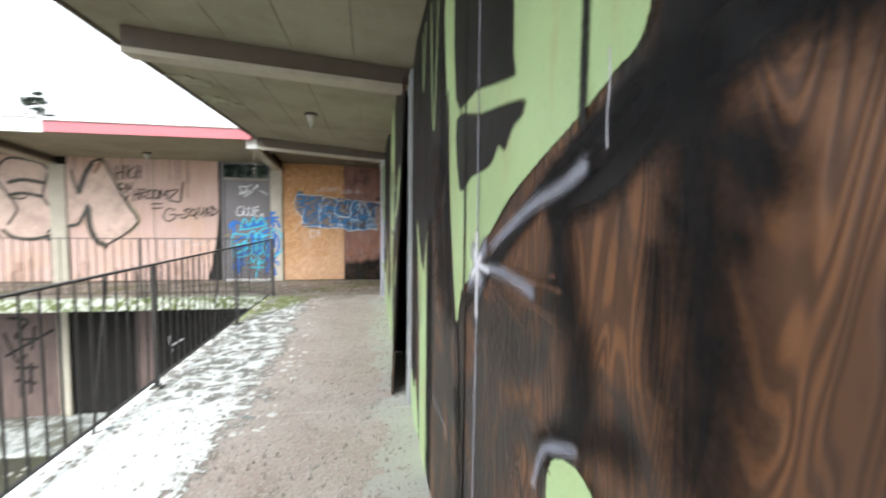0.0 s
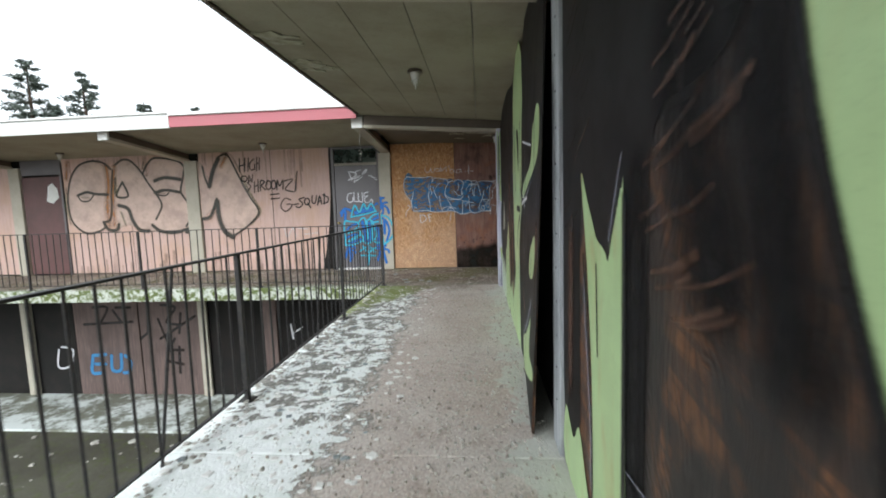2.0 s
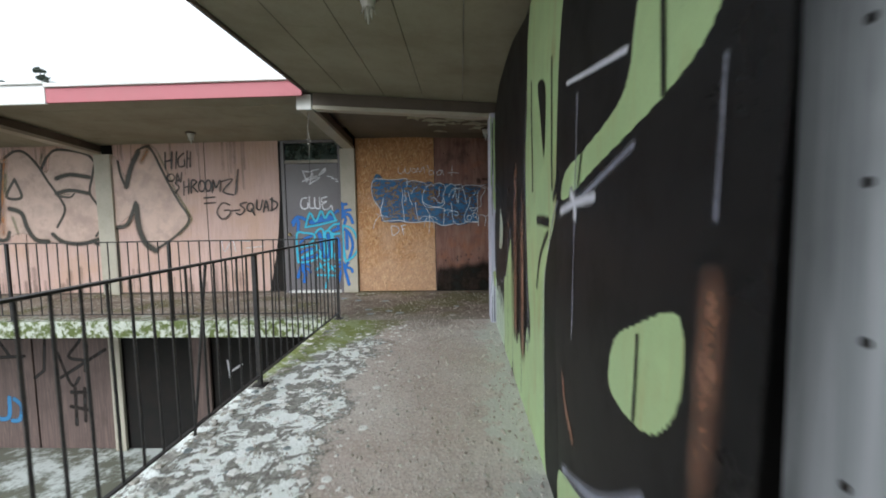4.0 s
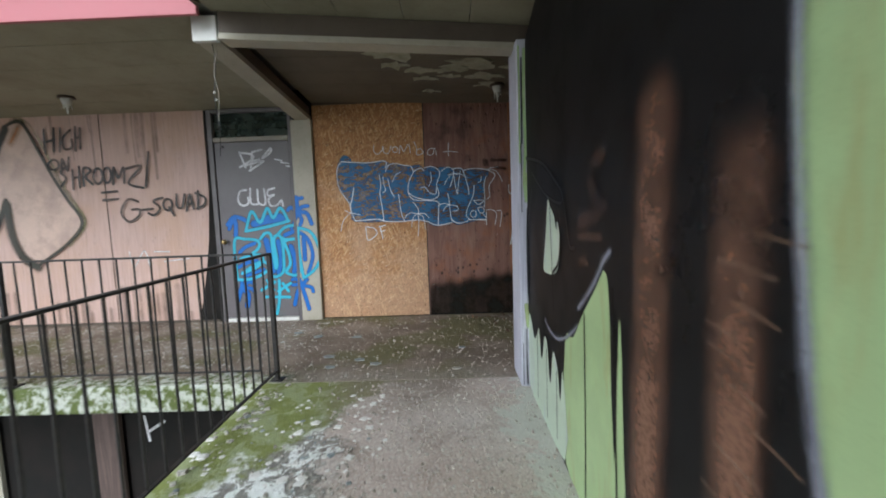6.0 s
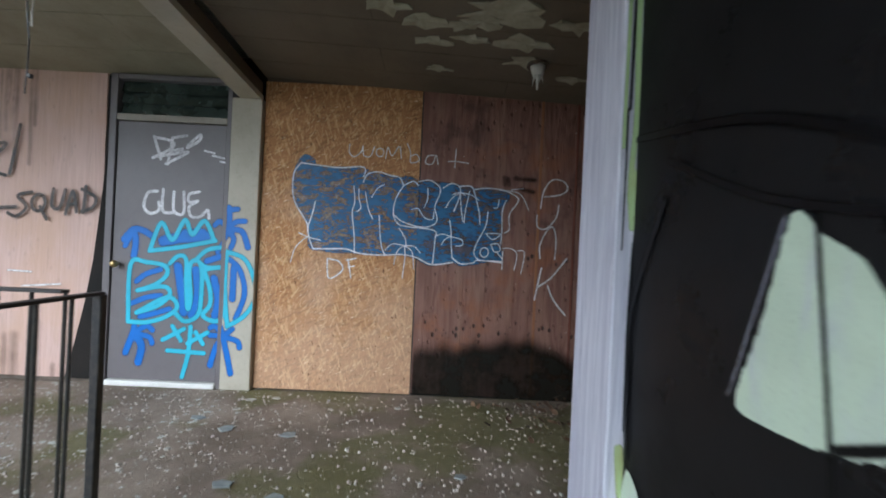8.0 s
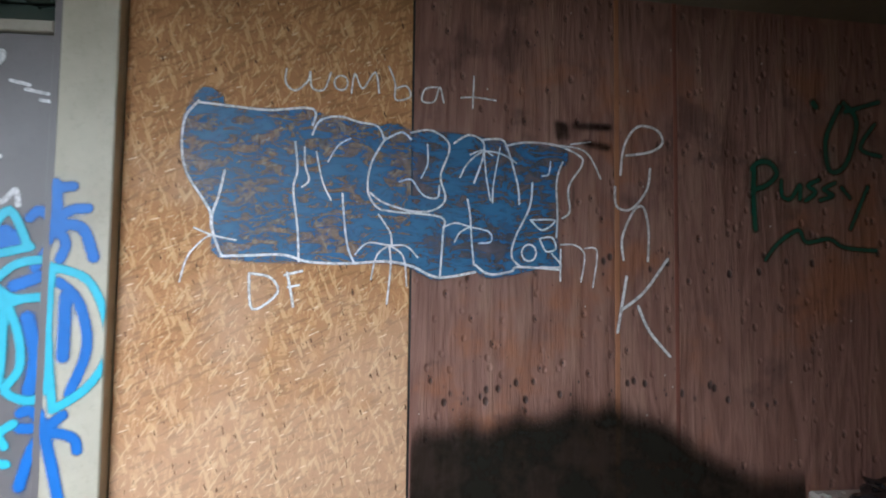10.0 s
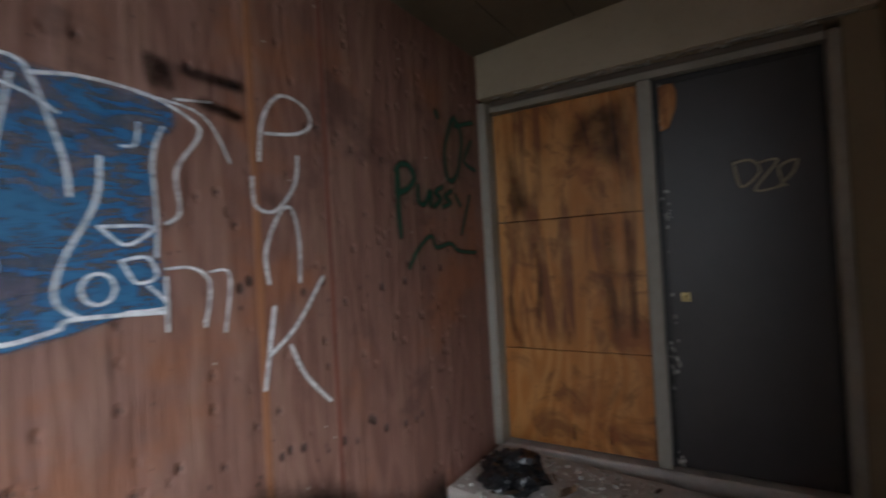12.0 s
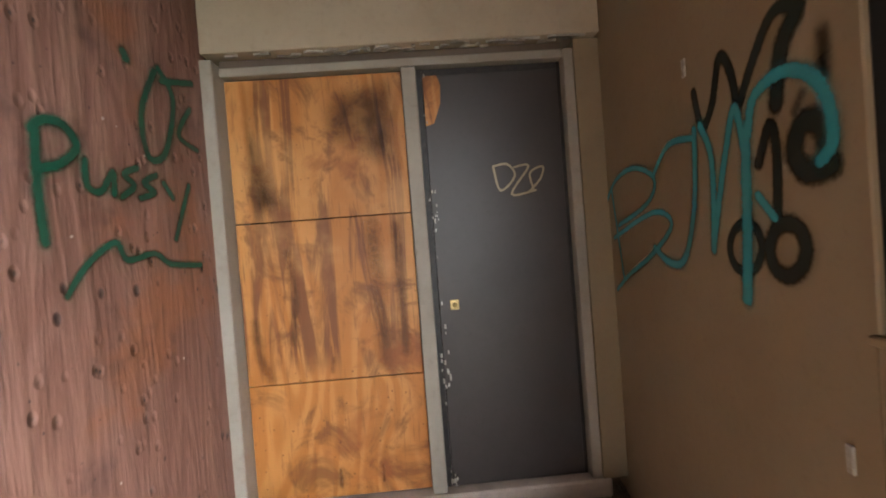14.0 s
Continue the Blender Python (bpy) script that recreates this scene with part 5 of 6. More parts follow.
p.line(0.012, [(0.936, 1.654), (1.013, 1.658), (1.045, 1.62), (1.093, 1.454), (1.101, 1.366)])
p.line(0.01, [(0.938, 1.61), (0.951, 1.478), (0.969, 1.38)])
p.line(0.01, [(1.012, 1.62), (0.983, 1.456), (0.979, 1.369)])
p.line(0.01, [(0.831, 1.48), (0.866, 1.545), (0.934, 1.599), (1.021, 1.591), (1.086, 1.553)])
p.line(0.01, [(0.878, 1.585), (0.934, 1.606), (0.977, 1.583)])
p.line(0.01, [(0.684, 1.624), (0.686, 1.537), (0.658, 1.473)])
p.line(0.011, [(0.866, 1.382), (0.879, 1.306), (0.886, 1.198), (0.897, 1.09)])
p.line(0.01, [(0.758, 1.255), (0.813, 1.275), (0.877, 1.259), (0.963, 1.239), (0.973, 1.195), (0.918, 1.186)])
p.line(0.01, [(0.81, 1.19), (0.833, 1.232), (0.877, 1.259)])
p.line(0.012, [(1.045, 1.631), (1.135, 1.648), (1.27, 1.64), (1.381, 1.593), (1.39, 1.549), (1.329, 1.449), (1.334, 1.339), (1.299, 1.306)])
p.line(0.012, [(1.161, 1.464), (1.149, 1.354), (1.083, 1.214), (1.068, 1.128), (1.11, 1.083)])
p.line(0.012, [(1.3, 1.561), (1.273, 1.473), (1.277, 1.318), (1.272, 1.219)])
p.line(0.01, [(1.244, 1.562), (1.236, 1.506), (1.207, 1.496)])
p.line(0.011, [(1.153, 1.295), (1.265, 1.296), (1.207, 1.25), (1.153, 1.295)])
p.line(0.011, [(1.18, 1.146), (1.169, 1.12), (1.145, 1.11), (1.122, 1.122), (1.113, 1.148), (1.124, 1.174), (1.148, 1.184), (1.171, 1.172), (1.18, 1.146)])
p.line(0.011, [(1.194, 1.211), (1.25, 1.218), (1.27, 1.169), (1.225, 1.155), (1.194, 1.211)])
p.line(0.011, [(1.251, 1.143), (1.293, 1.088), (1.199, 1.084)])
p.line(0.01, [(1.293, 1.186), (1.36, 1.184), (1.403, 1.139), (1.386, 1.019)])
p.line(0.01, [(1.405, 1.171), (1.461, 1.159), (1.441, 0.995)])
p.line(0.01, [(1.292, 1.164), (1.29, 1.023)])
p.line(0.01, [(1.247, 1.64), (1.405, 1.616), (1.479, 1.491)])
p.line(0.01, [(1.338, 1.646), (1.43, 1.66)])
p.line(0.01, [(-0.356, 1.003), (-0.326, 1.112), (-0.257, 1.191), (-0.222, 1.201)])
p.line(0.01, [(-0.306, 1.234), (-0.222, 1.201), (-0.13, 1.183)])
p.done()
p = Paint(ply_board, "white", "N", "spray_mark", "white downward handwriting")
p.line(0.0145, [(1.572, 1.512), (1.591, 1.647), (1.655, 1.738), (1.748, 1.726), (1.775, 1.668), (1.719, 1.623), (1.6, 1.602)])
p.line(0.0145, [(1.546, 1.456), (1.553, 1.367), (1.621, 1.354), (1.696, 1.442), (1.714, 1.544)])
p.line(0.0145, [(1.585, 1.122), (1.579, 1.222), (1.632, 1.343), (1.68, 1.364), (1.704, 1.263), (1.7, 1.118)])
p.line(0.017, [(1.599, 1.044), (1.555, 0.795)])
p.line(0.017, [(1.794, 1.126), (1.68, 0.975), (1.572, 0.892)])
p.line(0.017, [(1.653, 0.91), (1.704, 0.799), (1.801, 0.685)])
p.done()
p = Paint(ply_board, "soot", "N", "spray_mark", "smudged black marks")
p.line(0.052, [(1.275, 1.738), (1.284, 1.68), (1.304, 1.733), (1.319, 1.68)])
p.line(0.052, [(1.362, 1.733), (1.516, 1.729)])
p.line(0.052, [(1.406, 1.652), (1.511, 1.635)])
p.done()
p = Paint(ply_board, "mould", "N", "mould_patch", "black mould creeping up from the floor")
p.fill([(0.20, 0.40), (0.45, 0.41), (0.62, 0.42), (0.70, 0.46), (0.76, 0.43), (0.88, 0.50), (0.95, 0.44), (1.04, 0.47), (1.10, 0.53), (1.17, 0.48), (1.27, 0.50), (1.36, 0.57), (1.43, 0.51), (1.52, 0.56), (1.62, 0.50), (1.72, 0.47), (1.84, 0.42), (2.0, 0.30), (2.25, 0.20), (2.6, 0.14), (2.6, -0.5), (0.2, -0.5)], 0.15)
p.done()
p = Paint(ply_board_far, "green_ink", "N")
p.line(0.044, [(2.22, 1.565), (2.214, 1.416), (2.222, 1.271)])
p.line(0.044, [(2.21, 1.559), (2.244, 1.59), (2.296, 1.59), (2.333, 1.54), (2.287, 1.485), (2.218, 1.459)])
p.line(0.037, [(2.355, 1.505), (2.357, 1.433), (2.401, 1.422), (2.448, 1.487), (2.446, 1.418)])
p.line(0.037, [(2.545, 1.515), (2.489, 1.485), (2.528, 1.454), (2.475, 1.413)])
p.line(0.037, [(2.627, 1.502), (2.568, 1.469), (2.615, 1.442), (2.55, 1.416)])
p.line(0.037, [(2.66, 1.481), (2.702, 1.431)])
p.line(0.037, [(2.795, 1.487), (2.701, 1.283)])
p.line(0.044, [(2.66, 1.872), (2.585, 1.707), (2.603, 1.56), (2.687, 1.596), (2.747, 1.797), (2.681, 1.892)])
p.line(0.037, [(2.69, 1.849), (2.865, 1.902)])
p.line(0.037, [(2.841, 1.793), (2.762, 1.674), (2.865, 1.636)])
p.line(0.056, [(2.526, 1.885), (2.538, 1.867)])
p.line(0.035, [(2.269, 1.131), (2.334, 1.21), (2.435, 1.272), (2.475, 1.216), (2.59, 1.233), (2.667, 1.194), (2.828, 1.181)])
p.done()
p = Paint(wall_south, "black_ink", "S", "spray_mark", "black sprayed letters")
p.line(0.035, [(2.407, 1.538), (2.377, 1.44), (2.324, 1.482), (2.281, 1.579), (2.243, 1.531), (2.224, 1.446)])
p.line(0.035, [(2.22, 1.445), (2.157, 1.531), (2.094, 1.589), (2.029, 1.565)])
p.line(0.055, [(2.041, 1.557), (2.081, 1.513), (2.104, 1.416)])
p.line(0.035, [(2.165, 1.309), (2.126, 1.38), (2.11, 1.328), (2.119, 1.185)])
p.line(0.06, [(1.987, 1.308), (2.003, 1.354), (2.043, 1.357), (2.064, 1.312), (2.035, 1.272), (1.983, 1.276)])
p.line(0.03, [(2.17, 1.134), (2.189, 1.096), (2.231, 1.078), (2.273, 1.091), (2.288, 1.132), (2.266, 1.172), (2.222, 1.188), (2.183, 1.171), (2.17, 1.134)])
p.line(0.045, [(2.048, 1.132), (2.064, 1.097), (2.099, 1.079), (2.135, 1.092), (2.148, 1.13), (2.129, 1.168), (2.092, 1.182), (2.059, 1.167), (2.048, 1.132)])
p.done()
p = Paint(wall_south, "soot", "S", "spray_mark", "soft black spray")
p.line(0.05, [(1.984, 1.495), (1.984, 1.463), (1.991, 1.427)])
p.line(0.03, [(2.033, 1.414), (2.056, 1.387)])
p.done()
p = Paint(wall_south, "teal_ink", "S", "spray_mark", "teal sprayed letters over the black")
p.line(0.03, [(3.288, 1.255), (3.098, 1.387), (2.874, 1.416), (2.687, 1.354), (2.758, 1.275), (3.066, 1.211)])
p.line(0.03, [(3.135, 1.159), (2.721, 1.241), (2.579, 1.198), (2.739, 1.101), (2.984, 1.01), (3.14, 0.935)])
p.line(0.03, [(3.131, 1.373), (3.077, 1.142), (3.043, 0.988)])
p.line(0.03, [(2.685, 1.368), (2.568, 1.436), (2.419, 1.423)])
p.line(0.04, [(2.411, 1.441), (2.437, 1.241), (2.51, 1.096), (2.61, 1.079), (2.716, 1.123)])
p.line(0.04, [(2.382, 1.446), (2.337, 1.344), (2.353, 1.125)])
p.line(0.04, [(2.352, 1.136), (2.28, 1.346), (2.23, 1.447), (2.205, 1.324)])
p.line(0.06, [(2.2, 1.382), (2.212, 1.188), (2.229, 1.019)])
p.line(0.045, [(2.191, 1.38), (2.163, 1.449), (2.08, 1.468), (2.011, 1.436), (1.977, 1.376), (1.974, 1.313), (2.001, 1.286)])
p.line(0.035, [(2.17, 1.243), (2.123, 1.194)])
p.done()
p = Paint(blue_door, "white_thick", "D")
p.line(.03, [(-1.437, 1.921), (-1.379, 1.749)])
p.line(.03, [(-1.437, 1.915), (-1.307, 1.892), (-1.293, 1.842), (-1.44, 1.757)])
p.line(.03, [(-1.296, 1.916), (-1.324, 1.714)])
p.line(.03, [(-1.296, 1.916), (-1.189, 1.938)])
p.line(.03, [(-1.313, 1.815), (-1.215, 1.834)])
p.line(.03, [(-1.18, 1.858), (-1.088, 1.948), (-1.092, 1.903), (-1.18, 1.843)])
p.line(.03, [(-1.401, 1.767), (-1.173, 1.813), (-1.339, 1.714)])
p.line(.03, [(-1.391, 1.501), (-1.465, 1.485), (-1.491, 1.381), (-1.444, 1.329), (-1.376, 1.353), (-1.379, 1.418)])
p.line(.03, [(-1.347, 1.516), (-1.347, 1.354), (-1.266, 1.34)])
p.line(.03, [(-1.266, 1.502), (-1.26, 1.355), (-1.186, 1.341), (-1.191, 1.503)])
p.line(.03, [(-1.073, 1.51), (-1.149, 1.488), (-1.147, 1.43), (-1.082, 1.439), (-1.146, 1.391), (-1.125, 1.318), (-1.054, 1.322), (-1.003, 1.373), (-0.989, 1.311)])
p.line(.02, [(-1.045, 1.829), (-0.97, 1.812)])
p.line(.02, [(-0.984, 1.794), (-0.895, 1.777)])
p.line(.02, [(-0.924, 1.75), (-0.855, 1.742)])
p.done()
DOOR_BLUE = (
    (0.06, [(-1.63, 1.12), (-1.56, 1.2), (-1.48, 1.19), (-1.41, 1.15)]),
    (0.06, [(-1.57, 1.19), (-1.54, 1.13), (-1.55, 0.99)]),
    (0.05, [(-1.57, 1.18), (-1.62, 1.07)]),
    (0.05, [(-0.82, 1.23), (-0.86, 1.14), (-0.91, 1.06)]),
    (0.055, [(-0.83, 1.4), (-0.82, 1.31), (-0.83, 1.23)]),
    (0.05, [(-0.85, 1.38), (-0.76, 1.39)]),
    (0.05, [(-0.83, 1.23), (-0.9, 1.29), (-0.94, 1.26)]),
    (0.05, [(-0.83, 1.23), (-0.77, 1.29), (-0.7, 1.3)]),
    (0.055, [(-0.82, 1.23), (-0.72, 1.22), (-0.67, 1.1)]),
    (0.05, [(-0.83, 1.23), (-0.78, 1.16), (-0.8, 1.09)]),
    (0.1, [(-1.33, 1.12), (-1.19, 1.15), (-0.99, 1.17)]),
    (0.07, [(-1.17, 1.19), (-1.03, 1.2)]),
    (0.05, [(-1.52, 0.8), (-1.45, 0.86), (-1.34, 0.9)]),
    (0.05, [(-1.55, 0.63), (-1.44, 0.68), (-1.33, 0.7)]),
    (0.05, [(-1.48, 0.53), (-1.37, 0.56), (-1.26, 0.6)]),
    (0.08, [(-1.21, 0.93), (-1.17, 0.73), (-1.15, 0.58)]),
    (0.07, [(-1.07, 0.91), (-1.05, 0.71), (-1.09, 0.56)]),
    (0.06, [(-0.99, 0.98), (-0.89, 1.02)]),
    (0.07, [(-0.93, 0.85), (-0.89, 0.69), (-0.91, 0.56)]),
    (0.05, [(-0.8, 1.0), (-0.72, 0.92), (-0.68, 0.74), (-0.74, 0.55)]),
    (0.06, [(-0.77, 0.94), (-0.77, 0.7)]),
    (0.05, [(-0.83, 0.41), (-0.9, 0.48), (-0.94, 0.47)]),
    (0.05, [(-0.83, 0.41), (-0.85, 0.48)]),
    (0.05, [(-0.83, 0.41), (-0.76, 0.47)]),
    (0.05, [(-0.83, 0.41), (-0.72, 0.38), (-0.7, 0.33)]),
    (0.055, [(-0.83, 0.41), (-0.79, 0.26), (-0.76, 0.13)]),
    (0.055, [(-0.84, 0.4), (-0.89, 0.32), (-0.93, 0.18)]),
    (0.05, [(-0.84, 0.41), (-0.94, 0.41)]),
    (0.05, [(-1.53, 0.4), (-1.52, 0.47)]),
    (0.05, [(-1.53, 0.4), (-1.43, 0.46), (-1.38, 0.43)]),
    (0.05, [(-1.53, 0.4), (-1.41, 0.38), (-1.38, 0.33)]),
    (0.07, [(-1.52, 0.39), (-1.46, 0.31), (-1.48, 0.18)]),
    (0.06, [(-1.53, 0.4), (-1.58, 0.25)]),
)
DOOR_CYAN = (
    [(-1.43, 1.04), (-1.35, 1.26), (-1.26, 1.13), (-1.17, 1.29), (-1.11, 1.18), (-1.02, 1.29), (-0.94, 1.14)],
    [(-1.43, 1.04), (-1.19, 1.08), (-0.93, 1.14)],
    [(-1.57, 0.49), (-1.57, 0.93), (-1.45, 0.95), (-1.31, 0.93), (-1.29, 0.86), (-1.38, 0.78), (-1.51, 0.73)],
    [(-1.51, 0.73), (-1.31, 0.77), (-1.26, 0.71), (-1.35, 0.62), (-1.51, 0.56)],
    [(-1.51, 0.56), (-1.28, 0.69), (-1.2, 0.62), (-1.28, 0.54), (-1.43, 0.49), (-1.57, 0.49)],
    [(-1.27, 0.95), (-1.21, 1.01), (-1.15, 0.99), (-1.14, 0.82), (-1.12, 0.61), (-1.1, 0.69), (-1.12, 0.91), (-1.09, 0.98), (-1.03, 0.94), (-1.02, 0.71), (-1.04, 0.56), (-1.14, 0.51), (-1.22, 0.58)],
    [(-1.07, 0.99), (-0.98, 1.07), (-0.85, 1.08), (-0.84, 0.96), (-0.98, 0.93), (-1.07, 0.99)],
    [(-1.01, 0.91), (-0.87, 0.93), (-0.83, 0.78), (-0.83, 0.59), (-0.9, 0.52), (-1.0, 0.56), (-0.95, 0.65), (-0.96, 0.78), (-1.01, 0.91)],
    [(-0.83, 1.05), (-0.83, 0.78), (-0.8, 0.5)],
    [(-0.83, 1.06), (-0.69, 1.01), (-0.61, 0.85), (-0.6, 0.7), (-0.68, 0.57), (-0.8, 0.49)],
    [(-1.3, 0.36), (-1.14, 0.45)],
    [(-1.23, 0.47), (-1.16, 0.36)],
    [(-1.09, 0.47), (-1.1, 0.26), (-1.14, 0.08)],
    [(-1.26, 0.28), (-0.98, 0.27)],
    [(-0.96, 0.43), (-1.11, 0.34)],
    [(-1.05, 0.43), (-0.99, 0.34)],
)
for where, face in ((blue_door, "D"), (door_post_face, "Q")):
    p = Paint(where, "blue_ink", face)
    for w, pts in DOOR_BLUE:
        p.line(w * 1.1, pts)
    p.done()
    p = Paint(where, "cyan_ink", face)
    for pts in DOOR_CYAN:
        p.line(0.046, pts)
    p.done()
for panel in pink_panels:
    x0, x1 = min(v.co.x for v in panel.data.vertices) + 0.06, max(v.co.x for v in panel.data.vertices) - 0.06
    rng = random.Random(round(-x0 * 10))
    p = Paint(panel, "grime_wash", "N", "grime_run", "grey water runs down the siding")
    for k in range(9):
        x, z = rng.uniform(x0, x1), 2.38
        run = rng.uniform(0.15, 0.9)
        p.line(rng.uniform(0.02, 0.06), [(x, z), (x + rng.uniform(-0.01, 0.01), z - run * 0.5), (x + rng.uniform(-0.015, 0.015), z - run)])
    for k in range(10):
        x = rng.uniform(x0, x1)
        p.line(rng.uniform(0.04, 0.12), [(x, 0.05), (x, rng.uniform(0.12, 0.45))])
    p.done()
p = Paint(pink_board, "cream_fill", "N")
p.fill([(-7.31, 1.946), (-7.067, 2.268), (-6.779, 2.343), (-6.39, 2.198), (-6.123, 2.339), (-5.902, 2.298), (-5.608, 1.986), (-5.531, 2.263), (-5.325, 2.339), (-4.888, 2.264), (-4.727, 2.143), (-4.45, 2.226), (-4.283, 1.898), (-4.079, 2.304), (-3.882, 2.343), (-3.649, 1.924), (-3.306, 1.197), (-3.528, 0.946), (-3.888, 0.718), (-4.077, 0.817), (-4.186, 1.29), (-4.5, 1.073), (-4.719, 0.832), (-5.317, 0.855), (-5.718, 0.878), (-6.111, 1.007), (-6.375, 0.917), (-6.682, 0.924), (-7.049, 0.875), (-7.332, 1.109), (-7.387, 1.519)])
p.done()
p = Paint(pink_board, "rust_wash", "N", "spray_mark", "orange-brown wash between the letters")
p.line(0.22, [(-6.465, 2.201), (-6.456, 1.825), (-6.527, 1.4), (-6.518, 1.017)])
p.line(0.16, [(-6.289, 2.195), (-6.38, 1.586), (-6.416, 1.014)])
p.line(0.12, [(-3.91, 2.299), (-4.021, 2.119)])
p.line(0.14, [(-7.316, 2.324), (-7.371, 1.995)])
p.done()
p = Paint(pink_board, "moss_ink", "N", "spray_mark", "faded green halo round the letters")
p.line(0.05, [(-3.952, 2.382), (-3.788, 2.317), (-3.622, 1.969), (-3.479, 1.619), (-3.308, 1.313), (-3.279, 1.173), (-3.48, 0.945)])
p.line(0.05, [(-7.394, 1.806), (-7.44, 1.425), (-7.379, 1.062)])
p.line(0.09, [(-6.289, 1.961), (-6.319, 1.679)])
p.line(0.07, [(-6.236, 1.273), (-6.162, 1.008)])
p.line(0.06, [(-5.655, 2.267), (-5.694, 2.129)])
p.line(0.05, [(-5.394, 1.628), (-5.244, 1.629)])
p.line(0.05, [(-7.067, 1.606), (-6.915, 1.592)])
p.done()
p = Paint(pink_board, "olive_ink", "N")
p.line(0.053, [(-6.369, 2.151), (-6.531, 2.287), (-6.78, 2.329), (-7.07, 2.245), (-7.282, 1.968), (-7.387, 1.519), (-7.332, 1.109), (-7.075, 0.875), (-6.789, 0.888), (-6.597, 0.995)])
p.line(0.077, [(-7.155, 1.646), (-6.953, 1.707), (-6.754, 1.663), (-6.49, 1.646)])
p.line(0.042, [(-7.155, 1.646), (-7.086, 1.535), (-6.922, 1.53), (-6.808, 1.636)])
p.line(0.053, [(-6.337, 2.126), (-6.405, 1.681), (-6.477, 1.16), (-6.653, 1.092)])
p.line(0.084, [(-6.641, 1.068), (-6.553, 0.931), (-6.375, 0.917), (-6.312, 1.036)])
p.line(0.056, [(-6.259, 2.241), (-6.099, 2.329), (-5.926, 2.299), (-5.746, 2.107), (-5.575, 1.821), (-5.4, 1.558), (-5.344, 1.368), (-5.494, 1.111)])
p.line(0.063, [(-6.146, 1.886), (-6.302, 1.607), (-6.049, 1.6), (-6.146, 1.886)])
p.line(0.105, [(-6.271, 1.417), (-6.076, 1.34), (-6.0, 1.1), (-5.867, 0.906), (-5.668, 0.877)])
p.line(0.056, [(-5.676, 2.058), (-5.558, 2.24), (-5.375, 2.34), (-4.937, 2.265), (-4.8, 2.145)])
p.line(0.098, [(-5.443, 1.887), (-5.214, 1.941), (-4.897, 1.894)])
p.line(0.084, [(-5.467, 1.645), (-5.238, 1.694), (-4.92, 1.638)])
p.line(0.042, [(-5.446, 1.606), (-5.248, 1.582), (-5.169, 1.636)])
p.line(0.056, [(-4.774, 2.168), (-4.848, 1.892), (-4.905, 1.638), (-4.768, 1.4), (-4.754, 1.117), (-4.858, 0.954)])
p.line(0.091, [(-5.581, 0.995), (-5.416, 0.871), (-5.119, 0.831), (-4.812, 0.905)])
p.line(0.084, [(-4.868, 0.835), (-4.696, 0.808)])
p.line(0.056, [(-4.41, 2.132), (-4.371, 1.9), (-4.298, 1.713)])
p.line(0.119, [(-4.067, 2.267), (-4.198, 2.033), (-4.296, 1.736)])
p.line(0.084, [(-4.523, 1.087), (-4.321, 1.144), (-4.161, 1.476)])
p.line(0.140, [(-4.155, 1.429), (-4.142, 1.101), (-4.05, 0.84), (-3.889, 0.709)])
p.line(0.049, [(-4.08, 2.295), (-3.882, 2.343), (-3.735, 2.064), (-3.591, 1.738), (-3.442, 1.456), (-3.306, 1.197), (-3.528, 0.946), (-3.888, 0.718)])
p.done()
p = Paint(pink_board_near, "black_thin", "N")
p.line(0.032, [(-3.627, 2.251), (-3.636, 1.997)])
p.line(0.032, [(-3.513, 2.262), (-3.536, 2.008)])
p.line(0.032, [(-3.64, 2.11), (-3.517, 2.135)])
p.line(0.032, [(-3.439, 2.26), (-3.469, 2.006)])
p.line(0.032, [(-3.328, 2.235), (-3.418, 2.153), (-3.414, 2.033), (-3.33, 2.044), (-3.323, 2.129)])
p.line(0.032, [(-3.266, 2.268), (-3.288, 2.008)])
p.line(0.032, [(-3.215, 2.252), (-3.234, 2.027)])
p.line(0.032, [(-3.277, 2.142), (-3.223, 2.154)])
p.line(0.032, [(-3.497, 1.857), (-3.519, 1.817), (-3.563, 1.802), (-3.604, 1.82), (-3.618, 1.861), (-3.597, 1.9), (-3.552, 1.916), (-3.511, 1.898), (-3.497, 1.857)])
p.line(0.032, [(-3.474, 1.778), (-3.454, 1.92), (-3.405, 1.79), (-3.378, 1.932)])
p.line(0.032, [(-3.409, 1.833), (-3.489, 1.778), (-3.435, 1.705), (-3.496, 1.621)])
p.line(0.032, [(-3.352, 1.796), (-3.363, 1.581)])
p.line(0.032, [(-3.274, 1.83), (-3.286, 1.601)])
p.line(0.032, [(-3.36, 1.703), (-3.276, 1.715)])
p.line(0.032, [(-3.24, 1.614), (-3.223, 1.807), (-3.142, 1.783), (-3.208, 1.714), (-3.133, 1.626)])
p.line(0.032, [(-3.013, 1.716), (-3.033, 1.655), (-3.073, 1.631), (-3.108, 1.657), (-3.118, 1.718), (-3.098, 1.778), (-3.058, 1.802), (-3.024, 1.776), (-3.013, 1.716)])
p.line(0.032, [(-2.915, 1.72), (-2.933, 1.66), (-2.967, 1.636), (-2.997, 1.662), (-3.005, 1.722), (-2.987, 1.782), (-2.953, 1.806), (-2.924, 1.781), (-2.915, 1.72)])
p.line(0.032, [(-2.901, 1.62), (-2.879, 1.804), (-2.836, 1.689), (-2.767, 1.801), (-2.773, 1.631)])
p.line(0.032, [(-2.739, 1.786), (-2.566, 1.81), (-2.728, 1.63), (-2.562, 1.568)])
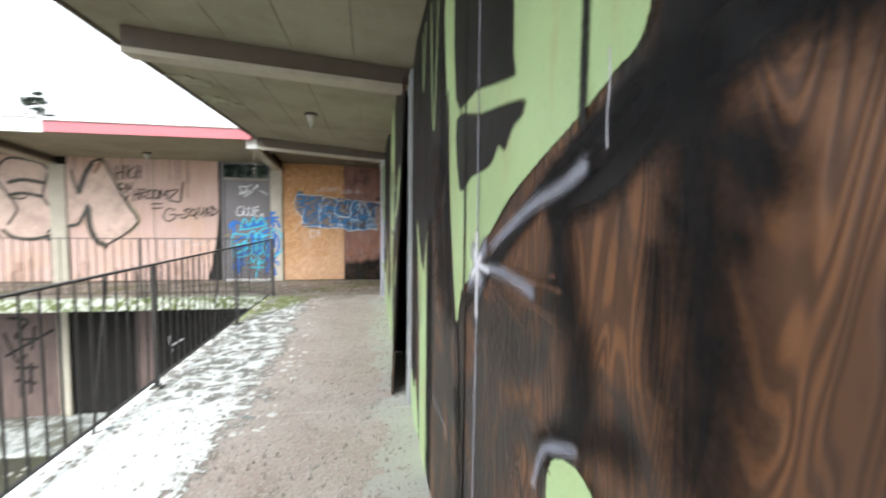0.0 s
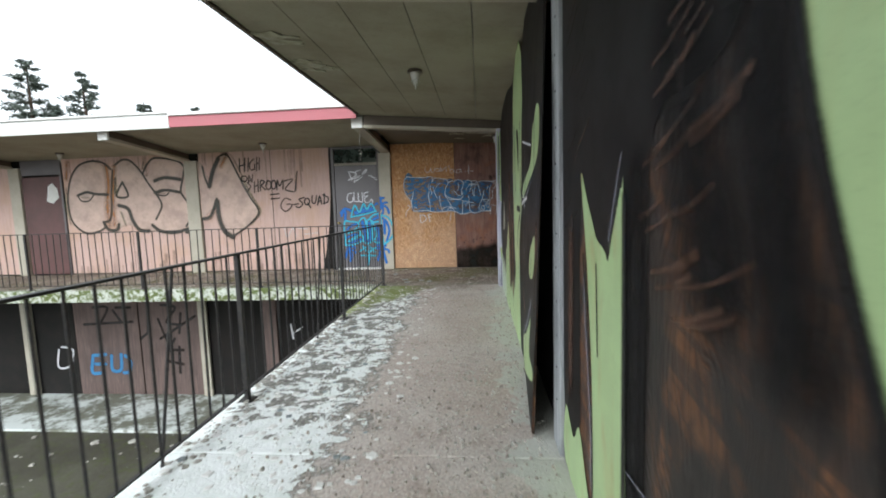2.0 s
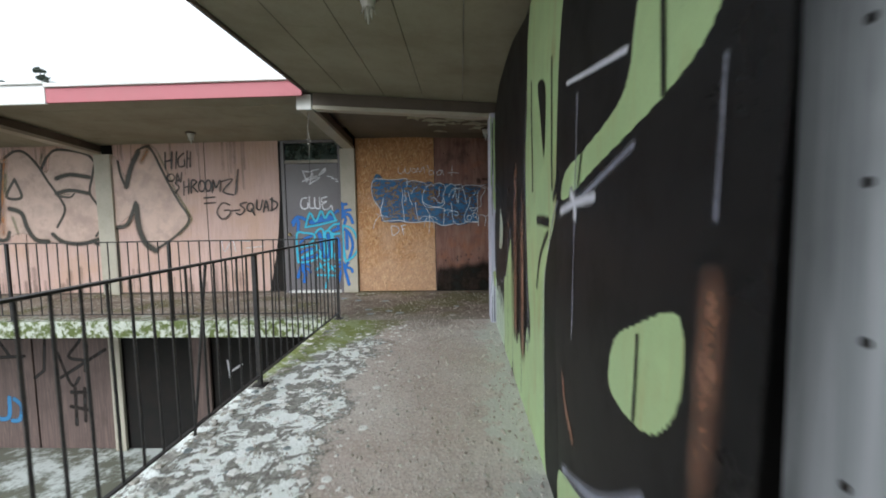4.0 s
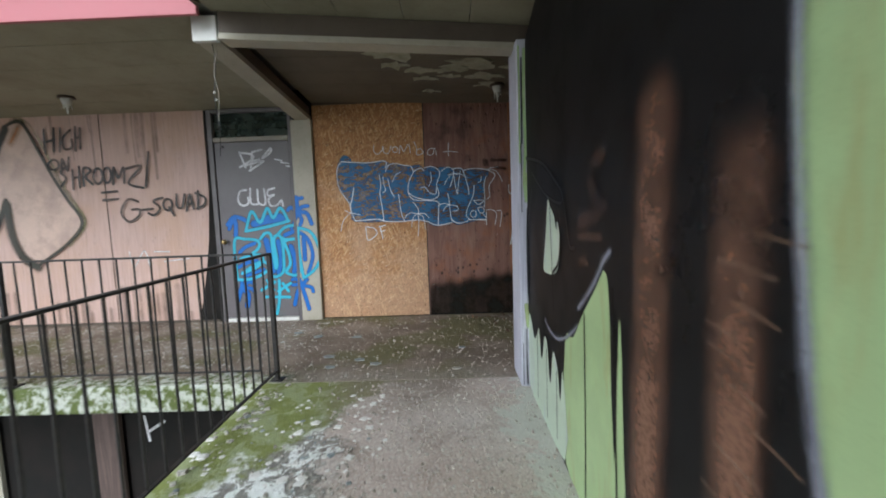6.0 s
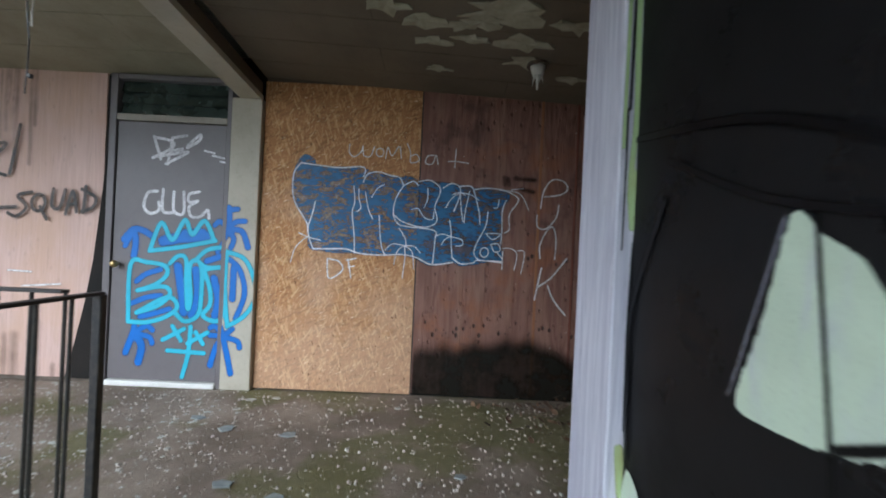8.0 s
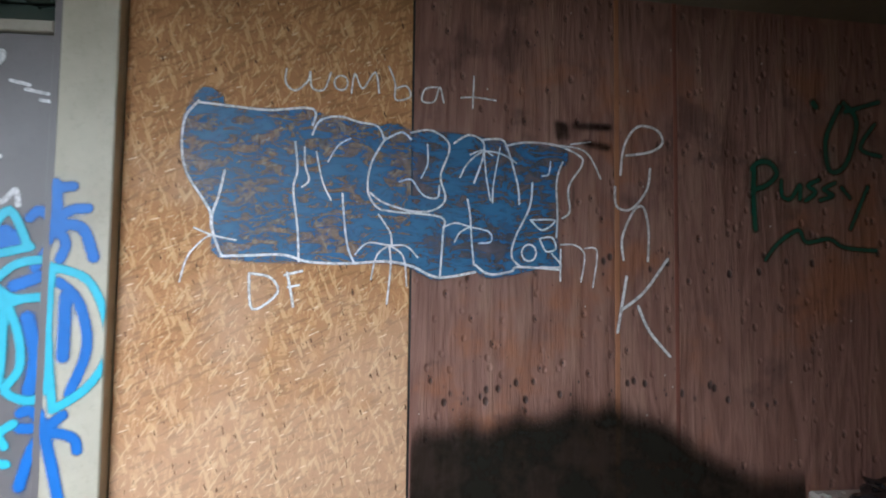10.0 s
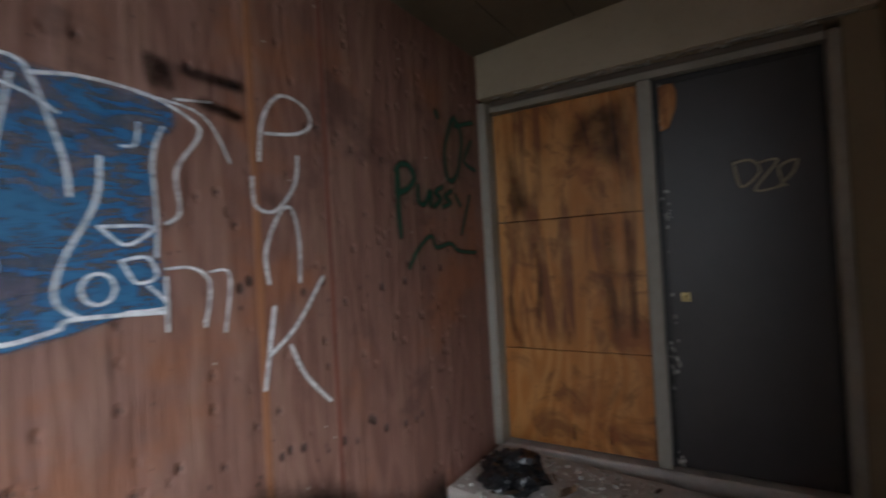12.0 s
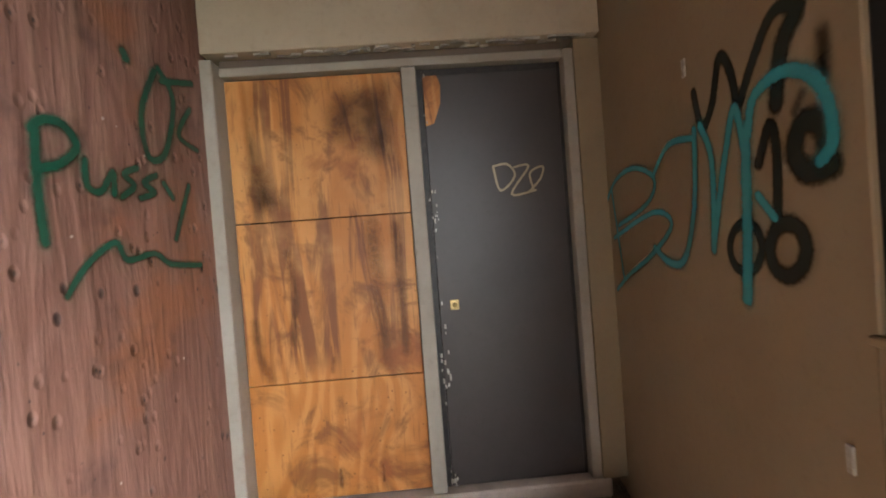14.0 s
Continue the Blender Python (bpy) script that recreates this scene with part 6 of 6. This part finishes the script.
p.line(0.032, [(-2.466, 1.962), (-2.531, 1.582)])
p.line(0.032, [(-3.043, 1.53), (-2.863, 1.54)])
p.line(0.032, [(-3.035, 1.444), (-2.862, 1.454)])
p.line(0.032, [(-2.633, 1.413), (-2.75, 1.444), (-2.844, 1.303), (-2.762, 1.193), (-2.645, 1.255), (-2.632, 1.327), (-2.714, 1.328)])
p.line(0.032, [(-2.61, 1.319), (-2.475, 1.33)])
p.line(0.032, [(-2.355, 1.449), (-2.461, 1.416), (-2.393, 1.335), (-2.465, 1.258), (-2.531, 1.281)])
p.line(0.032, [(-2.249, 1.368), (-2.268, 1.323), (-2.306, 1.305), (-2.341, 1.324), (-2.353, 1.37), (-2.335, 1.415), (-2.297, 1.433), (-2.261, 1.414), (-2.249, 1.368)])
p.line(0.032, [(-2.288, 1.34), (-2.236, 1.246)])
p.line(0.032, [(-2.19, 1.481), (-2.199, 1.352), (-2.14, 1.337), (-2.101, 1.478)])
p.line(0.032, [(-2.092, 1.293), (-2.043, 1.47), (-2.009, 1.312)])
p.line(0.032, [(-2.079, 1.364), (-2.012, 1.376)])
p.line(0.032, [(-1.945, 1.51), (-1.957, 1.311)])
p.line(0.032, [(-1.975, 1.489), (-1.869, 1.43), (-1.888, 1.352), (-1.972, 1.318)])
p.done()
p = Paint(pink_board_near, "white", "N")
p.line(0.01664, [(-2.797, 0.85), (-2.75, 0.679), (-2.621, 0.857), (-2.575, 0.675)])
p.line(0.01664, [(-2.506, 0.842), (-2.332, 0.837)])
p.line(0.01664, [(-2.397, 0.726), (-2.106, 0.752)])
p.done()
p = Paint(lower_board, "blue_flat", "L")
p.line(.09, [(-7.168, -1.786), (-7.205, -2.096), (-6.946, -2.096)])
p.line(.09, [(-7.161, -1.724), (-6.861, -1.7)])
p.line(.09, [(-7.118, -1.91), (-6.886, -1.91)])
p.line(.09, [(-6.736, -1.725), (-6.745, -2.034), (-6.553, -2.034), (-6.515, -1.701)])
p.line(.09, [(-6.429, -1.726), (-6.315, -1.849), (-6.365, -2.071), (-6.495, -2.096)])
p.done()
p = Paint(lower_board_near, "black_thin", "L")
p.line(0.065, [(-7.037, -0.687), (-6.718, -0.691), (-6.881, -0.992)])
p.line(0.065, [(-6.599, -0.753), (-6.436, -0.996)])
p.line(0.065, [(-6.529, -0.694), (-6.213, -0.697)])
p.line(0.065, [(-7.273, -1.049), (-6.183, -0.998)])
p.line(0.065, [(-5.813, -0.702), (-5.87, -1.242)])
p.line(0.065, [(-5.87, -1.242), (-6.033, -1.362)])
p.line(0.065, [(-5.521, -0.646), (-5.218, -0.709), (-5.433, -1.005), (-5.191, -1.067)])
p.line(0.065, [(-5.106, -0.829), (-5.171, -1.247)])
p.line(0.065, [(-5.613, -0.943), (-5.419, -1.486), (-5.282, -1.366)])
p.line(0.078, [(-5.431, -1.607), (-5.119, -1.608)])
p.line(0.078, [(-5.455, -1.85), (-5.148, -1.911)])
p.line(0.078, [(-5.362, -1.547), (-5.385, -2.156)])
p.line(0.078, [(-5.2, -1.547), (-5.228, -2.094)])
p.line(0.065, [(-5.594, -1.364), (-4.804, -0.892)])
p.done()
p = Paint(lower_door, "white", "L")
p.line(.05, [(-7.927, -1.598), (-7.975, -1.972), (-7.709, -1.947), (-7.6, -1.599), (-7.853, -1.537)])
p.line(.04, [(-2.773, -1.088), (-2.734, -1.381)])
p.line(.04, [(-2.726, -1.263), (-2.541, -1.148)])
p.done()

# ---- the mural ----
LEAF = "spray-painted mural shape"
p = Paint(wall_east, "black_paint", "W1", "mural_black", "sprayed black mural field")
p.fill([(0.90, 2.32), (-0.45, 2.32), (-0.46, 1.75), (-0.40, 1.45), (-0.28, 1.38), (-0.10, 1.34), (-0.07, 1.0), (-0.06, 0.02), (0.07, 0.02), (0.30, 0.9), (0.56, 1.2), (0.58, 0.5), (0.60, 0.30), (0.90, 0.28)])
p.fill([(-1.58, 1.47), (-1.66, 1.38), (-1.78, 1.40), (-1.99, 1.52), (-1.99, 2.3), (-1.70, 2.3), (-1.66, 1.7)], 0.06)
p.line(0.07, [(-0.80, 1.06), (-0.92, 1.13), (-1.10, 1.22), (-1.25, 1.30), (-1.44, 1.385), (-1.60, 1.44)])
p.line(0.09, [(-1.40, 1.32), (-1.56, 1.36), (-1.66, 1.44)])
p.line(0.03, [(-0.66, 0.95), (-0.70, 0.80), (-0.74, 0.3), (-0.75, 0.05)])
p.done()
p = Paint(wall_east, "soot", "W1", "mural_soot", "soft black overspray on brown plywood")
p.line(0.13, [(-1.403, 1.346), (-1.426, 1.256), (-1.446, 1.185), (-1.491, 1.126), (-1.495, 1.03)])
p.line(0.16, [(-1.671, 1.419), (-1.684, 1.362), (-1.69, 1.311), (-1.694, 1.245), (-1.71, 1.178), (-1.704, 1.097)])
p.line(0.1, [(-1.455, 1.376), (-1.556, 1.41), (-1.63, 1.435), (-1.674, 1.433)])
p.line(0.12, [(-1.589, 1.421), (-1.658, 1.396), (-1.676, 1.418)])
p.line(0.1, [(-1.714, 1.359), (-1.736, 1.358), (-1.754, 1.336)])
p.line(0.06, [(-1.64, 1.268), (-1.641, 1.207), (-1.647, 1.142)])
p.line(0.09, [(-1.381, 0.932), (-1.511, 1.018), (-1.6, 1.046)])
p.line(0.20, [(-1.78, 1.52), (-1.84, 1.46), (-1.90, 1.45)])
p.line(0.06, [(-1.658, 1.313), (-1.707, 1.285), (-1.735, 1.286)])
p.line(0.12, [(-0.66, 0.72), (-0.70, 0.55), (-0.73, 0.2)])
p.line(0.16, [(0.0, 1.25), (0.0, 0.8), (0.02, 0.15)])
p.line(0.34, [(-0.20, 1.50), (-0.26, 1.28), (-0.34, 1.08)])
p.line(0.22, [(-0.42, 1.45), (-0.46, 1.22), (-0.52, 1.0)])
p.done()
p = Paint(wall_east, "green_paint", "W1", "mural_green", "sprayed lime green mural letter")
p.fill([(-0.44, 2.25), (-0.46, 1.63), (-0.52, 1.35), (-0.59, 1.13), (-0.66, 0.96), (-0.73, 1.07), (-0.79, 1.11), (-0.88, 1.15), (-0.97, 1.24), (-1.05, 1.27), (-1.18, 1.34), (-1.35, 1.40), (-1.45, 1.43), (-1.56, 1.47), (-1.62, 1.51), (-1.66, 1.75), (-1.70, 2.25)])
p.fill([(0.565, 1.30), (0.465, 1.194), (0.395, 1.123), (0.35, 1.075), (0.30, 1.060), (0.258, 1.045), (0.226, 1.02), (0.20, 1.075), (0.15, 1.167), (0.112, 1.234), (0.096, 1.225), (0.07, 0.7), (0.07, 0.02), (0.36, 0.02), (0.4, 0.55), (0.47, 0.95)], 0.012)
p.fill([(0.85, 0.30), (0.70, 0.22), (0.60, 0.32), (0.50, 0.20), (0.42, 0.02), (0.88, 0.02)])
p.fill([(-1.40, 0.90), (-1.46, 0.96), (-1.54, 0.96), (-1.60, 0.88), (-1.58, 0.70), (-1.42, 0.72)])
p.line(0.03, [(0.02, 2.28), (-0.02, 1.95), (-0.10, 1.70), (-0.16, 1.95), (-0.20, 2.25)])
p.line(0.03, [(0.35, 2.28), (0.30, 1.98), (0.22, 2.28)])
p.done()
p = Paint(wall_east, "black_paint", "W1", "mural_black", "sprayed black mural outline")
p.fill([(-0.60, 2.27), (-1.12, 2.27), (-1.20, 1.62), (-1.25, 1.565), (-0.90, 1.63), (-0.60, 1.69)])
p.fill([(-0.62, 1.63), (-0.95, 1.575), (-1.25, 1.53), (-1.26, 1.49), (-1.20, 1.475), (-1.15, 1.435), (-1.10, 1.455), (-1.04, 1.42), (-0.85, 1.41), (-0.68, 1.39)])
p.line(0.030, [(-1.485, 2.25), (-1.485, 1.8), (-1.485, 1.43)])
p.line(0.02, [(0.35, 0.99), (0.34, 0.85), (0.33, 0.7)])
p.line(0.03, [(0.52, 1.0), (0.46, 0.70), (0.40, 0.40), (0.39, 0.05)])
p.line(0.05, [(0.085, 1.2), (0.075, 0.7), (0.07, 0.05)])
p.done()
p = Paint(wall_east, "black_paint", "W1", "mural_black", "black run along the sheet joint")
p.line(0.032, [(-0.775, 2.3), (-0.775, 1.6), (-0.78, 1.1), (-0.775, 0.5), (-0.775, 0.03)])
p.line(0.03, [(-0.47, 1.75), (-0.51, 1.40), (-0.58, 1.15), (-0.65, 0.95), (-0.68, 0.7)])
p.line(0.05, [(-0.30, 2.3), (-0.32, 1.9), (-0.36, 1.5)])
p.done()
p = Paint(wall_east, "brown_smear", "W1", "rubbed_patch", "brown wood rubbed bare in the black")
p.line(0.16, [(0.72, 1.05), (0.73, 0.80), (0.74, 0.45)])
rng = random.Random(8)
for k in range(26):
    z0, y0 = rng.uniform(0.95, 1.85), rng.uniform(-0.30, -0.02)
    run = rng.uniform(0.10, 0.22)
    p.line(rng.uniform(0.008, 0.020), [(y0, z0), (y0 - run * 0.5, z0 + run * 0.12), (y0 - run, z0 + run * 0.34)])
for k in range(14):
    z0, y0 = rng.uniform(1.0, 1.9), rng.uniform(0.55, 0.85)
    run = rng.uniform(0.08, 0.18)
    p.line(rng.uniform(0.008, 0.020), [(y0, z0), (y0 - run * 0.5, z0 + run * 0.15), (y0 - run, z0 + run * 0.4)])
p.line(0.10, [(0.74, 0.95), (0.75, 0.70), (0.76, 0.40)])
for k in range(34):
    turn, r0 = radians(rng.uniform(-82, 12)), rng.uniform(0.10, 0.34)
    r1 = r0 + rng.uniform(0.08, 0.22)
    p.line(rng.uniform(0.007, 0.016), [(-0.945 - q * math.cos(turn), 1.18 + q * math.sin(turn)) for q in (r0, (r0 + r1) / 2, r1)])
p.done()
p = Paint(wall_east, "lavender_soft", "W1", "mural_glint", "pale lavender sprayed glint")
p.line(0.038, [(-1.08, 1.24), (-1.20, 1.285), (-1.32, 1.325), (-1.44, 1.35), (-1.50, 1.37)])
p.line(0.042, [(-0.98, 1.18), (-1.10, 1.19), (-1.20, 1.19), (-1.33, 1.18)])
p.line(0.030, [(-0.93, 1.95), (-0.935, 1.60), (-0.94, 1.43), (-0.945, 1.30), (-0.95, 1.20), (-0.95, 1.04), (-0.94, 0.70), (-0.94, 0.4)])
p.line(0.09, [(-0.90, 1.22), (-0.945, 1.185), (-0.985, 1.15)])
p.line(0.07, [(-0.87, 1.13), (-0.945, 1.18), (-1.02, 1.235)])
p.line(0.02, [(0.10, 1.31), (0.15, 1.20), (0.205, 1.08)])
p.line(0.025, [(0.50, 0.92), (0.45, 0.67), (0.40, 0.43), (0.39, 0.2)])
p.line(0.012, [(0.04, 0.49), (-0.25, 0.53), (-0.55, 0.54)])
p.line(0.03, [(-1.36, 0.86), (-1.40, 0.94), (-1.50, 0.99)])
p.line(0.004, [(-1.555, 1.49), (-1.558, 1.46), (-1.555, 1.42), (-1.558, 1.385)])
p.done()

p = Paint(wall_east, "star", "W1", "mural_star", "white sprayed star glow")
p.line(0.085, [(-0.935, 1.21), (-0.945, 1.185), (-0.955, 1.155)])
p.line(0.05, [(-0.945, 1.26), (-0.95, 1.17), (-0.95, 1.06)])
p.line(0.045, [(-0.90, 1.155), (-0.945, 1.18), (-0.985, 1.21)])
p.line(0.03, [(-0.945, 1.19), (-1.01, 1.185), (-1.06, 1.185)])
p.line(0.006, [(-1.555, 1.50), (-1.558, 1.46), (-1.555, 1.42), (-1.558, 1.385)])
p.done()

p = Paint(wall_east, "black_paint", "W3", "mural_black", "sprayed black field on the loose sheet")
p.fill([(1.11, 2.26), (2.15, 2.26), (2.15, 0.04), (1.11, 0.04)])
p.done()
p = Paint(wall_east, "green_paint", "W3", "mural_green", "sprayed lime shapes on the loose sheet")
p.fill([(1.268, 1.699), (1.166, 1.678), (1.115, 1.61), (1.115, 1.52), (1.161, 1.434), (1.286, 1.384), (1.501, 1.341), (1.751, 1.295), (1.984, 1.246), (2.15, 1.235), (2.088, 1.327), (1.836, 1.369), (1.569, 1.419), (1.478, 1.477), (1.446, 1.605), (1.356, 1.645)], 0.012)
p.fill([(1.384, 0.966), (1.206, 1.027), (1.184, 0.906), (1.258, 0.807), (1.387, 0.767), (1.538, 0.783), (1.509, 0.9)], 0.012)
p.fill([(1.272, 0.68), (1.351, 0.568), (1.741, 0.356), (2.15, 0.202), (2.15, 0.02), (1.956, 0.02), (1.171, 0.258), (1.18, 0.336), (1.433, 0.317), (1.39, 0.494)], 0.012)
p.done()
p = Paint(wall_east, "brown_bare", "W3", "rubbed_patch", "brown wood rubbed bare on the loose sheet")
p.line(0.09, [(1.115, 1.073), (1.115, 0.944), (1.115, 0.809), (1.115, 0.667)])
p.line(0.07, [(2.082, 0.591), (2.023, 0.511), (1.904, 0.455)])
p.done()
p = Paint(wall_east, "deep_black", "W3", "mural_black", "black drips on the loose sheet")
p.line(0.022, [(1.332, 1.649), (1.316, 1.512), (1.301, 1.386)])
p.line(0.02, [(1.762, 0.332), (1.853, 0.141), (2.011, 0.02)])
p.line(0.016, [(1.365, 0.947), (1.365, 0.869), (1.369, 0.778)])
p.line(0.02, [(1.836, 1.411), (1.855, 1.342), (1.884, 1.273)])
p.done()
p = Paint(wall_east, "lavender_soft", "W3", "mural_glint", "pale lavender glints on the loose sheet")
p.line(0.035, [(1.838, 1.229), (1.598, 1.281), (1.427, 1.318)])
p.line(0.022, [(1.905, 1.546), (1.915, 1.201), (1.927, 0.784)])
p.line(0.06, [(2.039, 0.27), (1.603, 0.455), (1.298, 0.655)])
p.line(0.016, [(1.115, 1.383), (1.115, 1.174)])
p.done()
p = Paint(wall_east, "star", "W3", "mural_star", "white star and dash on the loose sheet")
p.line(0.07, [(1.963, 1.246), (1.914, 1.213), (1.905, 1.179)])
p.line(0.05, [(2.121, 1.193), (1.914, 1.216), (1.693, 1.227)])
p.line(0.028, [(2.047, 1.62), (1.715, 1.562), (1.481, 1.523)])
p.done()

p = Paint(wall_east, "black_paint", "W2", "mural_black", "sprayed black mural field")
p.fill([(5.24, 2.26), (2.95, 2.26), (2.87, 1.74), (3.05, 1.40), (2.98, 0.82), (2.92, 0.55), (2.95, 0.02), (5.24, 0.02)])
p.done()
p = Paint(wall_east, "green_paint", "W2", "mural_green", "sprayed lime green mural field")
p.fill([(2.88, 2.26), (2.18, 2.26), (2.18, 0.02), (3.04, 0.02), (2.90, 0.54), (2.98, 0.82), (3.06, 1.40), (3.0, 1.75)])
p.fill([(2.95, 0.52), (3.05, 0.48), (3.12, 0.34), (3.18, 0.47), (3.26, 0.30), (3.36, 0.42), (3.46, 0.30), (3.58, 0.38), (3.64, 0.30), (3.69, 0.90), (3.72, 0.50), (3.70, 0.02), (2.95, 0.02)], 0.014)
p.fill([(4.33, 0.02), (4.33, 0.60), (4.20, 0.66), (4.08, 0.78), (3.92, 0.92), (3.80, 0.99), (3.76, 0.60), (3.76, 0.02)], 0.014)
p.done()
p = Paint(wall_east, "black_paint", "W2", "mural_black", "sprayed black mural shapes")
p.fill([(2.19, 1.24), (2.25, 1.20), (2.32, 1.12), (2.42, 1.02), (2.48, 0.90), (2.50, 0.75), (2.49, 0.40), (2.46, 0.02), (2.18, 0.02)])
p.line(0.045, [(2.83, 1.85), (2.83, 1.70), (2.81, 1.50), (2.80, 1.31)])
p.line(0.035, [(2.33, 1.80), (2.33, 1.47), (2.33, 1.39), (2.32, 1.29)])
p.fill([(2.66, 1.80), (2.46, 1.75), (2.46, 1.53), (2.485, 1.44), (2.51, 1.43), (2.55, 1.51), (2.59, 1.62)])
p.line(0.065, [(2.40, 1.15), (2.45, 1.15), (2.54, 1.155), (2.66, 1.155)])
p.line(0.045, [(2.41, 1.10), (2.50, 1.05), (2.60, 0.97), (2.68, 0.83)])
p.line(0.05, [(2.22, 1.33), (2.26, 1.28), (2.29, 1.25)])
p.line(0.02, [(3.25, 0.45), (3.25, 0.25), (3.26, 0.05)])
p.line(0.02, [(3.75, 0.95), (3.72, 0.5), (3.70, 0.06)])
p.line(0.02, [(4.04, 0.80), (4.03, 0.4), (4.03, 0.06)])
p.done()
p = Paint(wall_east, "pale_green", "W2", "mural_mint", "pale mint eye and drips")
p.fill([(4.64, 1.25), (4.58, 1.21), (4.51, 1.17), (4.46, 1.10), (4.45, 1.15), (4.40, 1.09), (4.39, 1.02), (4.43, 0.93), (4.52, 0.88), (4.71, 0.86), (4.76, 0.89), (4.70, 1.05)], 0.012)
p.fill([(5.24, 0.47), (5.16, 0.50), (5.05, 0.40), (4.96, 0.46), (4.90, 0.50), (4.84, 0.34), (4.76, 0.50), (4.68, 0.46), (4.63, 0.28), (4.56, 0.48), (4.46, 0.42), (4.42, 0.28), (4.37, 0.46), (4.34, 0.02), (5.24, 0.02)])
p.done()
p = Paint(wall_east, "black_paint", "W2", "mural_black", "sprayed black drips and eyebrow")
p.line(0.014, [(4.59, 1.24), (4.55, 0.89), (4.53, 0.69)])
p.line(0.014, [(4.95, 0.46), (4.95, 0.06)])
p.line(0.014, [(4.70, 0.44), (4.70, 0.06)])
p.line(0.014, [(4.48, 0.40), (4.48, 0.06)])
p.done()
p = Paint(wall_east, "deep_black", "W2", "mural_black", "deep black brow and outline")
p.line(0.03, [(5.235, 1.524), (4.763, 1.445), (4.466, 1.332), (4.346, 1.269), (4.281, 1.159), (4.231, 1.049), (4.153, 1.044)])
p.line(0.025, [(5.043, 1.418), (4.698, 1.279), (4.395, 1.227), (4.334, 1.254)])
p.line(0.03, [(5.058, 1.311), (5.223, 1.013), (5.235, 0.754), (5.225, 0.539)])
p.line(0.022, [(4.408, 1.202), (4.38, 1.103), (4.417, 0.956), (4.536, 0.886)])
p.done()
p = Paint(wall_east, "lavender_soft", "W2", "mural_glint", "pale lavender smile and glints")
p.line(0.035, [(4.72, 0.60), (4.61, 0.575), (4.47, 0.575), (4.32, 0.62), (4.20, 0.68), (4.12, 0.73)])
p.line(0.04, [(4.10, 0.81), (3.98, 0.89), (3.89, 0.96), (3.82, 1.03), (3.76, 1.07)])
p.line(0.01, [(4.65, 1.24), (4.71, 1.07), (4.775, 0.89)])
p.line(0.045, [(2.97, 1.85), (3.03, 1.59), (3.04, 1.40), (3.00, 0.98), (2.93, 0.60), (2.96, 0.42)])
p.line(0.03, [(2.95, 0.46), (3.10, 0.46), (3.22, 0.50)])
p.line(0.035, [(2.36, 1.04), (2.32, 1.11), (2.26, 1.18), (2.20, 1.23)])
p.line(0.03, [(2.43, 0.95), (2.475, 0.82), (2.48, 0.60), (2.46, 0.3)])
p.done()
p = Paint(wall_east, "brown_bare", "W2", "rubbed_patch", "brown wood rubbed bare in the black")
p.line(0.25, [(3.47, 1.42), (3.48, 1.15), (3.49, 0.85), (3.50, 0.42)])
p.line(0.16, [(3.49, 1.20), (3.49, 0.90), (3.50, 0.50)])
p.line(0.19, [(3.15, 1.28), (3.16, 1.00), (3.15, 0.70), (3.14, 0.36)])
p.line(0.10, [(3.13, 1.00), (3.12, 0.70), (3.11, 0.40)])
p.done()
p = Paint(wall_east, "scratch", "W2", "scratch", "pale scratches across the bare wood")
rng = random.Random(3)
for k in range(12):
    y0, z0 = rng.uniform(3.12, 3.24), 0.55 + 0.055 * k + rng.uniform(-0.015, 0.015)
    p.line(rng.uniform(0.007, 0.013), [(y0, z0), (y0 - 0.05, z0 - 0.004), (y0 - rng.uniform(0.08, 0.14), z0 - rng.uniform(0.008, 0.02))])
p.done()
p = Paint(wall_east, "brown_faint", "W2", "rubbed_patch", "faint brown showing through the black")
p.line(0.07, [(3.914, 1.368), (3.863, 1.374), (3.814, 1.375)])
p.line(0.09, [(3.933, 1.294), (3.866, 1.209), (3.809, 1.213)])
p.line(0.08, [(4.062, 1.15), (3.964, 1.17), (3.865, 1.177)])
p.line(0.06, [(4.07, 0.993), (4.01, 1.014), (3.982, 1.005)])
p.line(0.05, [(4.075, 1.097), (3.948, 1.106), (3.826, 1.108)])
p.done()

p = Paint(corner_face, "green_paint", "P", "mural_green", "lime outline on the corner post")
p.line(0.012, [(1.349, 2.22), (1.352, 2.0), (1.350, 1.7), (1.349, 1.5)])
p.line(0.020, [(1.385, 2.2), (1.380, 1.9), (1.386, 1.6), (1.376, 1.40), (1.386, 1.25)])
p.line(0.030, [(1.384, 1.42), (1.380, 1.36), (1.388, 1.30)])
p.line(0.030, [(1.376, 0.56), (1.383, 0.48), (1.388, 0.42)])
p.done()
p = Paint(corner_face, "black_paint", "P", "mural_black", "black runs on the corner post")
p.line(0.014, [(1.366, 2.15), (1.366, 1.9), (1.364, 1.62)])
p.line(0.008, [(1.358, 1.62), (1.358, 1.4), (1.357, 1.18)])
p.line(0.014, [(1.392, 1.2), (1.386, 0.9), (1.390, 0.62)])
p.done()
p = Paint(corner_face, "soot", "P", "grime", "grey grime at the foot of the corner post")
p.line(0.020, [(1.376, 0.40), (1.374, 0.2), (1.378, 0.02)])
p.line(0.010, [(1.352, 0.30), (1.352, 0.02)])
p.done()
